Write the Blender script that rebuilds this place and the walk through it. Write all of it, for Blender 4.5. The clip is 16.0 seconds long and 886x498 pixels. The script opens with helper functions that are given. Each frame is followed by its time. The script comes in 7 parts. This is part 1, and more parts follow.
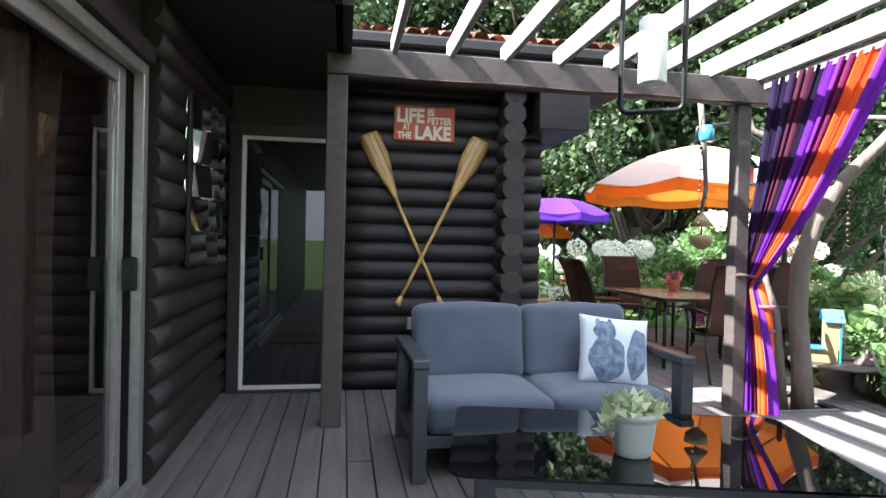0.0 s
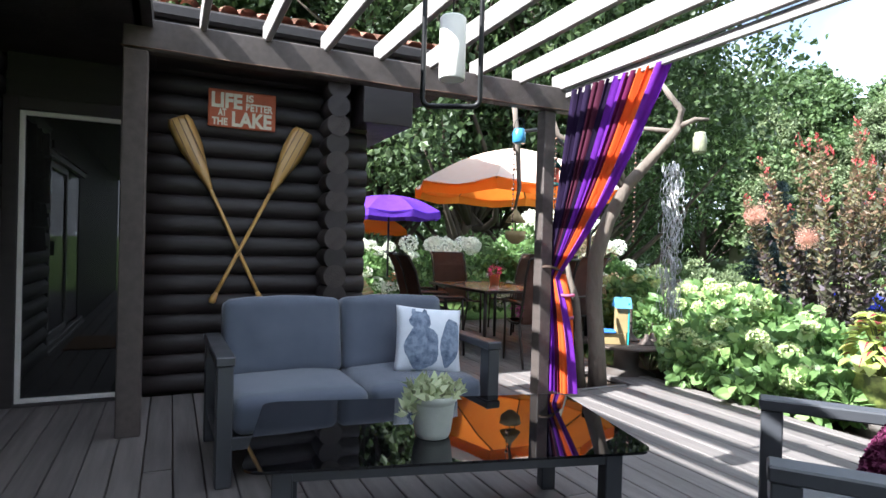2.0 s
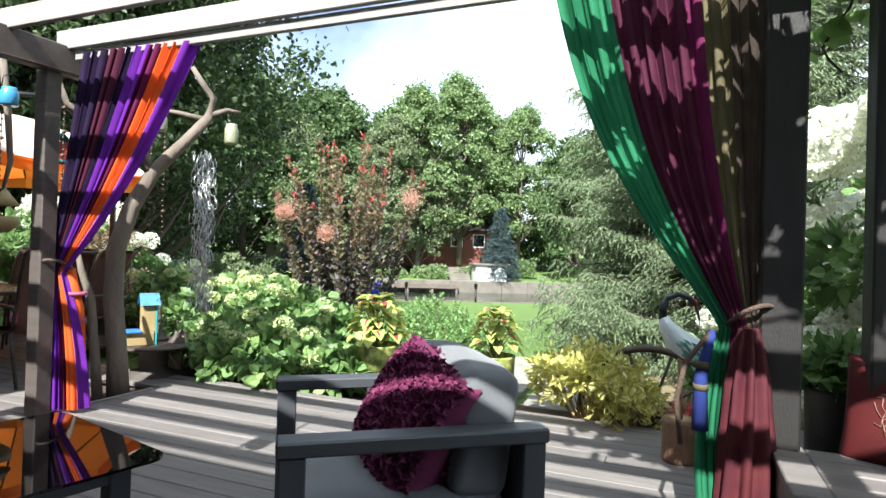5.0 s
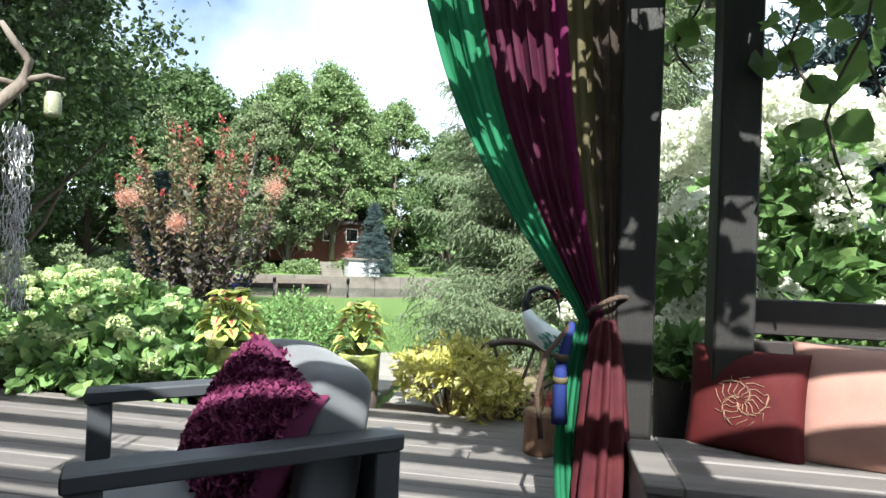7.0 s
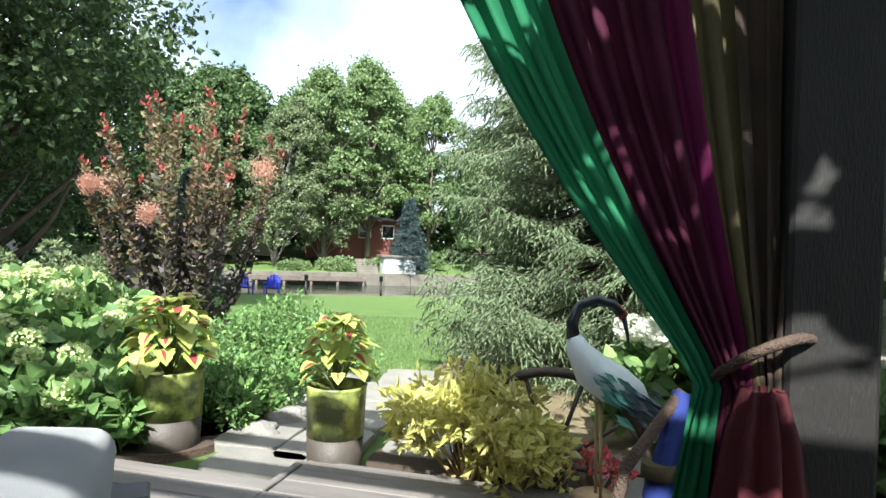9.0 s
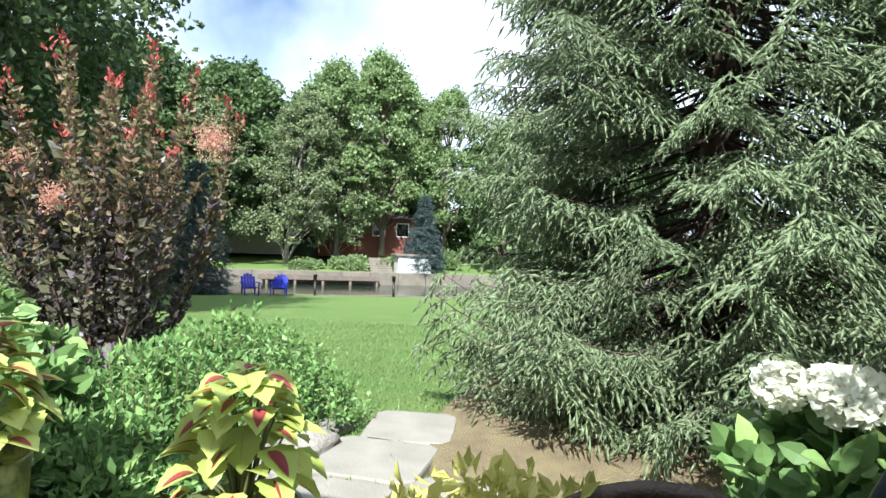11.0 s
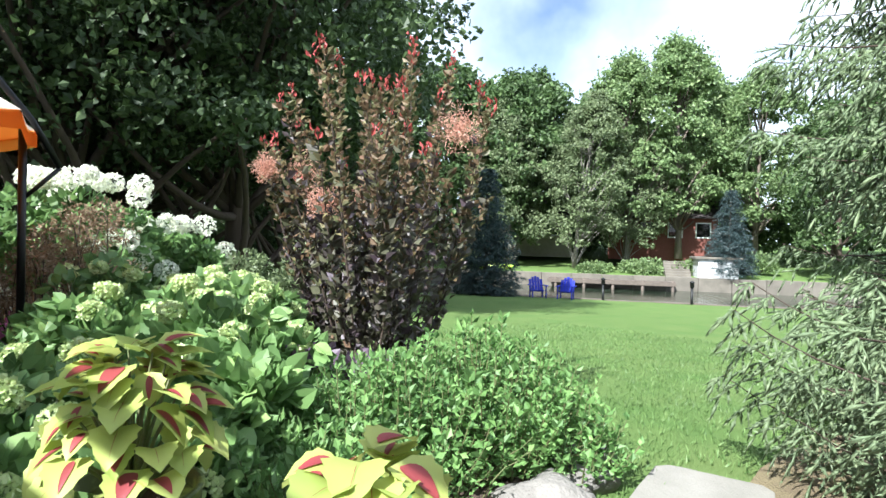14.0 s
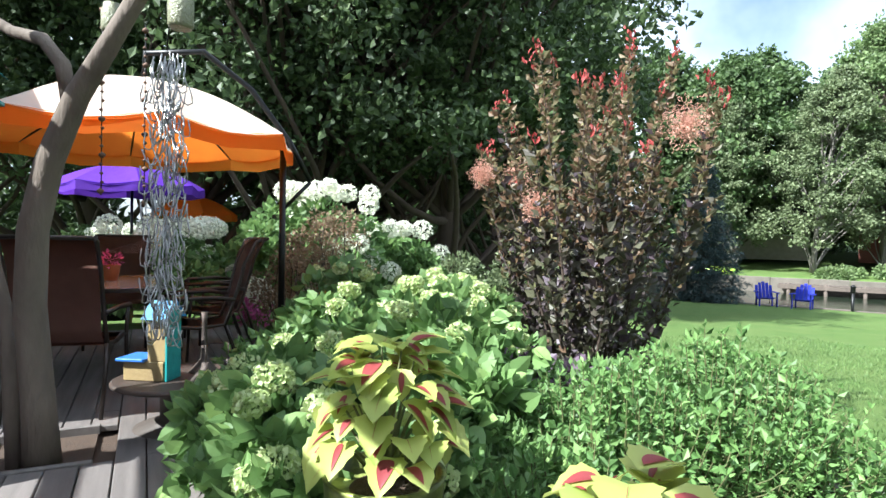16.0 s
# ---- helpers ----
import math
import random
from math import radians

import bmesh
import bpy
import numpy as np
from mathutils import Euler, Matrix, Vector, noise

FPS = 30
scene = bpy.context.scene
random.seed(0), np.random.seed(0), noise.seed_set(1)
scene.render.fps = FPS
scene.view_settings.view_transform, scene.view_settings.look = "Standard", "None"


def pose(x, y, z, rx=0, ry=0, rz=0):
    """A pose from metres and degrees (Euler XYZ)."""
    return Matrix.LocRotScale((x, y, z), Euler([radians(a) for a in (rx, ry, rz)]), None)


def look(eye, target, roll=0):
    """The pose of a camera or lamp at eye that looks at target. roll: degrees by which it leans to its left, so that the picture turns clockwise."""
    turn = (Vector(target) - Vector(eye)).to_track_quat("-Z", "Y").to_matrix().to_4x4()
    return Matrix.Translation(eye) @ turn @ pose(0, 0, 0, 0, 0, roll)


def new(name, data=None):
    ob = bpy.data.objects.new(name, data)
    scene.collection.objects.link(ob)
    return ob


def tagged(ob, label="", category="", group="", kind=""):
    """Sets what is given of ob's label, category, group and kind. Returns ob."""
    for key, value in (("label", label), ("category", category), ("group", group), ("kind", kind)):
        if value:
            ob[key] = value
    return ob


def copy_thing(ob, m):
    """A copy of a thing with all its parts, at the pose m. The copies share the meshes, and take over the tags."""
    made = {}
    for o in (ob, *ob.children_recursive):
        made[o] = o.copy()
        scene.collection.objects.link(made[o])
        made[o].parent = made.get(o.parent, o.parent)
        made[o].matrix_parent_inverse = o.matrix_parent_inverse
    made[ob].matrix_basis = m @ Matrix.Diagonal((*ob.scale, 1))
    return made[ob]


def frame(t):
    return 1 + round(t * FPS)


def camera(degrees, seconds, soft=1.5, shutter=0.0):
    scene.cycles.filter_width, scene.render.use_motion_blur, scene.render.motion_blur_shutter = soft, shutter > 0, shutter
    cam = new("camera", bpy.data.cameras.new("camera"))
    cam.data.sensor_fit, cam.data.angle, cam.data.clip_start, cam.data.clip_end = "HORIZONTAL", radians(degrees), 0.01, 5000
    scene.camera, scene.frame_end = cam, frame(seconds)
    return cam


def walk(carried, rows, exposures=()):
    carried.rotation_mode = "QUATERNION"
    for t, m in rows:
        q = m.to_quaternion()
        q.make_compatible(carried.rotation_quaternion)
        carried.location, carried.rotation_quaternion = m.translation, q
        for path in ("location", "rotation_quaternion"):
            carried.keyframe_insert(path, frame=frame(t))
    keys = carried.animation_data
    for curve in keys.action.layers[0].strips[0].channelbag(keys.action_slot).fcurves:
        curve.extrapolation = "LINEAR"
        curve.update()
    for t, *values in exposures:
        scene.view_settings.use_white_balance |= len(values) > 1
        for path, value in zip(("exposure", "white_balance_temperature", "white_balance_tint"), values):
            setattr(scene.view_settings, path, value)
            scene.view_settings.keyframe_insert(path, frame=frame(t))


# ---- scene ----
cam = camera(74.29, 16.0)
ROWS = [
    (0.0, -0.015, -0.077, 1.226, 89.38, -1.32, -1.62),
    (0.5, 0.027, -0.074, 1.219, 89.43, -1.35, -5.16),
    (1.0, 0.067, -0.086, 1.212, 89.50, -1.39, -9.20),
    (1.5, 0.097, -0.088, 1.205, 89.55, -1.44, -13.10),
    (2.0, 0.136, -0.088, 1.192, 89.60, -1.53, -16.97),
    (2.5, 0.193, -0.075, 1.180, 89.66, -1.59, -22.31),
    (3.0, 0.233, -0.058, 1.179, 89.74, -1.69, -28.22),
    (3.5, 0.270, -0.040, 1.171, 89.90, -1.76, -35.90),
    (4.0, 0.283, -0.035, 1.169, 90.10, -1.82, -44.18),
    (4.5, 0.274, -0.039, 1.170, 90.31, -1.81, -52.89),
    (5.0, 0.278, -0.038, 1.159, 90.47, -1.72, -59.80),
    (7.5, 0.670, 0.004, 1.141, 90.38, -2.21, -72.46),
    (8.0, 0.992, 0.051, 1.147, 90.24, -2.21, -70.35),
    (8.5, 1.358, 0.112, 1.146, 90.10, -2.07, -69.27),
    (9.0, 1.733, 0.223, 1.127, 89.98, -2.05, -68.22),
    (11.5, 3.438, 0.860, 1.118, 89.67, -2.08, -65.33),
    (12.0, 3.645, 0.941, 1.110, 89.58, -1.87, -62.12),
    (12.5, 3.812, 1.008, 1.092, 89.47, -1.65, -55.93),
    (13.0, 3.899, 1.033, 1.095, 89.40, -1.46, -49.65),
    (13.5, 3.938, 1.054, 1.101, 89.36, -1.34, -43.95),
    (14.0, 3.948, 1.078, 1.103, 89.24, -1.40, -38.54),
    (14.5, 3.930, 1.091, 1.110, 89.17, -1.39, -33.36),
    (15.0, 3.915, 1.112, 1.112, 89.08, -1.35, -28.97),
    (15.5, 3.894, 1.121, 1.118, 88.99, -1.29, -24.28),
    (16.0, 3.864, 1.138, 1.117, 88.97, -1.11, -19.03),
]
walk(cam, [(t, pose(x, y, z, rx, ry, rz)) for t, x, y, z, rx, ry, rz in ROWS],
     exposures=[(0.0, 2.75, 5750, 10), (1.5, 2.3, 5750, 10), (3.0, 2.05, 5850, 8), (5.0, 1.75, 6000, 6), (7.5, 1.65, 6000, 4), (9.0, 1.6, 6000, 4), (11.5, 1.5, 5900, 6), (16.0, 1.65, 5750, 6)])

# ---- daylight ----
SUN_ELEV, SUN_FROM = radians(44), Vector((-0.97, -0.24, 0)).normalized()
world = bpy.data.worlds.new("sky")
scene.world = world
world.use_nodes = True
wn = world.node_tree
sky = wn.nodes.new("ShaderNodeTexSky")
sky.sky_type = "NISHITA"
sky.sun_disc = False
sky.sun_elevation = SUN_ELEV
sky.sun_rotation = math.atan2(SUN_FROM.x, SUN_FROM.y)
sky.air_density, sky.dust_density, sky.ozone_density = 1.0, 2.0, 1.0
bgn = wn.nodes["Background"]
bgn.inputs["Strength"].default_value = 0.07
# thin summer cloud drawn over the sky
tc = wn.nodes.new("ShaderNodeTexCoord")
cl = wn.nodes.new("ShaderNodeTexNoise")
cl.inputs["Scale"].default_value, cl.inputs["Detail"].default_value = 2.2, 6
ramp = wn.nodes.new("ShaderNodeValToRGB")
ramp.color_ramp.elements[0].position, ramp.color_ramp.elements[1].position = 0.30, 0.58
mixw = wn.nodes.new("ShaderNodeMixRGB")
mixw.inputs[2].default_value = (9.0, 9.4, 10.0, 1)
wn.links.new(tc.outputs["Generated"], cl.inputs["Vector"])
wn.links.new(cl.outputs["Fac"], ramp.inputs["Fac"])
wn.links.new(ramp.outputs["Color"], mixw.inputs[0])
wn.links.new(sky.outputs["Color"], mixw.inputs[1])
wn.links.new(mixw.outputs["Color"], bgn.inputs["Color"])

sun_data = bpy.data.lights.new("sun", "SUN")
sun_data.energy, sun_data.angle, sun_data.color = 5.0, radians(0.5), (1.0, 0.95, 0.86)
sun = new("sun", sun_data)
toward = SUN_FROM * math.cos(SUN_ELEV) + Vector((0, 0, math.sin(SUN_ELEV)))
sun.matrix_world = look(toward * 30, (0, 0, 0))

# ---- materials ----


def mat(name, color, color2=None, rough=0.6, scale=6.0, bump=0.15, metal=0.0, stretch=(1, 1, 1), fine=60.0, rand=0.0,
        sheen=0.0, spec=0.5, contrast=1.0, coat=0.0):
    """A surface with colour varied at two scales, fine relief, and a tint that differs from piece to piece."""
    m = bpy.data.materials.new(name)
    m.use_nodes = True
    nt = m.node_tree
    b = nt.nodes["Principled BSDF"]
    b.inputs["Metallic"].default_value = metal
    b.inputs["Specular IOR Level"].default_value = spec
    b.inputs["Sheen Weight"].default_value = sheen
    b.inputs["Coat Weight"].default_value = coat
    color2 = color2 or tuple(c * 0.72 for c in color)
    co = nt.nodes.new("ShaderNodeTexCoord")
    mp = nt.nodes.new("ShaderNodeMapping")
    mp.inputs["Scale"].default_value = stretch
    nt.links.new(co.outputs["Object"], mp.inputs["Vector"])
    n1, n2 = nt.nodes.new("ShaderNodeTexNoise"), nt.nodes.new("ShaderNodeTexNoise")
    n1.inputs["Scale"].default_value, n1.inputs["Detail"].default_value = scale, 5
    n2.inputs["Scale"].default_value, n2.inputs["Detail"].default_value = fine, 4
    for n in (n1, n2):
        nt.links.new(mp.outputs["Vector"], n.inputs["Vector"])
    add = nt.nodes.new("ShaderNodeMath")
    add.operation = "MULTIPLY_ADD"
    add.inputs[1].default_value, add.inputs[2].default_value = 0.4 * contrast, 0.0
    nt.links.new(n2.outputs["Fac"], add.inputs[0])
    add2 = nt.nodes.new("ShaderNodeMath")
    add2.operation = "MULTIPLY_ADD"
    add2.inputs[1].default_value = 1.6 * contrast
    add2.inputs[2].default_value = -0.8 * contrast + 0.3
    nt.links.new(n1.outputs["Fac"], add2.inputs[0])
    tot = nt.nodes.new("ShaderNodeMath")
    tot.operation, tot.use_clamp = "ADD", True
    nt.links.new(add.outputs[0], tot.inputs[0])
    nt.links.new(add2.outputs[0], tot.inputs[1])
    mx = nt.nodes.new("ShaderNodeMixRGB")
    mx.inputs[1].default_value, mx.inputs[2].default_value = (*color, 1), (*color2, 1)
    nt.links.new(tot.outputs[0], mx.inputs[0])
    out = mx.outputs[0]
    if rand:
        oi = nt.nodes.new("ShaderNodeObjectInfo")
        hs = nt.nodes.new("ShaderNodeHueSaturation")
        ma = nt.nodes.new("ShaderNodeMath")
        ma.operation, ma.inputs[1].default_value, ma.inputs[2].default_value = "MULTIPLY_ADD", rand, 1 - rand / 2
        nt.links.new(oi.outputs["Random"], ma.inputs[0])
        nt.links.new(ma.outputs[0], hs.inputs["Value"])
        nt.links.new(out, hs.inputs["Color"])
        out = hs.outputs[0]
    nt.links.new(out, b.inputs["Base Color"])
    rr = nt.nodes.new("ShaderNodeMath")
    rr.operation, rr.inputs[1].default_value, rr.inputs[2].default_value = "MULTIPLY_ADD", 0.25, rough - 0.12
    nt.links.new(n1.outputs["Fac"], rr.inputs[0])
    nt.links.new(rr.outputs[0], b.inputs["Roughness"])
    if bump:
        bp = nt.nodes.new("ShaderNodeBump")
        bp.inputs["Strength"].default_value, bp.inputs["Distance"].default_value = bump, 0.02
        nt.links.new(n2.outputs["Fac"], bp.inputs["Height"])
        nt.links.new(bp.outputs["Normal"], b.inputs["Normal"])
    return m


def leaf(name, c1, c2, through_=0.35, rough=0.5, spec=0.4, c3=None):
    """Foliage: each leaf takes its own tint, and lets some light through."""
    m = bpy.data.materials.new(name)
    m.use_nodes = True
    nt = m.node_tree
    b = nt.nodes["Principled BSDF"]
    b.inputs["Roughness"].default_value = rough
    b.inputs["Specular IOR Level"].default_value = spec
    g = nt.nodes.new("ShaderNodeNewGeometry")
    cr = nt.nodes.new("ShaderNodeValToRGB")
    e = cr.color_ramp.elements
    e[0].color, e[1].color = (*c1, 1), (*c2, 1)
    if c3:
        x = e.new(0.86)
        x.color = (*c2, 1)
        e[-1].color = (*c3, 1)
    nt.links.new(g.outputs["Random Per Island"], cr.inputs[0])
    nz = nt.nodes.new("ShaderNodeTexNoise")
    nz.inputs["Scale"].default_value = 0.9
    tcn = nt.nodes.new("ShaderNodeTexCoord")
    nt.links.new(tcn.outputs["Object"], nz.inputs["Vector"])
    hs = nt.nodes.new("ShaderNodeHueSaturation")
    hs.inputs["Hue"].default_value = 0.485 if c1[1] > max(c1[0], c1[2]) else 0.5
    hs.inputs["Saturation"].default_value = 0.88
    ma = nt.nodes.new("ShaderNodeMath")
    ma.operation, ma.inputs[1].default_value, ma.inputs[2].default_value = "MULTIPLY_ADD", 1.0, 0.5
    nt.links.new(nz.outputs["Fac"], ma.inputs[0])
    nt.links.new(ma.outputs[0], hs.inputs["Value"])
    nt.links.new(cr.outputs[0], hs.inputs["Color"])
    nt.links.new(hs.outputs[0], b.inputs["Base Color"])
    tr = nt.nodes.new("ShaderNodeBsdfTranslucent")
    nt.links.new(hs.outputs[0], tr.inputs["Color"])
    ms = nt.nodes.new("ShaderNodeMixShader")
    ms.inputs[0].default_value = through_
    nt.links.new(b.outputs[0], ms.inputs[1])
    nt.links.new(tr.outputs[0], ms.inputs[2])
    nt.links.new(ms.outputs[0], nt.nodes["Material Output"].inputs["Surface"])
    return m


def cloth(name, color, color2=None, through_=0.35, rough=0.75, weave=220.0):
    m = mat(name, color, color2, rough=rough, scale=9, fine=weave, bump=0.12, spec=0.2)
    nt = m.node_tree
    b = nt.nodes["Principled BSDF"]
    src = b.inputs["Base Color"].links[0].from_socket
    tr = nt.nodes.new("ShaderNodeBsdfTranslucent")
    nt.links.new(src, tr.inputs["Color"])
    ms = nt.nodes.new("ShaderNodeMixShader")
    ms.inputs[0].default_value = through_
    nt.links.new(b.outputs[0], ms.inputs[1])
    nt.links.new(tr.outputs[0], ms.inputs[2])
    nt.links.new(ms.outputs[0], nt.nodes["Material Output"].inputs["Surface"])
    return m


def clear(name, color=(1, 1, 1), rough=0.0, dark=None):
    """Window or table glass; dark: a tinted, nearly opaque pane."""
    m = bpy.data.materials.new(name)
    m.use_nodes = True
    b = m.node_tree.nodes["Principled BSDF"]
    b.inputs["Base Color"].default_value = (*(dark or color), 1)
    b.inputs["Roughness"].default_value = rough
    b.inputs["IOR"].default_value = 1.5
    if not dark:
        b.inputs["Transmission Weight"].default_value = 1.0
    return m


DARKWOOD = mat("dark_brown_stain", (0.023, 0.016, 0.015), (0.013, 0.009, 0.009), rough=0.5, scale=2.5, fine=45, bump=0.25, stretch=(1, 6, 6), rand=0.35)
BLACKPOST = mat("black_brown_post_stain", (0.014, 0.011, 0.010), (0.008, 0.007, 0.007), rough=0.65, scale=3, fine=45, bump=0.25, stretch=(6, 6, 1))
LOGEND = mat("log_end_stain", (0.045, 0.034, 0.030), (0.027, 0.020, 0.018), rough=0.6, scale=14, fine=70, bump=0.3, rand=0.3)
BEAMWOOD = mat("grey_brown_timber", (0.088, 0.070, 0.062), (0.055, 0.043, 0.038), rough=0.6, scale=3, fine=50, bump=0.25, stretch=(8, 1, 8), rand=0.25)
RAFTERWOOD = mat("weathered_rafter", (0.34, 0.315, 0.30), (0.21, 0.195, 0.18), rough=0.7, scale=3, fine=40, bump=0.3, stretch=(9, 0.8, 9), rand=0.2)
DECKWOOD = mat("worn_deck_stain", (0.185, 0.165, 0.155), (0.105, 0.093, 0.088), rough=0.62, scale=2.2, fine=55, bump=0.3, stretch=(9, 0.7, 9), rand=0.28)
REDDECK = mat("faded_red_deck_stain", (0.22, 0.115, 0.095), (0.15, 0.08, 0.07), rough=0.65, scale=2.2, fine=55, bump=0.3, stretch=(9, 0.7, 9), rand=0.22)
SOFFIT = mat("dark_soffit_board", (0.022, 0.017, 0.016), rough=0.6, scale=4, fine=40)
TILE = mat("clay_roof_tile", (0.34, 0.16, 0.10), (0.20, 0.10, 0.07), rough=0.8, scale=10, bump=0.4, rand=0.3)
ALU = mat("grey_metal_frame", (0.42, 0.41, 0.40), rough=0.35, metal=0.6, scale=20, bump=0.03)
WHITEFRAME = mat("white_window_bead", (0.72, 0.70, 0.66), rough=0.5, bump=0.05)
BLACKMETAL = mat("black_metal", (0.012, 0.012, 0.013), rough=0.4, metal=0.3, bump=0.04, fine=120)
CHARCOAL = mat("charcoal_powder_coat", (0.055, 0.058, 0.066), (0.042, 0.044, 0.05), rough=0.42, bump=0.05, fine=300)
CUSHION = mat("slate_grey_fabric", (0.095, 0.112, 0.150), (0.072, 0.085, 0.118), rough=0.9, scale=5, fine=420, bump=0.25, sheen=0.3)
PALECUSH = mat("light_grey_fabric", (0.125, 0.13, 0.14), (0.092, 0.095, 0.105), rough=0.9, scale=5, fine=420, bump=0.25, sheen=0.3)
GREENPANE = clear("clear_pane", (0.93, 0.96, 0.95))
BLACKGLASS = clear("black_table_glass", dark=(0.004, 0.004, 0.005), rough=0.02)
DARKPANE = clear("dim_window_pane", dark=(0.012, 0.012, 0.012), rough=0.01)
MIRROR = mat("mirror_glass", (0.85, 0.88, 0.86), (0.80, 0.84, 0.82), rough=0.03, metal=1.0, bump=0.0)
CERAMIC = mat("grey_green_glazed_pot", (0.50, 0.52, 0.47), (0.40, 0.42, 0.38), rough=0.35, bump=0.06, scale=12)
BARK = mat("grey_bark", (0.19, 0.155, 0.125), (0.095, 0.075, 0.06), rough=0.85, scale=6, fine=30, bump=0.7, stretch=(1, 1, 0.35))
DARKBARK = mat("brown_forest_bark", (0.085, 0.060, 0.045), (0.045, 0.032, 0.025), rough=0.9, scale=3, fine=12, bump=0.8, stretch=(1, 1, 0.2))
WHITEBARK = mat("pale_birch_bark", (0.27, 0.25, 0.22), (0.14, 0.125, 0.11), rough=0.8, scale=3, fine=12, bump=0.4)
STEMS = mat("green_stem", (0.10, 0.16, 0.05), (0.13, 0.10, 0.05), rough=0.6, scale=20)
SOIL = mat("dark_mulch", (0.055, 0.038, 0.028), (0.10, 0.065, 0.045), rough=0.95, scale=25, fine=90, bump=0.9)
LITTER = mat("dry_needle_litter", (0.21, 0.175, 0.09), (0.12, 0.085, 0.055), rough=0.95, scale=7, fine=70, bump=0.9)
STONE = mat("pale_flagstone", (0.27, 0.25, 0.225), (0.17, 0.16, 0.14), rough=0.8, scale=4, fine=60, bump=0.3, rand=0.2)
ROCK = mat("grey_fieldstone", (0.26, 0.24, 0.22), (0.13, 0.12, 0.11), rough=0.85, scale=7, fine=40, bump=0.7, rand=0.3)
LOGBARK = mat("stump_bark", (0.22, 0.12, 0.07), (0.10, 0.055, 0.035), rough=0.85, scale=9, fine=40, bump=0.8, stretch=(1, 1, 0.25))
WOODCUT = mat("cut_wood", (0.50, 0.33, 0.18), (0.38, 0.24, 0.13), rough=0.7, scale=20)
PADDLE = mat("varnished_paddle_wood", (0.56, 0.34, 0.10), (0.42, 0.24, 0.07), rough=0.3, scale=4, fine=30, bump=0.08, stretch=(7, 7, 0.5), coat=0.3)
PADDLELINE = mat("dark_paddle_stripe", (0.10, 0.05, 0.02), rough=0.4)
SIGNRED = mat("worn_orange_red_paint", (0.50, 0.11, 0.035), (0.36, 0.08, 0.03), rough=0.6, scale=8, bump=0.2)
CREAM = mat("cream_paint", (0.75, 0.70, 0.55), (0.62, 0.56, 0.42), rough=0.6, scale=20)
BOOKS = [mat("book_cloth_" + n, c, rough=0.7) for n, c in (("red", (0.30, 0.06, 0.04)), ("cream", (0.55, 0.5, 0.4)), ("black", (0.04, 0.04, 0.05)), ("grey", (0.3, 0.29, 0.28)))]
PLUM = cloth("plum_ruffled_fabric", (0.17, 0.034, 0.09), (0.11, 0.02, 0.06), through_=0.08, weave=160)
WHITEFAB = mat("white_print_fabric", (0.72, 0.75, 0.80), (0.60, 0.64, 0.70), rough=0.9, scale=14, fine=200)
FUR = mat("blue_grey_print", (0.05, 0.075, 0.13), (0.24, 0.29, 0.38), rough=0.9, scale=26, fine=140, contrast=1.6)
WINE = cloth("wine_red_fabric", (0.080, 0.010, 0.010), (0.05, 0.007, 0.008), through_=0.05)
PINK = cloth("dusty_pink_fabric", (0.34, 0.19, 0.155), (0.28, 0.15, 0.125), through_=0.05)
GOLDTHREAD = mat("gold_embroidery", (0.24, 0.14, 0.09), rough=0.5)
C_NAVY = cloth("midnight_purple_cloth", (0.026, 0.012, 0.052), (0.016, 0.008, 0.03))
C_PURPLE = cloth("violet_cloth", (0.20, 0.03, 0.42), (0.13, 0.02, 0.30), 0.4)
C_MAGENTA = cloth("magenta_cloth", (0.17, 0.016, 0.085), (0.11, 0.012, 0.06), 0.35)
C_ORANGE = cloth("orange_cloth", (0.85, 0.16, 0.025), (0.70, 0.12, 0.03), 0.45)
C_ROSE = cloth("rose_border_cloth", (0.55, 0.22, 0.30), (0.40, 0.10, 0.25), 0.4)
C_GREEN = cloth("emerald_cloth", (0.050, 0.27, 0.135), (0.032, 0.19, 0.09), 0.5)
C_WINE = cloth("aubergine_sheer_cloth", (0.10, 0.018, 0.045), (0.06, 0.012, 0.03), 0.35)
C_OLIVE = cloth("olive_sheer_cloth", (0.17, 0.14, 0.075), (0.10, 0.085, 0.05), 0.35)
C_BROWN = cloth("brown_sheer_cloth", (0.10, 0.075, 0.06), (0.06, 0.045, 0.04), 0.35)
C_COPPER = cloth("copper_red_cloth", (0.12, 0.030, 0.032), (0.06, 0.015, 0.025), 0.25, rough=0.45)
C_BLUE = cloth("blue_striped_cloth", (0.03, 0.05, 0.22), (0.025, 0.035, 0.15), 0.2)
ROPE = mat("twisted_rope", (0.10, 0.062, 0.042), (0.05, 0.032, 0.024), rough=0.8, fine=150, bump=0.6)
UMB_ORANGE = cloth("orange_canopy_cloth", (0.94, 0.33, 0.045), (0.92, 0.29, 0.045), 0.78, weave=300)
# orange cloth seen from above: the sun's glare is put into this pale colour
UMB_SUNLIT = cloth("sunlit_canopy_cloth", (0.88, 0.80, 0.70), (0.84, 0.74, 0.62), 0.5, weave=300)
UMB_PURPLE = cloth("purple_canopy_cloth", (0.15, 0.05, 0.50), (0.13, 0.04, 0.44), 0.4, weave=300)
SLING = cloth("brown_sling_mesh", (0.20, 0.10, 0.075), (0.15, 0.075, 0.06), 0.3, weave=260)
TAUPE = cloth("taupe_sling_mesh", (0.30, 0.20, 0.17), (0.24, 0.16, 0.14), 0.3, weave=260)
BRONZE = mat("bronze_frame", (0.045, 0.034, 0.030), rough=0.4, metal=0.4, bump=0.05)
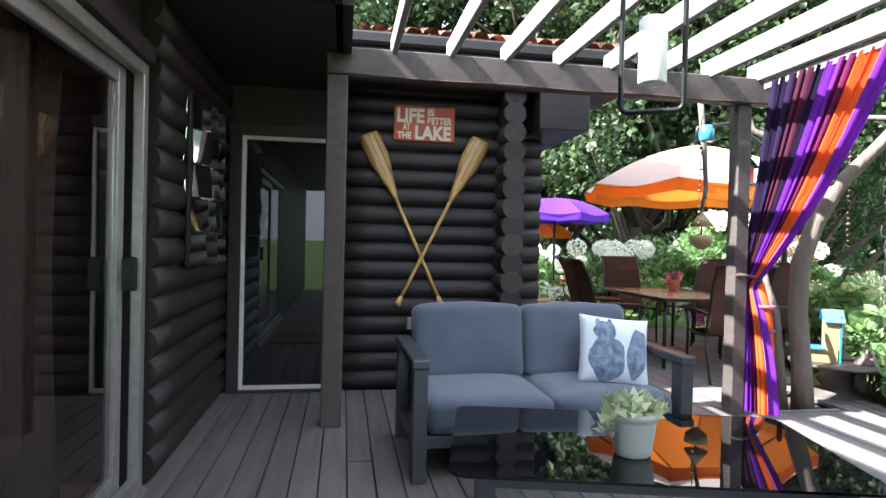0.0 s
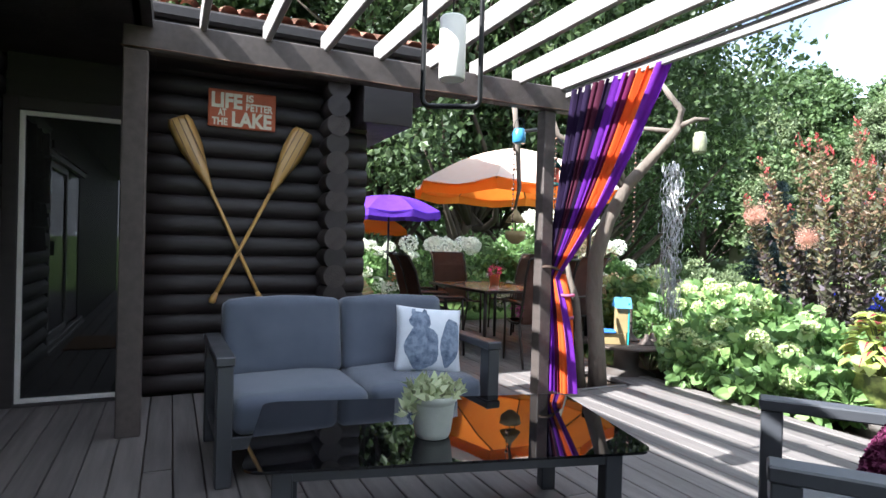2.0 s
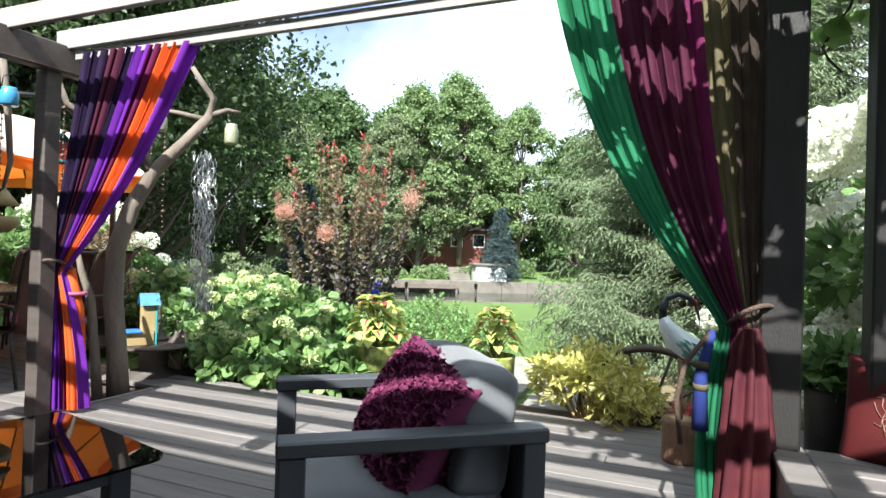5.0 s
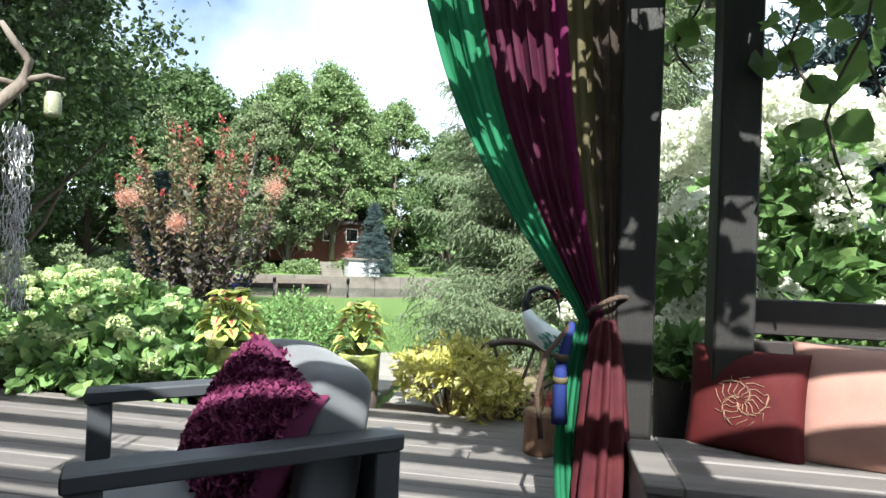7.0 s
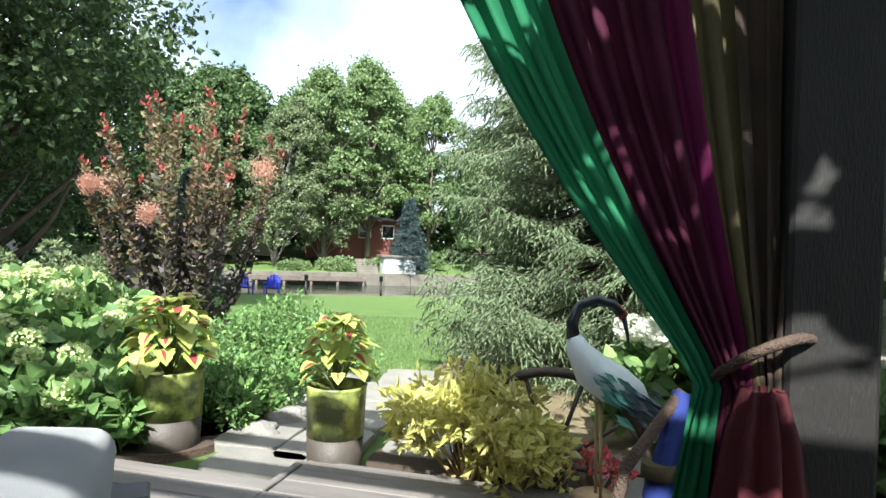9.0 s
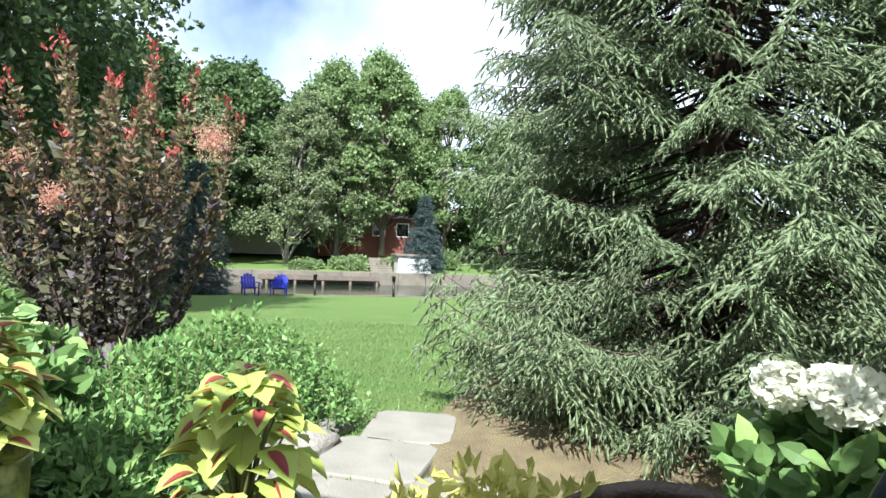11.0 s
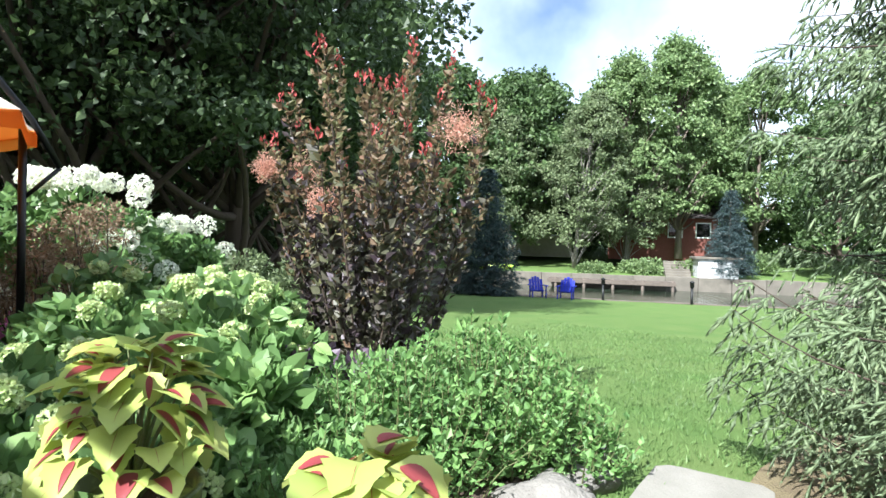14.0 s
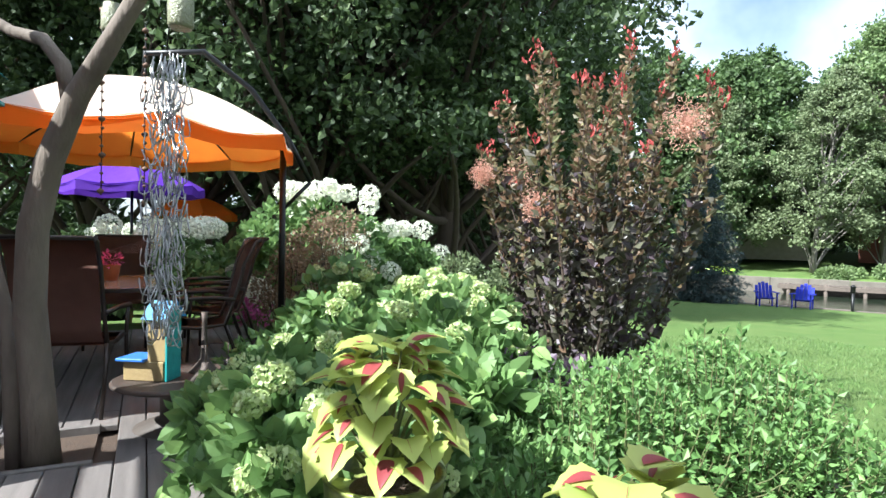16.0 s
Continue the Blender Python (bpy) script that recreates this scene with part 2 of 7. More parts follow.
TABLEGLASS = clear("frosted_table_glass", dark=(0.42, 0.46, 0.46), rough=0.12)
BLUEPAINT = mat("bright_blue_paint", (0.035, 0.16, 0.52), (0.03, 0.12, 0.42), rough=0.5, scale=20)
SKYPAINT = mat("pale_blue_paint", (0.16, 0.42, 0.66), (0.12, 0.33, 0.55), rough=0.5, scale=20)
TEAL = mat("teal_paint", (0.03, 0.32, 0.32), rough=0.5, scale=20)
REDPAINT = mat("barn_red_paint", (0.40, 0.05, 0.03), rough=0.5, scale=20)
OLDWOOD = mat("yellowed_old_wood", (0.36, 0.27, 0.12), (0.24, 0.17, 0.08), rough=0.7, scale=9)
SILVER = mat("aluminium_tabs", (0.46, 0.46, 0.46), (0.34, 0.34, 0.34), rough=0.3, metal=0.85, bump=0.05)
RUST = mat("rusty_bead", (0.16, 0.09, 0.06), rough=0.6, metal=0.3)
JARGLASS = mat("frosted_green_jar", (0.30, 0.31, 0.20), (0.22, 0.23, 0.15), rough=0.3, scale=40, fine=90, bump=0.5)
BLUEJAR = mat("blue_glass_jar", (0.07, 0.28, 0.48), (0.05, 0.20, 0.38), rough=0.2, scale=30)
CANDLE = mat("ivory_candle_wax", (0.86, 0.84, 0.78), (0.80, 0.78, 0.72), rough=0.5, scale=20, bump=0.1)
COIR = mat("coir_doormat", (0.42, 0.20, 0.06), (0.28, 0.13, 0.04), rough=0.95, fine=300, bump=0.9)
WATER = mat("canal_water", (0.020, 0.030, 0.018), (0.016, 0.026, 0.016), rough=0.13, scale=0.3, fine=3.0, bump=0.035)
CONCRETE = mat("weathered_seawall", (0.17, 0.15, 0.125), (0.10, 0.09, 0.075), rough=0.85, scale=2, fine=14, bump=0.5, rand=0.2)
DOCKWOOD = mat("dark_dock_timber", (0.14, 0.11, 0.09), (0.08, 0.065, 0.055), rough=0.8, scale=3, bump=0.4)
ADIRONDACK = mat("cobalt_plastic", (0.010, 0.022, 0.38), (0.010, 0.020, 0.30), rough=0.8, scale=5)
KAYAK = mat("lime_yellow_plastic", (0.62, 0.72, 0.05), (0.30, 0.62, 0.10), rough=0.3, scale=1.2, contrast=2)
HULL = mat("white_hull", (0.75, 0.76, 0.78), rough=0.3, scale=2)
SIDING = mat("tan_house_siding", (0.34, 0.31, 0.26), rough=0.7, scale=3)
BRICKRED = mat("red_house_wall", (0.17, 0.055, 0.042), rough=0.8, scale=8)
ROOFDARK = mat("dark_shingle_roof", (0.07, 0.06, 0.06), rough=0.9, scale=8, bump=0.5)
IRON = mat("old_cast_iron", (0.055, 0.048, 0.044), (0.10, 0.07, 0.055), rough=0.6, metal=0.5, fine=60, bump=0.4)
CRANEWHITE = mat("white_enamel", (0.74, 0.78, 0.78), (0.62, 0.70, 0.70), rough=0.35, scale=18)
CRANEBLACK = mat("black_enamel", (0.02, 0.025, 0.035), rough=0.3)
CRANETEAL = mat("sea_green_enamel", (0.16, 0.42, 0.32), (0.08, 0.26, 0.22), rough=0.35, scale=30)
CRANESLATE = mat("slate_blue_enamel", (0.06, 0.075, 0.11), (0.20, 0.26, 0.32), rough=0.35, scale=40)
POTGREEN = mat("lime_speckled_glaze", (0.52, 0.58, 0.16), (0.10, 0.12, 0.04), rough=0.35, scale=11, fine=26, contrast=2.2, bump=0.1)
POTDARK = mat("dark_brown_planter", (0.050, 0.040, 0.034), (0.075, 0.06, 0.05), rough=0.6, scale=9)
POTBLACK = mat("black_plastic_planter", (0.012, 0.012, 0.012), rough=0.5)
TERRACOTTA = mat("terracotta", (0.42, 0.15, 0.07), rough=0.8)

GRASS = mat("mown_grass", (0.085, 0.155, 0.042), (0.14, 0.19, 0.065), rough=0.9, scale=1.6, fine=160, bump=0.8, spec=0.1)
L_BLADE = leaf("grass_blade", (0.08, 0.18, 0.04), (0.15, 0.26, 0.07), 0.35)
L_MAPLE = leaf("maple_leaf", (0.040, 0.090, 0.024), (0.085, 0.165, 0.045), 0.35, c3=(0.14, 0.24, 0.07))
L_DARK = leaf("forest_leaf", (0.028, 0.060, 0.018), (0.062, 0.115, 0.034), 0.35, c3=(0.11, 0.18, 0.055))
L_BIRCH = leaf("birch_leaf", (0.09, 0.14, 0.055), (0.17, 0.235, 0.10), 0.3, c3=(0.24, 0.30, 0.15))
L_ASH = leaf("ash_leaf", (0.10, 0.185, 0.06), (0.18, 0.29, 0.095), 0.38, c3=(0.27, 0.38, 0.15))
L_SPRUCE = leaf("spruce_needle", (0.18, 0.265, 0.135), (0.22, 0.31, 0.155), 0.42, c3=(0.27, 0.36, 0.18))
L_BLUESPRUCE = leaf("blue_spruce_needle", (0.022, 0.046, 0.048), (0.05, 0.085, 0.09), 0.15)
L_SMOKE = leaf("smoke_bush_leaf", (0.075, 0.050, 0.065), (0.12, 0.125, 0.060), 0.35, rough=0.42, c3=(0.26, 0.21, 0.26))
L_SMOKETOP = leaf("smoke_bush_young_leaf", (0.12, 0.14, 0.05), (0.22, 0.13, 0.065), 0.4, c3=(0.25, 0.24, 0.09))
L_RED = leaf("smoke_bush_tip", (0.34, 0.02, 0.018), (0.46, 0.04, 0.025), 0.35)
L_PLUME = leaf("smoke_plume", (0.55, 0.26, 0.18), (0.68, 0.38, 0.27), 0.45)
L_HYDR = leaf("hydrangea_leaf", (0.085, 0.19, 0.05), (0.15, 0.31, 0.075), 0.38, c3=(0.25, 0.43, 0.11))
L_LIME = leaf("lime_hydrangea_floret", (0.40, 0.55, 0.18), (0.62, 0.73, 0.38), 0.35)
L_WHITE = leaf("white_hydrangea_floret", (0.78, 0.80, 0.66), (0.88, 0.90, 0.80), 0.4)
L_MINT = leaf("catmint_leaf", (0.07, 0.19, 0.04), (0.15, 0.34, 0.075), 0.4, c3=(0.22, 0.44, 0.11))
L_YELLOW = leaf("golden_shrub_leaf", (0.46, 0.44, 0.08), (0.70, 0.66, 0.16), 0.5, c3=(0.84, 0.82, 0.40))
L_COLEUS = leaf("coleus_lime_margin", (0.30, 0.43, 0.06), (0.50, 0.60, 0.12), 0.38)
L_COLEUSRED = leaf("coleus_crimson_heart", (0.22, 0.012, 0.02), (0.36, 0.03, 0.035), 0.3)
L_VINE = leaf("grape_leaf", (0.08, 0.18, 0.035), (0.15, 0.30, 0.06), 0.55)
L_SUCC = leaf("succulent_leaf", (0.38, 0.48, 0.24), (0.56, 0.62, 0.36), 0.15, c3=(0.62, 0.56, 0.42))
L_BROWN = leaf("dry_brown_shrub_leaf", (0.20, 0.13, 0.07), (0.30, 0.20, 0.11), 0.3)
L_PURPLELEAF = leaf("coral_bells_leaf", (0.10, 0.06, 0.10), (0.22, 0.15, 0.22), 0.25)
L_PETAL = leaf("orange_petal", (0.75, 0.13, 0.02), (0.80, 0.28, 0.05), 0.3)
L_PINKPETAL = leaf("magenta_petal", (0.65, 0.05, 0.35), (0.75, 0.12, 0.5), 0.3)
L_REDPETAL = leaf("red_petal", (0.55, 0.02, 0.03), (0.65, 0.05, 0.06), 0.3)

# ---- helpers ----
TH = radians(8)
HM = Matrix.Rotation(TH, 4, "Z")  # the house and its terrace stand eight degrees off the axes


def H(a, b, z=0.0):
    return HM @ Vector((a, b, z))


def part(name, bm, material, parent=None, label="", m=None):
    """Links a bmesh as one mesh object, under a thing or on its own."""
    me = bpy.data.meshes.new(name)
    bm.to_mesh(me)
    bm.free()
    me.materials.append(material)
    ob = new(name, me)
    if m is not None:
        ob.matrix_basis = m
    if parent:
        ob.parent = parent
    return tagged(ob, label)


def share(name, me, parent=None, m=None):
    ob = new(name, me)
    if m is not None:
        ob.matrix_basis = m
    if parent:
        ob.parent = parent
    return ob


def thing(name, label, category, m=None, group="", kind=""):
    ob = new(name)
    ob.empty_display_size = 0.1
    if m is not None:
        ob.matrix_basis = m
    return tagged(ob, label, category, group, kind)


def bx(x0, y0, z0, x1, y1, z1, bev=0.006, bm=None, seg=1):
    """A box with eased edges."""
    own = bmesh.new()
    bmesh.ops.create_cube(own, size=1.0)
    bmesh.ops.scale(own, vec=(x1 - x0, y1 - y0, z1 - z0), verts=own.verts)
    bmesh.ops.translate(own, vec=((x0 + x1) / 2, (y0 + y1) / 2, (z0 + z1) / 2), verts=own.verts)
    if bev:
        bmesh.ops.bevel(own, geom=own.edges[:], offset=bev, segments=seg, affect="EDGES", profile=0.6)
    if bm is None:
        return own
    me = bpy.data.meshes.new("tmp")
    own.to_mesh(me)
    own.free()
    bm.from_mesh(me)
    bpy.data.meshes.remove(me)
    return bm


def tube(points, radii, sides=10, bm=None, closed=False, cap=True):
    """A tube along points; radii: one number or one a point."""
    bm = bm or bmesh.new()
    pts = [Vector(p) for p in points]
    if not hasattr(radii, "__len__"):
        radii = [radii] * len(pts)
    rings = []
    n = len(pts)
    up = Vector((0.13, 0.31, 0.94)).normalized()
    for i, p in enumerate(pts):
        a = pts[(i - 1) % n] if closed else pts[max(i - 1, 0)]
        b = pts[(i + 1) % n] if closed else pts[min(i + 1, n - 1)]
        t = (b - a)
        t = t.normalized() if t.length > 1e-9 else Vector((0, 0, 1))
        s = t.cross(up)
        if s.length < 0.05:
            s = t.cross(Vector((1, 0, 0)))
        s.normalize()
        w = s.cross(t)
        rings.append([bm.verts.new(p + (s * math.cos(2 * math.pi * k / sides) + w * math.sin(2 * math.pi * k / sides)) * radii[i]) for k in range(sides)])
    for i in range(n if closed else n - 1):
        r0, r1 = rings[i], rings[(i + 1) % n]
        for k in range(sides):
            f = bm.faces.new((r0[k], r0[(k + 1) % sides], r1[(k + 1) % sides], r1[k]))
            f.smooth = True
    if cap and not closed:
        bm.faces.new(rings[0][::-1])
        bm.faces.new(rings[-1])
    return bm


def lathe(profile, sides=28, bm=None, at=(0, 0, 0)):
    """A turned shape from (radius, height) pairs."""
    bm = bm or bmesh.new()
    o = Vector(at)
    rings = [[bm.verts.new(o + Vector((r * math.cos(2 * math.pi * k / sides), r * math.sin(2 * math.pi * k / sides), z))) for k in range(sides)] for r, z in profile]
    for r0, r1 in zip(rings, rings[1:]):
        for k in range(sides):
            f = bm.faces.new((r0[k], r0[(k + 1) % sides], r1[(k + 1) % sides], r1[k]))
            f.smooth = True
    if profile[0][0] > 1e-4:
        bm.faces.new(rings[0][::-1])
    if profile[-1][0] > 1e-4:
        bm.faces.new(rings[-1])
    return bm


def pillow(w, h, d, n=14, power=2.6, pinch=0.05, noisy=0.0, bm=None, seed=3):
    """A stuffed cushion standing in its own plane: w along x, h along z, d thick."""
    bm = bm or bmesh.new()
    grid = {}
    for side in (1, -1):
        for i in range(n + 1):
            for j in range(n + 1):
                u, v = 2 * i / n - 1, 2 * j / n - 1
                edge = (1 - abs(u) ** power) * (1 - abs(v) ** power)
                x = u * w / 2 * (1 - pinch * (1 - v * v))
                z = v * h / 2 * (1 - pinch * (1 - u * u))
                k = (i, j, side if 0 < i < n and 0 < j < n else 0)
                if k not in grid:
                    y = side * d / 2 * max(edge, 0) ** 0.42
                    if noisy:
                        y += side * noisy * noise.noise(Vector((x * 9, z * 9, seed + side))) * max(edge, 0) ** 0.3
                    grid[k] = bm.verts.new((x, y, z))
    for side in (1, -1):
        for i in range(n):
            for j in range(n):
                q = [(i, j), (i + 1, j), (i + 1, j + 1), (i, j + 1)]
                vs = [grid[(a, b, side if 0 < a < n and 0 < b < n else 0)] for a, b in q]
                if len(set(vs)) == 4:
                    try:
                        f = bm.faces.new(vs if side < 0 else vs[::-1])
                        f.smooth = True
                    except ValueError:
                        pass
    return bm


def softbox(w, d, h, r=0.05, puff=0.02, n=10, noisy=0.006, bm=None, seed=1):
    """A seat cushion: a rounded slab with a crowned top and slight wrinkles. Its base is at z = 0, centred."""
    bm = bm or bmesh.new()
    own = bmesh.new()
    bmesh.ops.create_cube(own, size=1.0)
    bmesh.ops.subdivide_edges(own, edges=own.edges[:], cuts=n, use_grid_fill=True)
    for v in own.verts:
        p = Vector((v.co.x * w, v.co.y * d, v.co.z * h))
        c = Vector((max(-w / 2 + r, min(w / 2 - r, p.x)), max(-d / 2 + r, min(d / 2 - r, p.y)), max(-h / 2 + r, min(h / 2 - r, p.z))))
        dv = p - c
        if dv.length > 1e-6:
            p = c + dv.normalized() * min(r, max(abs(dv.x), abs(dv.y), abs(dv.z)))
        u, t, s = 2 * p.x / w, 2 * p.y / d, 2 * p.z / h
        p.z += s * puff * (1 - u * u) * (1 - t * t)
        p.y += t * puff * 0.6 * (1 - u * u) * (1 - s * s)
        p += Vector((0, 1, 1)) * noisy * noise.noise(p * 7 + Vector((seed, 0, 0)))
        v.co = p + Vector((0, 0, h / 2))
    for f in own.faces:
        f.smooth = True
    me = bpy.data.meshes.new("tmp")
    own.to_mesh(me)
    own.free()
    bm.from_mesh(me)
    bpy.data.meshes.remove(me)
    return bm


def leaf_mesh(name, pts, dirs, size, material, width=0.5, fold=0.15, rng=None, jitter=0.35, lobes=0):
    """Many leaves in one mesh: pts, places; dirs, the way in which each one points."""
    rng = rng or np.random.default_rng(1)
    pts, dirs = np.asarray(pts, float), np.asarray(dirs, float)
    n = len(pts)
    d = dirs / (np.linalg.norm(dirs, axis=1, keepdims=True) + 1e-9)
    r = rng.normal(size=(n, 3))
    s = np.cross(d, r)
    s /= np.linalg.norm(s, axis=1, keepdims=True) + 1e-9
    nm = np.cross(s, d)
    L = (size * (1 + jitter * (rng.random(n) * 2 - 1)))[:, None]
    if lobes == -1:
        verts = np.stack([pts + s * L * width * 0.5, pts + d * L, pts - s * L * width * 0.5], 1).reshape(-1, 3)
        faces = np.arange(n * 3).reshape(-1, 3).tolist()
    elif lobes:
        prof = [(0, 0), (0.10, 0.30), (0.38, 0.5), (0.72, 0.34), (1.0, 0)]
        v, k = [], 8
        for t, w in prof:
            v.append(pts + d * L * t - nm * L * fold * t * t * 1.3)
            if 0 < t < 1:
                for sg in (-1, 1):
                    v.append(pts + d * L * t + s * L * w * width * 2 * sg + nm * L * fold * (w - t * t * 1.3))
        v = np.stack(v, 1)
        k = v.shape[1]
        base = (np.arange(n) * k)[:, None]
        q = [(0, 2, 1), (0, 1, 3), (1, 2, 5, 4), (1, 4, 6, 3), (4, 5, 8, 7), (4, 7, 9, 6), (7, 8, 10), (7, 10, 9)]
        faces = [tuple(int(b) + i for i in f) for b in base[:, 0] for f in q]
        verts = v.reshape(-1, 3)
    else:
        a = pts
        b = pts + d * L * 0.45 + s * L * width * 0.5 + nm * L * fold
        c = pts + d * L
        e = pts + d * L * 0.45 - s * L * width * 0.5 + nm * L * fold
        verts = np.stack([a, b, c, e], 1).reshape(-1, 3)
        faces = np.arange(n * 4).reshape(-1, 4).tolist()
    me = bpy.data.meshes.new(name)
    me.from_pydata(verts.tolist(), [], faces)
    me.materials.append(material)
    return me


def ball_points(rng, n, radius, shell=0.55):
    """Points in a ball, thick towards its skin, with their outward ways."""
    d = rng.normal(size=(n, 3))
    d /= np.linalg.norm(d, axis=1, keepdims=True)
    r = shell + (1 - shell) * rng.random(n) ** 0.7
    return d * r[:, None] * radius, d

# ---- ground, water ----
NEAR, FAR = 31.0, 45.0


def ground_z(x, y):
    s = 0.8 * x + 0.6 * y
    if s < 8:
        z = -0.10
    elif s < NEAR - 0.2:
        z = -0.10 - 1.25 * max((s - 8) / (NEAR - 8.2), 0) ** 1.1
    elif s < NEAR + 0.3:
        z = -1.35 - (s - NEAR + 0.2) * 2.6
    elif s < FAR - 0.3:
        z = -2.65
    elif s < FAR + 0.3:
        z = -2.65 + (s - FAR + 0.3) / 0.6 * 1.75
    elif s < 70:
        z = -0.90 + 2.0 * max((s - FAR - 0.3) / (70 - FAR), 0) ** 1.2
    else:
        z = 1.1 + min((s - 70) * 0.01, 6)
    return z + 0.025 * noise.noise(Vector((x * 0.7, y * 0.7, 0)))


def build_ground():
    ss = [-900, -400, -150, -60, -25, -10, -4] + [i * 1.0 for i in range(0, 30)] + [30.0, 30.8, 31.3, 34, 40, 44.7, 45.3, 46.5, 48, 51, 55, 60, 65, 70, 85, 120, 250, 900]
    tt = [-900, -350, -140, -80, -50, -35, -25, -18] + list(range(-14, 34, 1)) + [36, 40, 46, 55, 70, 100, 180, 400, 900]
    verts, faces = [], []
    for s in ss:
        for t in tt:
            x, y = 0.8 * s - 0.6 * t, 0.6 * s + 0.8 * t
            verts.append((x, y, ground_z(x, y)))
    m = len(tt)
    for i in range(len(ss) - 1):
        for j in range(m - 1):
            faces.append((i * m + j, (i + 1) * m + j, (i + 1) * m + j + 1, i * m + j + 1))
    me = bpy.data.meshes.new("ground")
    me.from_pydata(verts, [], faces)
    me.materials.append(GRASS)
    for p in me.polygons:
        p.use_smooth = True
    tagged(new("ground", me), "mown green lawn sloping gently down to a canal", "lawn", kind="structure")


build_ground()
wbm = bmesh.new()
bmesh.ops.create_grid(wbm, x_segments=2, y_segments=2, size=1.0)
bmesh.ops.scale(wbm, vec=(7.25, 300, 1), verts=wbm.verts)
part("water", wbm, WATER, m=Matrix.Translation((0.8 * 38, 0.6 * 38, -1.75)) @ Matrix.Rotation(math.atan2(0.6, 0.8), 4, "Z"))
tagged(bpy.data.objects["water"], "still dark green canal water mirroring the far bank", "water", kind="structure")


def shore(s, t, z=0.0):
    return Vector((0.8 * s - 0.6 * t, 0.6 * s + 0.8 * t, z))


SHORE = Matrix.Rotation(math.atan2(0.6, 0.8), 4, "Z")

# planting beds of bare mulch, a little above the lawn
for nm, cx, cy, rx, ry in (("planting_bed", 5.35, 4.6, 1.55, 2.1), ("planting_bed", 4.45, 3.1, 0.45, 0.42), ("planting_bed", 4.75, 1.05, 0.55, 0.75), ("planting_bed", 7.6, 0.55, 2.3, 1.9)):
    bm = bmesh.new()
    ring = [bm.verts.new((cx + rx * math.cos(a) * (1 + 0.12 * noise.noise(Vector((math.cos(a) * 2, math.sin(a) * 2, cx)))), cy + ry * math.sin(a), -0.055)) for a in [k * math.pi / 18 for k in range(36)]]
    low = [bm.verts.new((v.co.x + (v.co.x - cx) * 0.05, v.co.y + (v.co.y - cy) * 0.05, -0.25)) for v in ring]
    bm.faces.new(ring)
    for k in range(36):
        bm.faces.new((ring[k], low[k], low[(k + 1) % 36], ring[(k + 1) % 36]))
    tagged(part(nm, bm, LITTER if cx > 7 else SOIL), "planting bed of dry mulch and fallen leaves", "planting bed", kind="structure")

# ---- the log house ----
LOGR, LOGP = 0.088, 0.152


def log_bm(length, r=LOGR, sides=14, seed=0):
    """A peeled log along +x with slightly uneven girth."""
    n = max(2, int(length / 0.35))
    pts = [(length * i / n, 0, 0) for i in range(n + 1)]
    rad = [r * (1 + 0.03 * noise.noise(Vector((i * 0.6, seed * 3.1, 0)))) for i in range(n + 1)]
    return tube(pts, rad, sides)


def log_wall(name, label, a0, b0, along, length, rows=17, z0=0.08, gaps=()):
    wall = thing(name, label, "wall", kind="structure")
    for r in range(rows):
        z = z0 + r * LOGP
        spans = [(0, length)]
        for g0, g1, zlo, zhi in gaps:
            if zlo < z < zhi:
                spans = [q for s in spans for q in ((s[0], min(s[1], g0)), (max(s[0], g1), s[1])) if q[1] - q[0] > 0.03]
        for s0, s1 in spans:
            e0 = 0.012 * noise.noise(Vector((r * 1.7, a0, 3)))
            bm = log_bm(s1 - s0 + e0, seed=r + a0)
            if along == "x":
                m = HM @ Matrix.Translation((a0 + s0, b0, z))
            else:
                m = HM @ Matrix.Translation((a0, b0 + s0, z)) @ Matrix.Rotation(math.pi / 2, 4, "Z")
            part("log", bm, DARKWOOD, wall, m=m)
    return wall


WALLB = 4.84
log_wall("wall_back", "wall of dark brown stained round logs", -0.16, WALLB, "x", 1.80)
log_wall("wall_left", "side wall of dark brown stained round logs", -1.01, 3.0, "y", 1.86)
# the corner stack: ends of the crossing wall's logs
stack = thing("wall_corner", "stack of crossing log ends at the house corner", "wall", kind="structure")
for r in range(16):
    z = 0.08 + LOGP / 2 + r * LOGP
    own = 0.02 * noise.noise(Vector((r * 2.3, 0, 9)))
    m = HM @ Matrix.Translation((1.32 + 0.3 * own, 4.5 + own, z)) @ Matrix.Rotation(math.pi / 2, 4, "Z")
    part("log_end", log_bm(4.2, r=0.092 * (1 + own), seed=r), LOGEND if r % 2 else DARKWOOD, stack, m=m)
# boards behind the logs, closing the house
bm = bx(-1.35, 4.9, -0.1, 1.55, 5.02, 2.75, 0.0)
tagged(part("wall_core_back", bm, SOFFIT, m=HM), "dark wall behind the logs", "wall", kind="structure")
bm = bx(-1.14, 3.0, -0.1, -1.05, 4.9, 2.75, 0.0)
tagged(part("wall_core_left", bm, SOFFIT, m=HM), "dark wall behind the logs", "wall", kind="structure")
bm = bx(-1.2, -6.0, -0.1, -1.02, 0.3, 2.75, 0.0)
tagged(part("wall_south", bm, DARKWOOD, m=HM), "dark stained house wall beside the terrace", "wall", kind="structure")
bm = bx(-1.2, 0.3, 2.06, -1.02, 3.0, 2.75, 0.0)
tagged(part("wall_over_door", bm, DARKWOOD, m=HM), "dark stained wall above the sliding door", "wall", kind="structure")
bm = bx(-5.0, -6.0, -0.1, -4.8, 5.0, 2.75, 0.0)
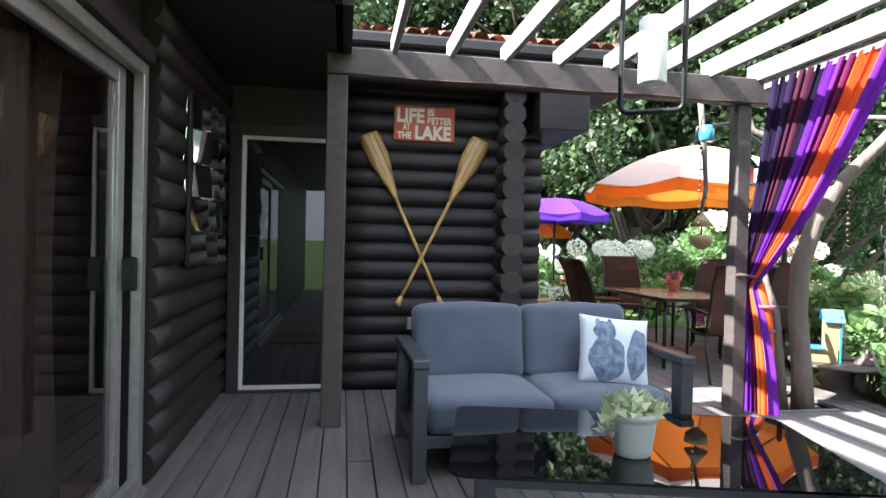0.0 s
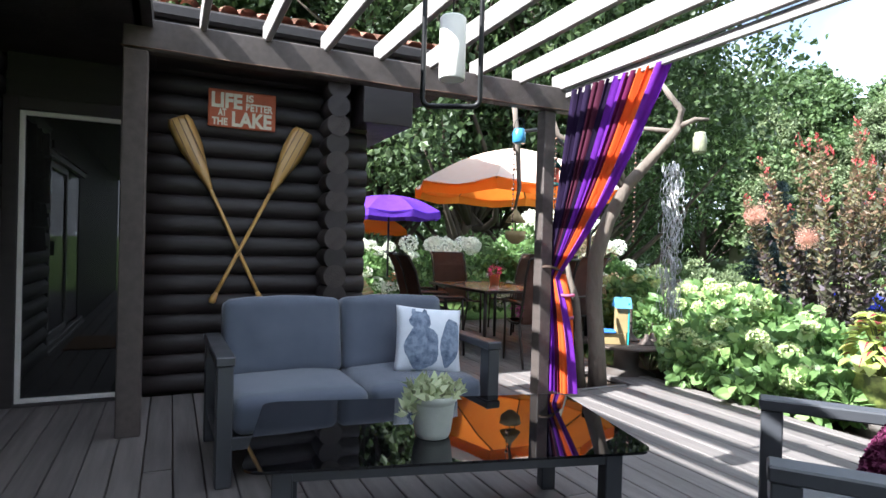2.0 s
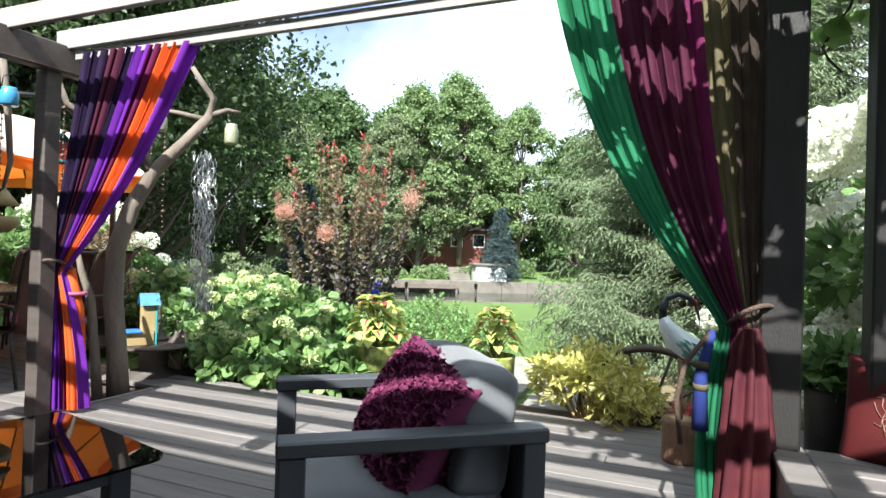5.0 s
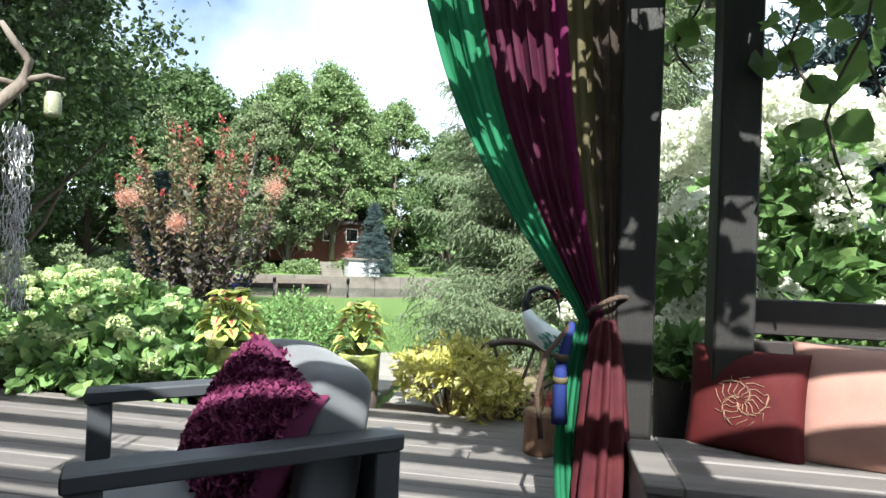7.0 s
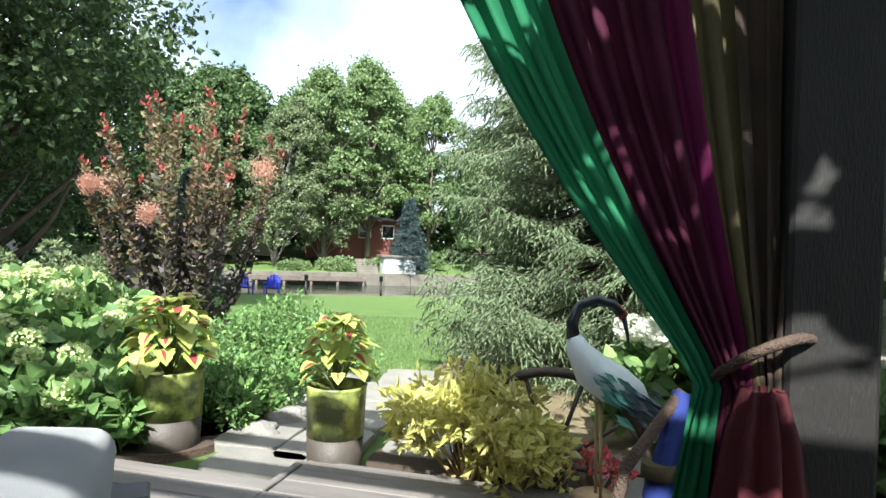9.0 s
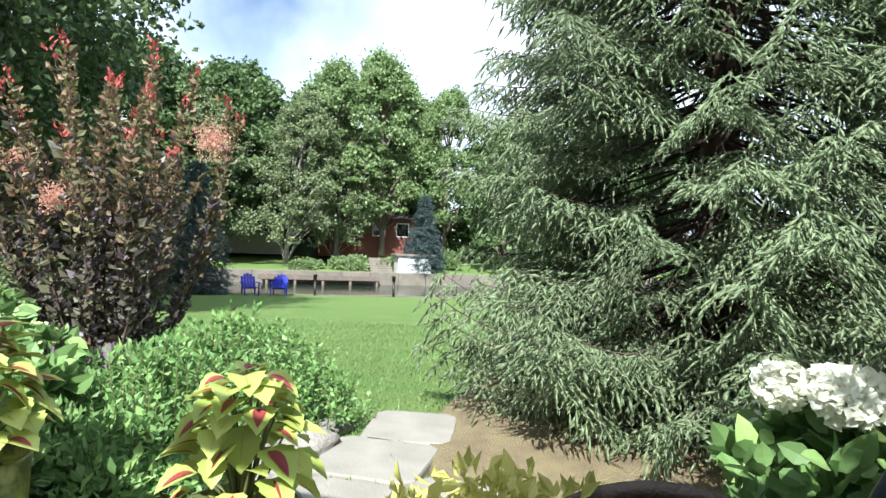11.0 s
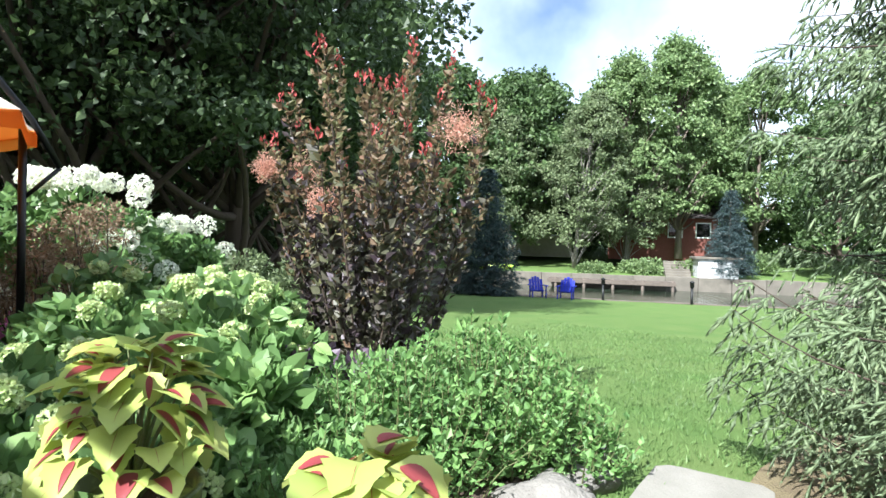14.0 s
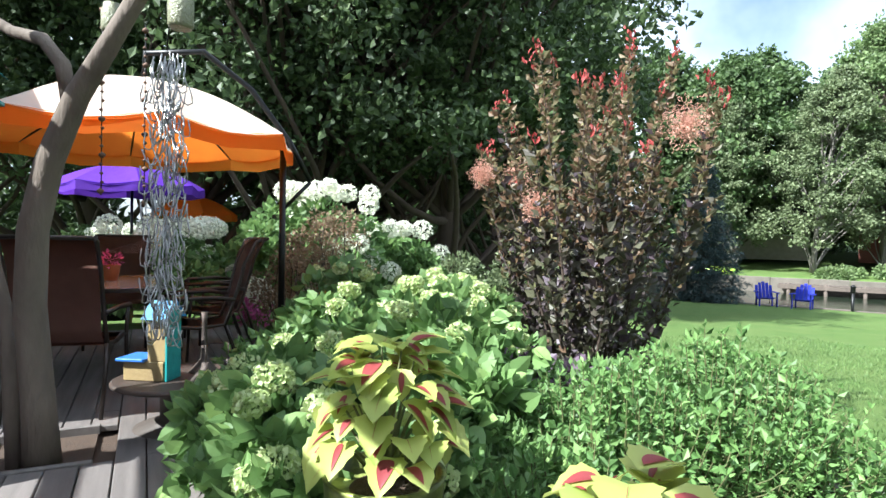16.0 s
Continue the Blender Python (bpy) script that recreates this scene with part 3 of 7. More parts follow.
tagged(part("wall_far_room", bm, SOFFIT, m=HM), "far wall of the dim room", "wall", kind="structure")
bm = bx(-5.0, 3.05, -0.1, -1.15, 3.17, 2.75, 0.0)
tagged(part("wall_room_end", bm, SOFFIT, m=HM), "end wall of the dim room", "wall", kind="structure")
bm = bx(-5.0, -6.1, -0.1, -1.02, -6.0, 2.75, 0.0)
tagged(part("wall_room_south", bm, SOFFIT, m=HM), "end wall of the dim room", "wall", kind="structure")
bm = bx(-4.8, -6.0, -0.06, -1.2, 3.05, 0.0, 0.0)
tagged(part("floor_inside", bm, REDDECK, m=HM), "dim brown room floor", "floor", kind="structure")

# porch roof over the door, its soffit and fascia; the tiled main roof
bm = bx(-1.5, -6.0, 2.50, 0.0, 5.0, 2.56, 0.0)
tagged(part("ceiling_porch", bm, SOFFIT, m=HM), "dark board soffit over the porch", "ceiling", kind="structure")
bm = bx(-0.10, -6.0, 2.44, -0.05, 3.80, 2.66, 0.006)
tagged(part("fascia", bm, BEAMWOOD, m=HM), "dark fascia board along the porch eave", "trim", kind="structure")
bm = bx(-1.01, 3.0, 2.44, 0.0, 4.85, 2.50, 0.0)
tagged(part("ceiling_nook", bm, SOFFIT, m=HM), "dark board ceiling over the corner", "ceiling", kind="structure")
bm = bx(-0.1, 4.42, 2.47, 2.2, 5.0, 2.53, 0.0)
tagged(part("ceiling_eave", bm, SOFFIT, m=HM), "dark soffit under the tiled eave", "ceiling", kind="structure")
bm = bx(1.5, 4.42, 2.16, 1.92, 9.0, 2.47, 0.006)
tagged(part("eave_beam", bm, DARKWOOD, m=HM), "dark beam under the eave at the house corner", "trim", kind="structure")
roof = thing("roof_main", "pitched roof of brown clay tiles with a dark gutter", "roof", kind="structure")
part("gutter", bx(-0.1, 4.33, 2.70, 2.25, 4.45, 2.80, 0.02), SOFFIT, roof, m=HM)
part("fascia_board", bx(-0.1, 4.40, 2.53, 2.2, 4.44, 2.72, 0.004), DARKWOOD, roof, m=HM)
bm = bmesh.new()
vs = [bm.verts.new(p) for p in ((-6, 4.40, 2.80), (2.2, 4.40, 2.80), (2.2, 9.0, 4.35), (-6, 9.0, 4.35), (-6, 4.40, 2.70), (2.2, 4.40, 2.70), (2.2, 9.0, 4.25), (-6, 9.0, 4.25))]
for f in ((0, 1, 2, 3), (7, 6, 5, 4), (0, 4, 5, 1), (1, 5, 6, 2), (2, 6, 7, 3), (3, 7, 4, 0)):
    bm.faces.new([vs[i] for i in f])
part("roof_deck", bm, ROOFDARK, roof, m=HM)
bm = bmesh.new()
vs = [bm.verts.new(p) for p in ((-0.05, -6, 2.72), (-0.05, 5.0, 2.72), (-3.2, 5.0, 3.6), (-3.2, -6, 3.6), (-6.5, 5.0, 2.6), (-6.5, -6, 2.6))]
for f in ((0, 1, 2, 3), (3, 2, 4, 5)):
    bm.faces.new([vs[i] for i in f])
bmesh.ops.solidify(bm, geom=bm.faces[:], thickness=0.08)
part("roof_wing", bm, TILE, roof, m=HM)
slope = math.atan2(1.55, 4.6)
tb = bmesh.new()
for k in range(9):
    a = math.pi * k / 8
    for y, r in ((0, 0.062), (0.36, 0.054)):
        tb.verts.new((r * math.cos(a), y, r * math.sin(a) * 0.8))
tb.verts.ensure_lookup_table()
for k in range(8):
    tb.faces.new((tb.verts[2 * k], tb.verts[2 * k + 2], tb.verts[2 * k + 3], tb.verts[2 * k + 1]))
bmesh.ops.solidify(tb, geom=tb.faces[:], thickness=0.012)
tile_me = bpy.data.meshes.new("tile")
tb.to_mesh(tile_me)
tb.free()
tile_me.materials.append(TILE)
for i in range(18):
    for j in range(5):
        d = j * 0.31
        share("tile", tile_me, roof, HM @ Matrix.Translation((-0.05 + i * 0.13, 4.36 + d * math.cos(slope), 2.80 + d * math.sin(slope) + 0.006 * (i % 3))) @ Matrix.Rotation(slope + 0.03, 4, "X"))

# ---- windows ----
win = thing("window_1", "tall fixed window with a white bead, reflecting the garden", "window", kind="structure")
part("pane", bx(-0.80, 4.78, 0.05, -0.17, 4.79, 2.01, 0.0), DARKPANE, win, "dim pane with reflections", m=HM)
for q in ((-0.83, 4.75, 0.02, -0.80, 4.80, 2.04), (-0.17, 4.75, 0.02, -0.14, 4.80, 2.04), (-0.80, 4.75, 0.02, -0.17, 4.80, 0.05), (-0.80, 4.75, 2.01, -0.17, 4.80, 2.04)):
    part("bead", bx(*q, 0.003), WHITEFRAME, win, "white bead", m=HM)
for q in ((-0.92, 4.72, 0.0, -0.83, 4.86, 2.13), (-0.83, 4.72, 2.04, -0.14, 4.86, 2.13), (-0.83, 4.72, 0.0, -0.14, 4.86, 0.02)):
    part("window_frame", bx(*q, 0.004), DARKWOOD, win, m=HM)
bm = bx(-0.92, 4.80, 2.13, -0.12, 4.90, 2.47, 0.004)
tagged(part("wall_over_window", bm, DARKWOOD, m=HM), "dark boards above the window", "wall", kind="structure")

door = thing("door_1", "closed sliding glass door with insect screen and grey metal frame", "door", kind="structure")
part("jamb", bx(-1.10, 2.90, 0.0, -0.985, 2.99, 2.12, 0.006), DARKWOOD, door, "dark timber jamb", m=HM)
part("head", bx(-1.06, 0.3, 2.03, -0.92, 2.90, 2.12, 0.006), DARKWOOD, door, "dark timber head", m=HM)
part("sill", bx(-1.08, 0.3, 0.0, -0.93, 2.90, 0.035, 0.004), ALU, door, "metal sill track", m=HM)
for q in ((-1.0, 2.84, 0.035, -0.95, 2.90, 2.03), (-1.0, 0.3, 1.97, -0.95, 2.84, 2.03), (-1.0, 0.3, 0.035, -0.95, 2.84, 0.09)):
    part("frame", bx(*q, 0.004), ALU, door, "grey metal frame", m=HM)
for q in ((-1.05, 2.70, 0.05, -1.01, 2.78, 1.98), (-1.05, 1.35, 0.05, -1.01, 1.43, 1.98), (-1.05, 1.43, 1.90, -1.01, 2.70, 1.98), (-1.05, 1.43, 0.05, -1.01, 2.70, 0.15)):
    part("sash", bx(*q, 0.004), ALU, door, "grey metal sash", m=HM)
glass = part("pane", bx(-1.035, 1.43, 0.15, -1.028, 2.70, 1.90, 0.0), GREENPANE, door, "glass pane", m=HM)
glass2 = part("pane", bx(-1.035, 0.3, 0.09, -1.028, 1.35, 1.97, 0.0), GREENPANE, door, "glass pane", m=HM)
glass.visible_shadow = glass2.visible_shadow = False
hd = part("handle", bx(-0.99, 2.70, 0.98, -0.93, 2.73, 1.13, 0.006), BLACKMETAL, door, "black pull handle", m=HM)

# curtain and bookcase inside the room
bm = bmesh.new()
n = 40
cols = [[bm.verts.new((-1.2 + 0.035 * math.sin(i * 1.7) - 0.02, 2.15 + 0.5 * i / n * (1 - 0.25 * math.sin(z * 1.4)), z)) for z in (0.05, 0.6, 1.1, 1.6, 2.0)] for i in range(n + 1)]
for i in range(n):
    for k in range(4):
        bm.faces.new((cols[i][k], cols[i + 1][k], cols[i + 1][k + 1], cols[i][k + 1])).smooth = True
bmesh.ops.solidify(bm, geom=bm.faces[:], thickness=0.003)
tagged(part("door_curtain", bm, TAUPE, m=HM), "taupe curtain gathered behind the sliding door", "curtain")
case = thing("bookcase", "dark wooden bookcase half full of books behind the glass", "bookcase", m=HM @ Matrix.Translation((0.42, 0, 0)))
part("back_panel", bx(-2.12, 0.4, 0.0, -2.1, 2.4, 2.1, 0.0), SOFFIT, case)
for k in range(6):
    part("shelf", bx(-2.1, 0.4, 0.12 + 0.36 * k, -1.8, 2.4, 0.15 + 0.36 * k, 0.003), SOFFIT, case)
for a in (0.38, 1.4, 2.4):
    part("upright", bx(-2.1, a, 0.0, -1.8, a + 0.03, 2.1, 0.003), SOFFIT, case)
rb = random.Random(4)
for k in range(5):
    y = 0.45
    while y < 2.3:
        w = rb.uniform(0.018, 0.05)
        if 1.36 < y + w < 1.46:
            y = 1.45
            continue
        if rb.random() < 0.82:
            bk = part("book", bx(-2.06, y, 0.15 + 0.36 * k, -1.86, y + w, 0.15 + 0.36 * k + rb.uniform(0.18, 0.27), 0.002), rb.choice(BOOKS), m=HM @ Matrix.Translation((0.42, 0, 0)))
            tagged(bk, "clothbound book on a dim shelf", "book", "books on the shelves")
        y += w + 0.002

# mirror mosaic on the side wall
mir = thing("wall_mirror", "wall mirror made of tilted square mirror facets", "mirror", m=HM)
part("backing", bx(-0.925, 3.48, 1.05, -0.905, 4.16, 2.07, 0.004), BLACKMETAL, mir)
rm = random.Random(8)
for i in range(3):
    for j in range(5):
        cy, cz = 3.48 + 0.113 + i * 0.227, 1.05 + 0.10 + j * 0.204
        bm = bx(-0.004, -0.108, -0.097, 0.004, 0.108, 0.097, 0.002)
        part("facet", bm, MIRROR, mir, m=Matrix.Translation((-0.885, cy, cz)) @ Euler((0, rm.uniform(-0.12, 0.12), rm.uniform(-0.62, -0.28))).to_matrix().to_4x4())

# ---- pergola ----
perg = thing("pergola", "weathered grey-brown timber pergola over the terrace", "pergola", m=HM)
POSTB = 3.86
part("post", bx(-0.155, POSTB - 0.065, 0.0, -0.02, POSTB + 0.065, 2.30, 0.008), BEAMWOOD, perg)
part("post", bx(2.83, POSTB - 0.03, 0.0, 2.94, POSTB + 0.08, 2.30, 0.008), BEAMWOOD, perg)
part("beam", bx(-0.16, POSTB - 0.06, 2.30, 3.30, POSTB + 0.04, 2.49, 0.008), BEAMWOOD, perg)
part("post", bx(2.90, -0.52, 0.0, 3.04, -0.37, 2.45, 0.008), BLACKPOST, perg)
part("post", bx(2.90, -0.89, 0.0, 3.04, -0.74, 2.45, 0.008), BLACKPOST, perg)
part("beam", bx(-0.05, -0.86, 2.30, 3.3, -0.76, 2.47, 0.008), BEAMWOOD, perg)
for k in range(8):
    a = 0.28 + 0.384 * k
    part("rafter", bx(a - 0.02, -2.1, 2.47, a + 0.02, POSTB + 0.06, 2.60, 0.005), RAFTERWOOD, perg)
part("rail", bx(2.985, -0.9, 2.40, 3.02, POSTB - 0.08, 2.465, 0.005), RAFTERWOOD, perg)
part("wire", tube([(-0.17 + 0.3 * i, POSTB - 0.066, 2.31 + 0.006 * math.sin(i * 1.9)) for i in range(12)], 0.004, 6), RUST, perg, "thin cable along the beam")

# ---- terrace decking ----
deck = thing("floor_deck", "terrace of worn grey-brown stained deck boards", "deck", kind="structure")
bm = bx(-1.0, -5.0, -0.22, 4.15, 4.75, -0.06, 0.0)
part("underside", bm, SOIL, deck, m=HM)
bm = bx(1.5, 4.75, -0.22, 4.13, 8.2, -0.06, 0.0)
part("underside", bm, SOIL, deck, m=HM)


def plank(a, b0, b1, w=0.136, material=DECKWOOD):
    dz = 0.003 * noise.noise(Vector((a * 5, b0, 2)))
    part("plank", bx(a, b0, -0.035 + dz, a + w, b1, dz, 0.004), material, deck, m=HM)


rd = random.Random(12)
a = -0.98
while a < 5.2:
    if a < 1.42:
        ends = (-5.0, 4.76)
    elif a < 3.1:
        ends = (-5.0, 12.5)
    elif a < 4.13:
        ends = (-5.0, 8.2)
    elif a < 4.5:
        ends = (-5.0, 1.35)
    else:
        ends = (6.0, 8.2)
    cuts = [ends[0]] + sorted(rd.uniform(ends[0] + 0.8, ends[1] - 0.8) for _ in range(2)) + [ends[1]]
    if 4.13 <= a < 4.5:
        spans = [(-5.0, 1.35), (6.0, 8.2)]
    else:
        spans = list(zip(cuts, cuts[1:]))
    for b0, b1 in spans:
        if 3.18 < a < 3.75 and b0 < 4.45 and b1 > 3.85:
            pieces = [(b0, 3.85), (4.45, b1)]
        else:
            pieces = [(b0, b1)]
        for p0, p1 in pieces:
            if p1 - p0 > 0.05:
                red = p0 > 3.7 and 1.42 < a < 3.0
                plank(a, p0 + 0.002, p1 - 0.002, material=REDDECK if red and p1 > 4.5 else DECKWOOD)
    a += 0.1425
part("edge_board", bx(4.13, 1.36, -0.04, 4.24, 5.9, 0.008, 0.006), DECKWOOD, deck, m=HM)
part("edge_board", bx(4.5, -5.0, -0.20, 4.54, 1.40, 0.004, 0.006), DECKWOOD, deck, m=HM)
part("edge_board", bx(4.0, 1.36, -0.20, 4.5, 1.40, 0.004, 0.006), DECKWOOD, deck, m=HM)
part("pit_board", bx(3.16, 3.83, -0.04, 3.77, 3.87, 0.012, 0.004), DECKWOOD, deck, m=HM)
part("pit_board", bx(3.16, 4.43, -0.04, 3.77, 4.47, 0.012, 0.004), DECKWOOD, deck, m=HM)
bm = bx(3.18, 3.87, -0.07, 3.76, 4.43, -0.035, 0.0)
tagged(part("tree_pit", bm, SOIL, m=HM), "square of wood-chip mulch round the tree", "mulch", kind="structure")
bm = bx(-0.86, 1.75, 0.004, -0.30, 2.62, 0.022, 0.006)
tagged(part("doormat", bm, COIR, m=HM), "brown coir doormat before the sliding door", "doormat")

# flagstones from the terrace to the lawn
rs = random.Random(5)
for cx, cy, w, d, r in ((4.72, 2.58, 0.55, 0.42, 12), (4.72, 2.12, 0.62, 0.44, 10), (4.30, 2.30, 0.34, 0.5, 10), (5.36, 2.24, 0.60, 0.5, 12), (6.0, 2.35, 0.58, 0.62, 9), (6.6, 2.42, 0.62, 0.56, 18), (5.05, 1.6, 0.6, 0.46, 12), (5.0, 0.3, 0.7, 0.6, 5), (5.0, -0.5, 0.7, 0.8, 8), (5.65, 1.72, 0.55, 0.5, 10)):
    bm = bmesh.new()
    k = 28
    pts = []
    for i in range(k):
        t = 2 * math.pi * i / k
        sx, sy = math.cos(t), math.sin(t)
        q = (abs(sx) ** 9 + abs(sy) ** 9) ** (-1 / 9)
        pts.append((sx * q * w / 2 * rs.uniform(0.98, 1.01), sy * q * d / 2 * rs.uniform(0.98, 1.01)))
    top = [bm.verts.new((x, y, 0.035)) for x, y in pts]
    mid = [bm.verts.new((x * 1.02, y * 1.02, 0.022)) for x, y in pts]
    bot = [bm.verts.new((x * 1.02, y * 1.02, -0.08)) for x, y in pts]
    bm.faces.new(top)
    for r0, r1 in ((top, mid), (mid, bot)):
        for i in range(k):
            bm.faces.new((r0[i], r1[i], r1[(i + 1) % k], r0[(i + 1) % k]))
    tagged(part("flagstone", bm, STONE, m=pose(cx, cy, -0.085, 0, 0, r)), "pale grey flagstone laid in the lawn path", "flagstone", "flagstones of the garden path")

# ---- plants ----


def rng_of(seed):
    return np.random.default_rng(seed)


def leaf_cloud(rng, blobs, count, droop=0.25, loose=False):
    """Leaf places and ways over a list of blobs (centre, radius)."""
    P, D = [], []
    w = np.array([b[1] ** 2 for b in blobs])
    w = w / w.sum()
    for (c, r), k in zip(blobs, np.maximum(4, (w * count).astype(int))):
        p, d = ball_points(rng, int(k), 1.0)
        if loose:
            # ragged sprays: thick inside, trailing off outwards
            p = rng.normal(size=p.shape) * 0.5 * (1 + 0.35 * rng.normal(size=(1, 3)))
        p = p * np.array([r, r, r * 0.75]) + np.array(c)
        d = d + rng.normal(size=d.shape) * 0.55
        d[:, 2] -= droop
        P.append(p)
        D.append(d)
    return np.concatenate(P), np.concatenate(D)


def limb_points(rng, start, end, bend=0.12, n=6):
    a, b = Vector(start), Vector(end)
    L = (b - a).length
    off = Vector(rng.normal(size=3).tolist()) * L * bend
    return [a.lerp(b, i / n) + off * math.sin(math.pi * i / n) for i in range(n + 1)]


def broadleaf(name, label, seed, height, spread, bare, leafmat, barkmat, leaves, size, clumps=46, trunk_r=0.2, category="tree", airy=0.0):
    """A tree with a tapered trunk, limbs and a crown of leaf clumps with gaps."""
    rng = rng_of(seed)
    t = thing(name, label, category)
    lean = rng.normal(size=2) * 0.03 * height
    tp = [Vector((lean[0] * (i / 7) ** 1.5, lean[1] * (i / 7) ** 1.5, height * 0.86 * i / 7)) for i in range(8)]
    bm = tube(tp, [trunk_r * (1.25 if i == 0 else 1) * (1 - 0.82 * i / 7) for i in range(8)], 10)
    blobs = []
    for k in range(clumps):
        f = bare + (1 - bare) * rng.random() ** 0.8
        ang = rng.random() * 2 * math.pi
        prof = math.sin(math.pi * min(1, 0.16 + 0.84 * (f - bare) / (1 - bare)) ** 0.85) ** 0.7
        rad = spread * prof * math.sqrt(rng.random() * 0.8 + 0.2)
        c = Vector((rad * math.cos(ang) + lean[0] * f, rad * math.sin(ang) + lean[1] * f, height * (0.97 * f)))
        r = spread * (0.07 + 0.13 * rng.random())
        blobs.append(((c.x, c.y, c.z), r))
        if k % 6 == 0:
            z0 = max(bare * 0.7, f - 0.22) * height
            i0 = min(6, int(z0 / (height * 0.86) * 7))
            tube(limb_points(rng, tp[i0], c, 0.08), [trunk_r * 0.36 * (1 - 0.85 * j / 6) for j in range(7)], 6, bm)
    part("trunk", bm, barkmat, t)
    P, D = leaf_cloud(rng, blobs, leaves, loose=True)
    cr = share("crown", leaf_mesh("crown", P, D, size, leafmat, width=0.75, rng=rng), t)
    tagged(cr, kind="stuff")
    return t


def conifer(name, label, seed, height, radius, leafmat, barkmat, tiers, per, twig, needles=26, low=0.05, shape=0.8, needle=0.03, dense=1.5):
    """A spruce: whorls of drooping boughs, each with side twigs set with needles."""
    rng = rng_of(seed)
    t = thing(name, label, "conifer")
    bm = tube([(0, 0, height * i / 6) for i in range(7)], [radius * 0.085 * (1 - 0.93 * i / 6) for i in range(7)], 8)
    P, D, W = [], [], []
    for k in range(tiers):
        f = low + (0.985 - low) * (k / tiers)
        z = height * f
        R = radius * (1 - f) ** shape * (1.0 if f > 0.06 else 0.9)
        many = max(4, int(per * (1 - 0.5 * f) * (0.5 if f > 0.55 else 1)))
        for q in range(many):
            ang = 2 * math.pi * (q + rng.random()) / many
            L = R * (0.72 + 0.38 * rng.random())
            u = Vector((math.cos(ang), math.sin(ang), 0))
            s = Vector((-u.y, u.x, 0))
            n = max(4, int(L / twig * dense))
            droop = 0.30 + 0.25 * rng.random()
            pts = [Vector((0, 0, z)) + u * (L * i / n) + Vector((0, 0, -droop * L * (i / n) ** 1.3 + 0.34 * L * (i / n) ** 3)) for i in range(n + 1)]
            tube(pts, [0.003 + 0.010 * L * (1 - i / n) ** 1.5 for i in range(n + 1)], 4, bm, cap=False)
            for i in range(int(n * 0.36), n + 1):
                for side in (-1, 1, 0):
                    d = (u * (0.75 + 0.3 * rng.random()) + s * side * (0.75 + 0.4 * rng.random()) + Vector((0, 0, rng.normal() * 0.25 - 0.22))).normalized()
                    tl = twig * (0.65 + 0.6 * rng.random()) * (1.15 if i == n else 1)
                    W.append((pts[i], d, tl))
    m = needles
    base = np.array([w[0][:] for w in W])
    dirs = np.array([w[1][:] for w in W])
    lens = np.array([w[2] for w in W])
    tt = np.linspace(0.02, 1.0, m)[None, :, None]
    sag = np.zeros((1, m, 3))
    sag[0, :, 2] = -0.22 * np.linspace(0, 1, m) ** 2
    P = base[:, None] + dirs[:, None] * tt * lens[:, None, None] + sag * lens[:, None, None]
    rn = rng.normal(size=P.shape)
    rn -= (rn * dirs[:, None]).sum(2, keepdims=True) * dirs[:, None]
    rn /= np.linalg.norm(rn, axis=2, keepdims=True) + 1e-9
    D = dirs[:, None] * 0.75 + rn
    part("trunk", bm, barkmat, t)
    cr = share("needles", leaf_mesh("needles", P.reshape(-1, 3), D.reshape(-1, 3), needle, leafmat, width=0.25, fold=0.02, rng=rng, jitter=0.25, lobes=-1), t)
    tagged(cr, kind="stuff")
    return t


def shrub(name, label, seed, x, y, r, h, leafmat, leaves, size, width=0.6, z0=-0.06, stems=14, lobes=0, clumps=26, group="", lift=0.25, stem_mat=None, tuft=0.20):
    """A bush: fanned stems and a broken mound of leaves."""
    rng = rng_of(seed)
    t = thing(name, label, "shrub", m=Matrix.Translation((x, y, z0)), group=group)
    blobs, bm = [], bmesh.new()
    for k in range(clumps):
        ang, q = rng.random() * 6.283, math.sqrt(rng.random())
        f = lift + (1 - lift) * rng.random() ** 0.75 * (1 - 0.45 * q * q)
        c = (r * 0.86 * q * math.cos(ang), r * 0.86 * q * math.sin(ang), h * f * 0.93)
        blobs.append((c, r * tuft * (1 + 0.7 * rng.random())))
        if k < stems:
            tube(limb_points(rng, (c[0] * 0.2, c[1] * 0.2, 0), c, 0.06, 4), [0.007 * (1 - 0.14 * j) * max(1, h) for j in range(5)], 5, bm, cap=False)
    part("stem", bm, stem_mat or STEMS, t)
    P, D = leaf_cloud(rng, blobs, leaves, droop=0.15)
    P[:, 2] = np.maximum(P[:, 2], 0.01)
    D[:, 2] += 0.25
    tagged(share("leaves", leaf_mesh("leaves", P, D, size, leafmat, width=width, rng=rng, lobes=lobes), t), kind="stuff")
    return t, rng, blobs


def mophead(parent, rng, p, r, florets, material, size=0.026, squash=0.75, stem_to=None):
    """One hydrangea flower head, a dome of florets on its stalk."""
    P, D = ball_points(rng, florets, r, shell=0.8)
    P[:, 2] *= squash
    n = rng.normal(size=P.shape)
    T = np.cross(D, n)
    fl = share("flower_head", leaf_mesh("flower_head", P, T + D * 0.35, size, material, width=0.95, fold=0.05, rng=rng), parent, Matrix.Translation(p))
    return fl


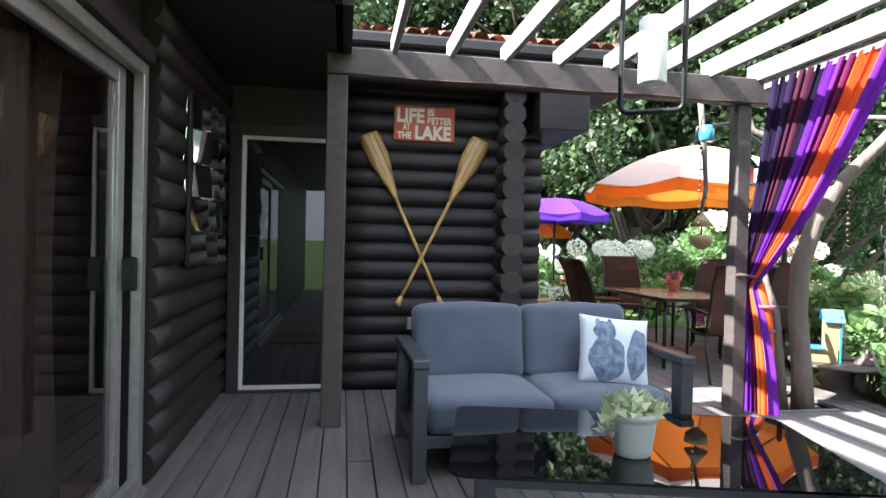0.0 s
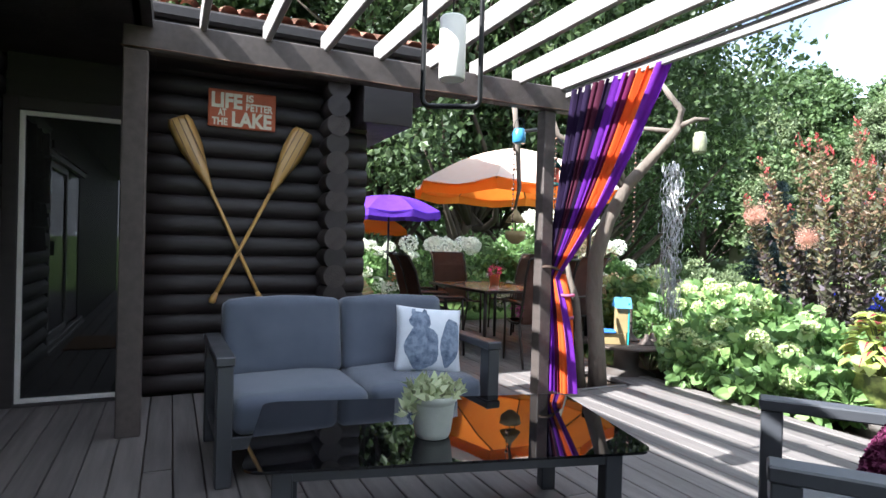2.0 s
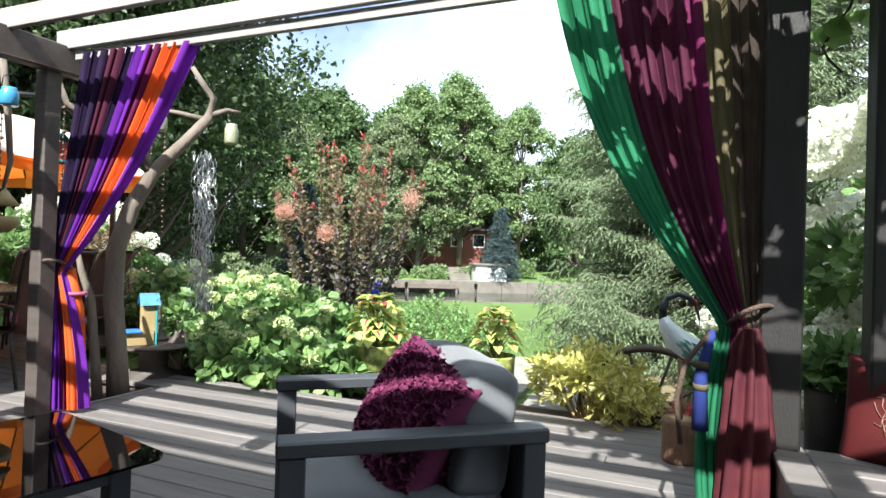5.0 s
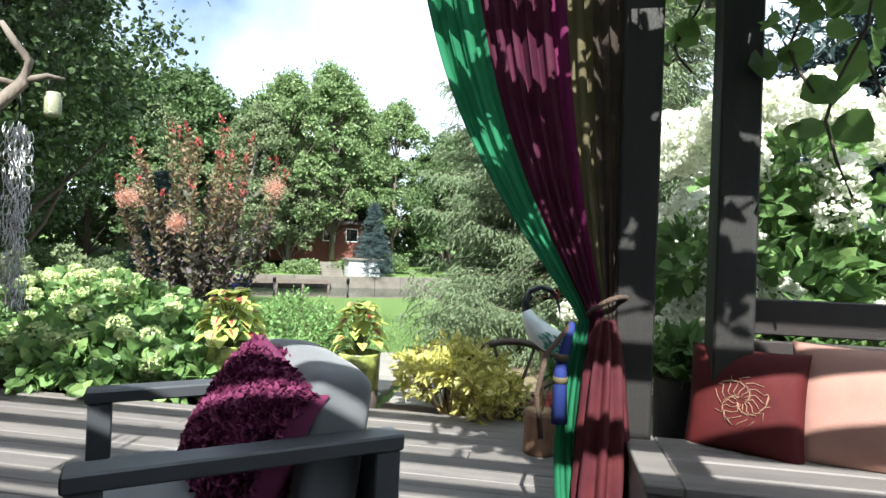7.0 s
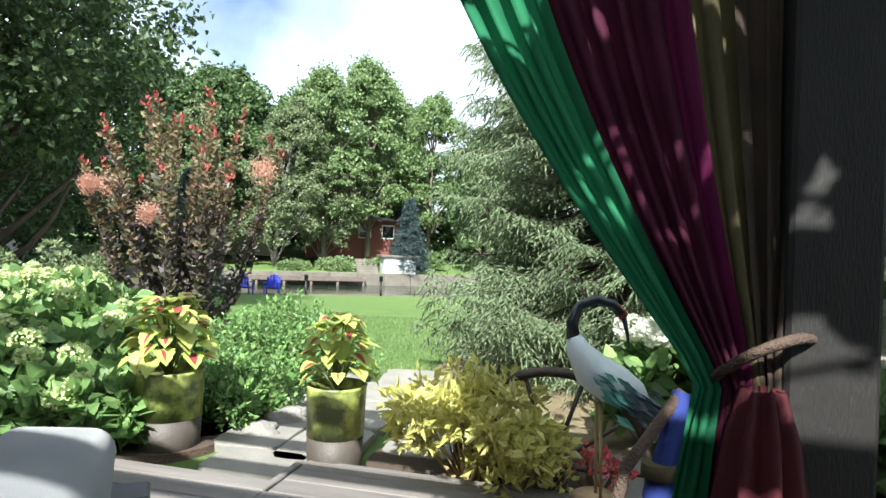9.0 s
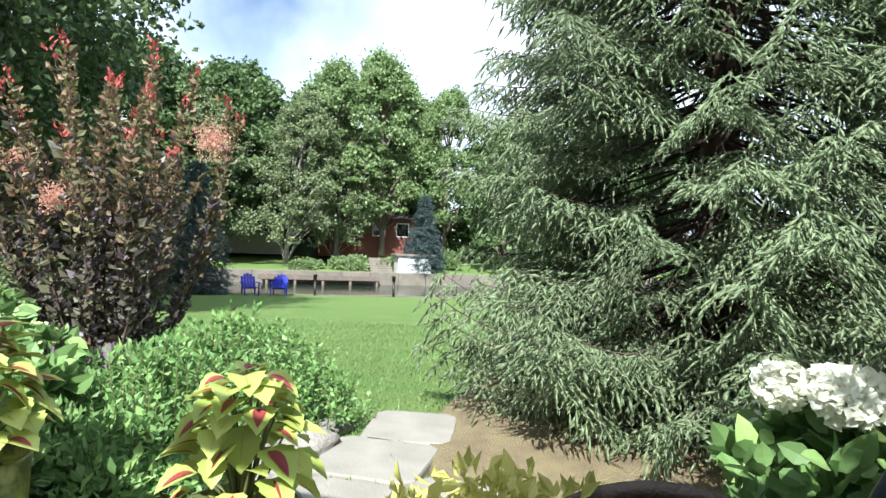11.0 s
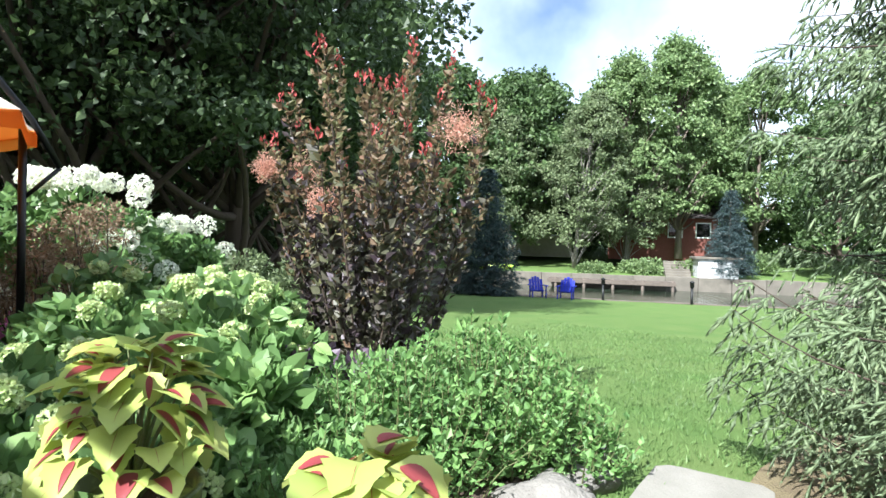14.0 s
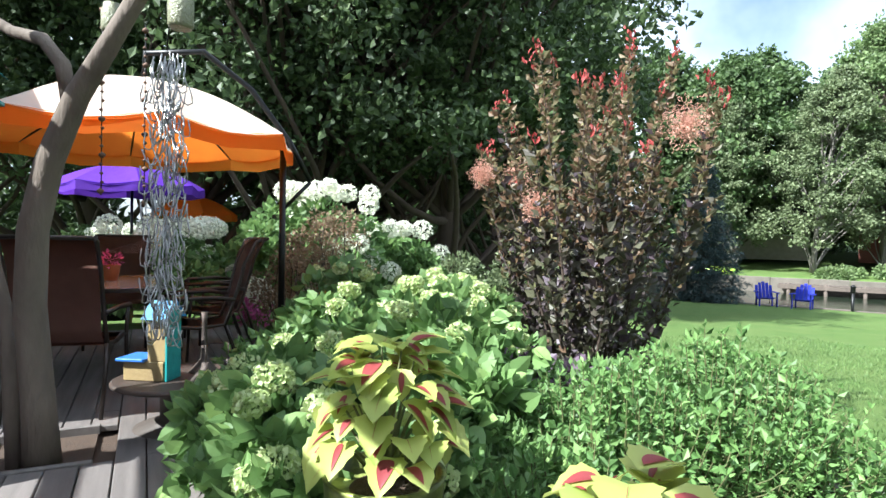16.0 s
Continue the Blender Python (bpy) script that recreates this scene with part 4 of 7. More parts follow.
# far bank and the woods behind the garden
TREES = []
proto_maple = broadleaf("maple_tree", "tall dark green maple with a dense crown", 11, 15.0, 5.2, 0.17, L_DARK, DARKBARK, 42000, 0.165, clumps=400, trunk_r=0.30)
proto_maple.matrix_basis = pose(8.7, 14.7, -0.3, 0, 0, 20)
proto_ash = broadleaf("ash_tree", "tall airy ash tree on the far bank", 12, 17.0, 4.6, 0.22, L_ASH, BARK, 26000, 0.27, clumps=170, trunk_r=0.24)
proto_ash.matrix_basis = pose(46.0, 24.9, 0.2)
proto_birch = broadleaf("birch_tree", "pale grey-green weeping birch on the far bank", 13, 13.0, 3.4, 0.14, L_BIRCH, WHITEBARK, 26000, 0.19, clumps=230, trunk_r=0.17)
proto_birch.matrix_basis = pose(38.5, 28.8, -0.6)
proto_wood = broadleaf("woodland_tree", "full green broadleaf tree in the woods", 14, 15.0, 5.0, 0.12, L_MAPLE, DARKBARK, 12500, 0.38, clumps=230, trunk_r=0.25)
proto_wood.matrix_basis = pose(37.5, 35.5, 0.0)


def stand(proto, rows):
    for x, y, z, s, r in rows:
        copy_thing(proto, Matrix.Translation((x, y, z)) @ Matrix.Rotation(radians(r), 4, "Z") @ Matrix.Scale(s, 4))


stand(proto_maple, [(5.4, 14.6, -0.2, 1.0, 75), (6.6, 17.2, -0.2, 1.05, 130), (2.9, 16.2, -0.2, 1.0, 200), (12.8, 20.5, -0.5, 1.0, 290), (0.0, 19.5, 0, 1.1, 30), (8.0, 22.0, -0.4, 1.15, 160), (-4.0, 17.0, 0, 1.1, 100)])
stand(proto_ash, [(43.0, 27.5, 0.0, 0.92, 80), (50.0, 21.0, 0.4, 0.85, 150), (52.0, 27.0, 0.6, 1.0, 20)])
stand(proto_birch, [(42.3, 27.0, -0.3, 0.8, 60), (36.0, 33.0, -0.6, 1.0, 140)])
stand(proto_wood, [(34.0, 39.0, 0, 1.08, 40), (42.0, 36.0, 0.6, 1.05, 100), (29.0, 42.0, 0, 1.0, 170), (24.0, 46.0, 0, 1.1, 230), (18.0, 50.0, 0, 1.1, 300), (12.0, 52.0, 0, 1.0, 10), (49.0, 33.0, 0.8, 1.0, 70),
                   (54.0, 17.0, 0.5, 0.8, 140), (47.0, 14.5, 0.2, 0.62, 210), (56.0, 9.0, 0.6, 0.9, 0), (60.0, 2.0, 0.6, 0.9, 50), (20.0, 33.0, -1.0, 0.9, 95), (15.5, 30.0, -0.8, 0.85, 190), (24.5, 38.0, -1.2, 0.9, 15),
                   (60.0, 30.0, 1.2, 1.1, 33), (55.0, 40.0, 1.2, 1.1, 77), (46.0, 47.0, 1.2, 1.15, 121), (36.0, 54.0, 1.2, 1.15, 166), (25.0, 60.0, 1.0, 1.2, 222), (66.0, 18.0, 1.2, 1.0, 260), (9.0, 42.0, 0, 1.1, 280), (-8.0, 38.0, 0, 1.2, 310), (68.0, 6.0, 1.0, 1.0, 350)])
proto_spruce = conifer("spruce_tree", "slender dark spruce tree", 21, 6.0, 1.7, L_BLUESPRUCE, DARKBARK, 30, 12, 0.34, needles=15, needle=0.12, dense=1.6)
proto_spruce.matrix_basis = pose(22.0, 20.6, -1.35)
tagged(proto_spruce, "small blue-grey spruce beside the water")
stand(proto_spruce, [(42.2, 19.2, -0.6, 0.95, 60)])
# the large spruce beside the path, and conifers behind the bench
def fan_spruce(name, label, seed, height, radius, leafmat, barkmat):
    """A full spruce: drooping boughs that fan out in flat sprays, each spray set with short twigs full of needles."""
    rng = rng_of(seed)
    t = thing(name, label, "conifer")
    bm = tube([(0, 0, height * i / 6) for i in range(7)], [radius * 0.085 * (1 - 0.93 * i / 6) for i in range(7)], 8)
    B, D, L = [], [], []
    z = 0.10
    while z < height * 0.97:
        f = z / height
        fine = z < 5.8
        R = radius * (1 - f) ** 0.36
        many = (12 if fine else 11) if f < 0.8 else 5
        for q in range(many):
            ang = 2 * math.pi * (q + rng.random()) / many + z * 7
            ln = R * (0.74 + 0.36 * rng.random())
            u = Vector((math.cos(ang), math.sin(ang), 0))
            s = Vector((-u.y, u.x, 0))
            droop = (0.34 + 0.3 * rng.random()) * (1 if z > 0.8 else 0.4)
            n = 12
            pts = [Vector((0, 0, z + 0.1)) + u * (ln * i / n) + s * (0.05 * math.sin(i * 0.9 + q)) + Vector((0, 0, -droop * ln * (i / n) ** 1.25 + 0.30 * ln * (i / n) ** 3.2)) for i in range(n + 1)]
            for p in pts:
                p.z = max(p.z, 0.05)
            tube(pts, [0.003 + 0.010 * ln * (1 - i / n) ** 1.5 for i in range(n + 1)], 4, bm, cap=False)
            tilt = Vector((0, 0, rng.normal() * 0.35))
            step = 0.105 if fine else 0.16
            k = ln * (0.45 if fine else 0.25)
            while k < ln * 1.02:
                i = min(n - 1, int(k / ln * n))
                p = pts[i].lerp(pts[i + 1], min(1.0, k / ln * n - i))
                for side in (-1, 1):
                    sl = (0.42 * (1 - (k / ln) ** 2.2) + 0.10) * (0.7 + 0.5 * rng.random()) * min(1, ln / 1.3 + 0.2)
                    d = (u * 0.8 + s * side * 0.85 + tilt * side + Vector((0, 0, -0.42 + 0.12 * rng.normal()))).normalized()
                    w = d.cross(Vector((0, 0, 1))).normalized()
                    m = max(2, int(sl / (0.055 if fine else 0.10)))
                    for a in range(m + 1):
                        e = p + d * (sl * a / m) + Vector((0, 0, -0.25 * sl * (a / m) ** 2))
                        for h in ((-1, 1) if a < m else (0,)):
                            tw = (d * 0.8 + w * h * 0.8 + Vector((0, 0, -0.50 + 0.32 * rng.normal()))).normalized()
                            B.append(e[:])
                            D.append(tw[:])
                            L.append((0.09 if fine else 0.16) * (0.7 + 0.6 * rng.random()) * (1.25 if a == m else 1))
                k += step
        z += 0.15 if fine else 0.30
    B, D, L = np.array(B), np.array(D), np.array(L)
    m = 9
    tt = np.linspace(0.0, 1.0, m)[None, :, None]
    P = B[:, None] + D[:, None] * tt * L[:, None, None]
    P[:, :, 2] -= 0.18 * L[:, None] * np.linspace(0, 1, m)[None] ** 2
    rn = rng.normal(size=P.shape)
    rn -= (rn * D[:, None]).sum(2, keepdims=True) * D[:, None]
    rn /= np.linalg.norm(rn, axis=2, keepdims=True) + 1e-9
    V = D[:, None] * 1.0 + rn * 0.72
    part("trunk", bm, barkmat, t)
    # each twig is a soft tapering brush, three-sided, with loose needles standing out of it
    n = len(B)
    sx = np.cross(D, np.array([0.31, 0.17, 0.93]))
    sx /= np.linalg.norm(sx, axis=1, keepdims=True) + 1e-9
    sy = np.cross(sx, D)
    rad = np.where(B[:, 2] < 5.0, 0.009, 0.018)[:, None] * (0.75 + 0.5 * rng.random((n, 1)))
    sag = np.array([[0, 0, -1.0]]) * L[:, None]
    rows = [B]
    for q in range(3):
        rows.append(B + D * L[:, None] * 0.5 + sag * 0.045 + (sx * math.cos(2.094 * q) + sy * math.sin(2.094 * q)) * rad)
    rows.append(B + D * L[:, None] * 1.05 + sag * 0.19)
    verts = np.stack(rows, 1).reshape(-1, 3)
    pat = np.array([(0, 1, 2), (0, 2, 3), (0, 3, 1), (1, 4, 2), (2, 4, 3), (3, 4, 1)])
    faces = (np.arange(n)[:, None, None] * 5 + pat[None]).reshape(-1, 3)
    me = bpy.data.meshes.new("twig")
    me.from_pydata(verts.tolist(), [], faces.tolist())
    me.materials.append(leafmat)
    me.polygons.foreach_set("use_smooth", [True] * len(me.polygons))
    tagged(share("twig", me, t), "drooping needle-covered twigs", kind="stuff")
    low = (B[:, 2] < 5.0)
    for pick, size in ((low, 0.027), (~low, 0.045)):
        P1, V1 = P[pick].reshape(-1, 3), V[pick].reshape(-1, 3)
        tagged(share("needles", leaf_mesh("needles", P1, V1, size, leafmat, width=0.30, fold=0.02, rng=rng, jitter=0.25, lobes=-1), t), kind="stuff")
    return t


big = fan_spruce("norway_spruce", "large dense green spruce with drooping boughs beside the path", 22, 11.0, 2.12, L_SPRUCE, DARKBARK)
big.matrix_basis = pose(8.15, 0.62, -0.12)
stand(proto_spruce, [(9.6, -3.6, -0.1, 1.6, 140), (7.4, -6.0, -0.1, 1.7, 250), (11.5, -6.0, -0.1, 1.9, 20), (6.0, -4.2, -0.1, 1.2, 80)])

# smoke bush: upright wands, purple below, green and red at the tips, with pink plumes
rng = rng_of(31)
sb = thing("smoke_bush", "tall purple smoke bush with red tips and pink plumes", "shrub", m=Matrix.Translation((6.45, 5.05, -0.08)))
bm, PU, DU, PT, DT, PR, DR = bmesh.new(), [], [], [], [], [], []
for k in range(36):
    ang = rng.random() * 6.283
    q = math.sqrt(rng.random())
    h = (3.05 - 0.75 * q ** 2) * (0.60 + 0.40 * rng.random() ** 0.7)
    tip = Vector((1.02 * q * math.cos(ang), 1.02 * q * math.sin(ang), h))
    pts = limb_points(rng, (tip.x * 0.28, tip.y * 0.28, 0), tip, 0.04, 10)
    tube(pts, [0.013 * (1 - 0.085 * i) for i in range(11)], 5, bm, cap=False)
    # leaves set close along each wand, so that every wand stands out as a spire
    n = int(h / 0.026)
    for i in range(int(n * 0.14), n):
        f = i / n
        g = min(9, int(f * 10))
        c = pts[g].lerp(pts[g + 1], f * 10 - g)
        for _ in range(2 if f < 0.45 else 3):
            a2 = i * 2.4 + rng.random() * 2.0
            d = np.array([math.cos(a2), math.sin(a2), 0.45 + 0.5 * rng.random()])
            p = np.array(c[:]) + rng.normal(size=3) * 0.022 * (1.8 - f)
            if f > 0.955 and h > 1.7:
                PR.append(p), DR.append(d + np.array([0, 0, 0.9]))
            elif c.z > 1.25 + 0.40 * rng.normal():
                PT.append(p), DT.append(d)
            else:
                PU.append(p), DU.append(d)
part("stem", bm, DARKBARK, sb)
tagged(share("leaves", leaf_mesh("leaves", PU, DU, 0.082, L_SMOKE, width=0.7, rng=rng), sb), "dusky purple leaves", kind="stuff")
tagged(share("young_leaves", leaf_mesh("young_leaves", PT, DT, 0.060, L_SMOKETOP, width=0.65, rng=rng), sb), "olive and russet leaves", kind="stuff")
tagged(share("red_tip", leaf_mesh("red_tip", PR, DR, 0.045, L_RED, width=0.5, rng=rng), sb), "bright red shoot tips", kind="stuff")
for x, y, z, r in ((-0.06, -1.05, 1.92, 0.15), (-0.25, 0.85, 1.78, 0.16), (-0.55, -0.1, 1.45, 0.12), (0.2, 0.55, 1.55, 0.12), (-0.75, 0.45, 1.72, 0.11)):
    P, D = ball_points(rng, 1300, r, shell=0.05)
    P *= (1 + 0.3 * np.sin(D[:, :1] * 5 + x * 9) * np.cos(D[:, 2:] * 4))
    tagged(share("plume", leaf_mesh("plume", P, rng.normal(size=P.shape), 0.022, L_PLUME, width=0.3, rng=rng), sb, Matrix.Translation((x, y, z))), "hazy pink flower plume", kind="stuff")

# lime hydrangeas along the edge of the terrace
HYD = [(4.0, 3.72, 0.36, 0.56, 4), (3.88, 4.28, 0.30, 0.50, 3), (4.1, 3.2, 0.26, 0.40, 3), (4.62, 3.85, 0.55, 0.62, 3), (5.0, 4.55, 0.60, 0.76, 9), (5.32, 5.35, 0.60, 0.86, 12), (5.5, 6.05, 0.50, 0.90, 9), (4.42, 4.75, 0.48, 0.60, 6), (4.55, 5.6, 0.50, 0.78, 6), (4.40, 3.35, 0.36, 0.45, 5), (4.75, 6.5, 0.5, 0.95, 5)]
for i, (x, y, r, h, nf) in enumerate(HYD):
    t, rng, blobs = shrub("lime_hydrangea", "leafy hydrangea with pale lime mophead flowers beside the deck", 40 + i, x, y, r, h, L_HYDR, int(1500 * r / 0.5), 0.105, width=0.36, lobes=1, group="hydrangeas along the deck")
    for _ in range(nf):
        ang, q = rng.random() * 6.283, math.sqrt(rng.random())
        mophead(t, rng, (r * 0.9 * q * math.cos(ang), r * 0.9 * q * math.sin(ang), h * (1.02 - 0.33 * q * q)), 0.058 + 0.028 * rng.random(), 300, L_LIME)

# white hydrangeas: by the bench, by the spruce and behind the dining terrace
for i, (x, y, r, h, nf, fr) in enumerate(((4.75, -0.85, 0.95, 2.15, 125, 0.12), (5.5, 0.32, 0.36, 0.75, 6, 0.085), (4.25, -0.62, 0.42, 1.15, 20, 0.10), (3.1, 9.3, 1.0, 1.25, 26, 0.14), (4.75, 8.95, 0.95, 1.75, 34, 0.13), (5.9, 9.4, 0.8, 1.3, 16, 0.13), (2.0, 12.6, 1.1, 1.2, 16, 0.14))):
    t, rng, blobs = shrub("white_hydrangea", "tall hydrangea covered in large white flower heads", 60 + i, x, y, r, h, L_HYDR, int(2600 * r * max(h, 1)), 0.10, width=0.36, lobes=1, group="white hydrangeas")
    for _ in range(nf):
        ang = rng.random() * 6.283
        q = math.sqrt(rng.random() * 0.9 + 0.1)
        z = h * (0.22 + 0.82 * rng.random()) if q > 0.65 else h * 1.0
        q2 = q * (1.0 if z < h * 0.8 else 0.8)
        mophead(t, rng, (r * q2 * math.cos(ang), r * q2 * math.sin(ang), z), fr * (0.75 + 0.4 * rng.random()), 300, L_WHITE, size=0.036, squash=0.9)


def herb(name, label, seed, x, y, r, h, leafmat, stems, size, z0=-0.06, group="", width=0.6):
    """A bushy herb: many upright stems, each set with pairs of leaves up to its tip."""
    rng = rng_of(seed)
    t = thing(name, label, "plant", m=Matrix.Translation((x, y, z0)), group=group)
    bm, P, D = bmesh.new(), [], []
    for k in range(stems):
        ang, q = rng.random() * 6.283, math.sqrt(rng.random())
        hh = h * (1.0 - 0.55 * q * q) * (0.68 + 0.5 * rng.random())
        base = Vector((r * 0.8 * q * math.cos(ang), r * 0.8 * q * math.sin(ang), 0))
        lean = Vector((math.cos(ang), math.sin(ang), 0)) * (0.30 * r * q * q) + Vector((rng.normal(), rng.normal(), 0)) * 0.04
        tip = base + lean + Vector((0, 0, hh))
        pts = [base.lerp(tip, i / 4) + Vector((0, 0, 0.04 * math.sin(i))) * (i < 4) for i in range(5)]
        tube(pts, [0.004, 0.004, 0.003, 0.003, 0.002], 4, bm, cap=False)
        n = max(5, int(hh / 0.036))
        for i in range(1, n + 1):
            f = i / n
            p = base.lerp(tip, f)
            a = i * 1.57 + ang
            for sg in (0, math.pi):
                d = (math.cos(a + sg) + 0.3 * rng.normal(), math.sin(a + sg) + 0.3 * rng.normal(), 0.25 + 0.9 * f ** 6 + 0.25 * rng.normal())
                P.append(p[:]), D.append(d)
    part("stem", bm, STEMS, t)
    tagged(share("leaves", leaf_mesh("leaves", P, D, size, leafmat, width=width, rng=rng), t), kind="stuff")
    return t


herb("catmint", "bright green bushy catmint at the lawn's edge", 80, 6.15, 3.50, 0.66, 0.64, L_MINT, 250, 0.045)
herb("catmint", "bright green bushy catmint at the lawn's edge", 81, 5.50, 3.40, 0.58, 0.54, L_MINT, 200, 0.045)
herb("catmint", "low green catmint at the lawn's edge", 82, 6.75, 3.85, 0.46, 0.50, L_MINT, 130, 0.044)
herb("catmint", "low green catmint beside the flagstones", 180, 6.35, 3.02, 0.34, 0.36, L_MINT, 70, 0.045)
herb("catmint", "low green catmint beside the potted coleus", 181, 5.0, 3.05, 0.46, 0.40, L_MINT, 110, 0.048)
shrub("ground_cover", "low dark green ground cover in the bed", 83, 5.2, 3.55, 0.55, 0.32, L_HYDR, 2200, 0.06, width=0.5)
shrub("ground_cover", "low dark green ground cover in the bed", 84, 4.75, 3.15, 0.45, 0.30, L_HYDR, 2000, 0.06, width=0.5)
shrub("ground_cover", "low dark green ground cover in the bed", 85, 5.75, 4.2, 0.5, 0.42, L_HYDR, 2200, 0.065, width=0.5)
shrub("coral_bells", "low clump of purple coral bells leaves", 86, 5.55, 4.75, 0.34, 0.50, L_PURPLELEAF, 420, 0.10, width=0.42, lobes=1)
shrub("coral_bells", "low clump of dusky purple leaves", 87, 5.95, 4.35, 0.30, 0.42, L_PURPLELEAF, 320, 0.10, width=0.42, lobes=1)
shrub("golden_shrub", "yellow-leaved shrub by the deck's edge", 88, 4.62, 1.20, 0.44, 0.62, L_YELLOW, 2400, 0.062, width=0.5, clumps=60, stems=26, stem_mat=OLDWOOD, tuft=0.13)
shrub("golden_shrub", "small yellow-leaved shrub by the deck's edge", 89, 4.50, 0.90, 0.26, 0.44, L_YELLOW, 900, 0.06, width=0.5, stem_mat=OLDWOOD)
shrub("brown_shrub", "browning upright shrub with dry twigs", 90, 4.75, 7.75, 0.55, 1.6, L_BROWN, 3800, 0.05, width=0.4, clumps=50, stems=40, stem_mat=DARKBARK)
shrub("brown_shrub", "browning upright shrub with dry twigs", 91, 4.35, 7.2, 0.35, 1.2, L_BROWN, 1500, 0.05, width=0.4, clumps=26, stems=26, stem_mat=DARKBARK)
shrub("garden_shrub", "soft green rounded shrub behind the bed", 92, 7.1, 8.2, 0.8, 1.15, L_BIRCH, 4200, 0.07)
shrub("garden_shrub", "dense green shrub behind the terrace", 93, 1.9, 13.6, 1.3, 1.5, L_MAPLE, 4500, 0.11)
shrub("garden_shrub", "dense green shrub behind the terrace", 94, 5.0, 12.4, 1.3, 1.5, L_MAPLE, 4500, 0.11)
shrub("garden_shrub", "dense green shrub behind the terrace", 95, 6.0, 10.9, 1.0, 1.5, L_HYDR, 4500, 0.10)
shrub("garden_shrub", "leafy green shrub beside the birdhouse table", 96, 4.05, 5.15, 0.40, 0.55, L_HYDR, 1300, 0.07)
shrub("red_begonia", "small clump of red flowers by the wheel", 97, 4.72, 0.55, 0.16, 0.25, L_REDPETAL, 120, 0.04)
for i, (x, y, r, h) in enumerate(((40.5, 24.3, 1.6, 0.9), (43.0, 22.0, 1.8, 0.9), (38.4, 27.0, 1.4, 0.6), (44.5, 21.2, 1.2, 1.0), (46.5, 19.5, 1.6, 1.6), (33, 34, 1.5, 1.2), (30, 38, 2, 1.5))):
    shrub("bank_shrub", "loose green planting on the far bank", 100 + i, x, y, r, h, L_ASH, 1500, 0.22, z0=ground_z(x, y) - 0.05, group="planting along the far bank")


for i, t in enumerate((-34, -24, -15, -7, 0, 7, 14, 22, 31, 41)):
    p = shore(60 + 3 * math.sin(i * 2.1), t)
    shrub("wood_understorey", "dense dark undergrowth below the far trees", 130 + i, p.x, p.y, 4.6, 4.2, L_MAPLE, 2600, 0.5, z0=ground_z(p.x, p.y) - 0.1, group="undergrowth of the far woods")
for i, (x, y) in enumerate(((14, 26), (9, 27), (3, 25), (-3, 23), (18.5, 29))):
    shrub("wood_understorey", "dense dark undergrowth below the far trees", 150 + i, x, y, 3.2, 3.2, L_DARK, 2600, 0.36, z0=ground_z(x, y) - 0.1, group="undergrowth of the far woods")


def coleus(x, y, z, seed, n, r, h, size):
    """A potted coleus: broad drooping lime leaves, each with a crimson heart."""
    rng = rng_of(seed)
    t = thing("coleus_plant", "coleus with broad lime leaves and crimson hearts in a pot", "plant", m=Matrix.Translation((x, y, z)))
    bm = bmesh.new()
    P, D = [], []
    for k in range(n):
        ang = k * 2.399 + rng.random() * 0.4
        f = (k + 0.5) / n
        q = r * math.sqrt(1 - f * 0.93) * 0.62
        p = np.array([q * math.cos(ang), q * math.sin(ang), h * (0.22 + 0.78 * f ** 0.8)])
        d = np.array([math.cos(ang), math.sin(ang), 0.35 * f - 0.25 + 0.35 * rng.normal()]) + np.append(rng.normal(size=2) * 0.35, 0)
        P.append(p), D.append(d)
        if k % 3 == 0:
            tube([(0, 0, 0), (p[0] * 0.5, p[1] * 0.5, p[2] * 0.6), p.tolist()], [0.007, 0.006, 0.003], 5, bm, cap=False)
    part("stem", bm, STEMS, t)
    # each leaf: a toothed lime blade, and the crimson heart lying just above it
    for nm, mtl, sc, up in (("leaves", L_COLEUS, 1.0, 0.0), ("leaf_heart", L_COLEUSRED, 0.62, 0.0035)):
        verts, faces = [], []
        rg = rng_of(seed + 1)
        for p, d in zip(P, D):
            d = Vector(d.tolist()).normalized()
            s = d.cross(Vector((0, 0, 1))).normalized()
            nn = s.cross(d)
            L = size * (0.75 + 0.5 * rg.random())
            heart = 0.02 + 0.98 * max(0.0, rg.random() - 0.35) / 0.65
            b0 = len(verts)
            N = 9
            for i in range(N + 1):
                u = i / N
                w = 0.43 * math.sin(math.pi * min(1, u ** 0.72)) ** 0.85
                if sc < 1:
                    w *= sc * heart
                    u = 0.12 + 0.72 * u
                elif 0 < i < N:
                    w *= 1.0 + (0.10 if i % 2 else -0.06)
                c = Vector(p.tolist()) + d * (L * u) + nn * (up - 0.42 * L * u * u + 0.10 * L * u)
                verts.extend([(c - s * (w * L) + nn * w * L * 0.34)[:], c[:], (c + s * (w * L) + nn * w * L * 0.34)[:]])
            for i in range(N):
                q = b0 + i * 3
                faces.extend([(q, q + 1, q + 4, q + 3), (q + 1, q + 2, q + 5, q + 4)])
        me = bpy.data.meshes.new(nm)
        me.from_pydata(verts, [], faces)
        me.materials.append(mtl)
        for pl in me.polygons:
            pl.use_smooth = True
        tagged(share(nm, me, t), kind="stuff")
    return t


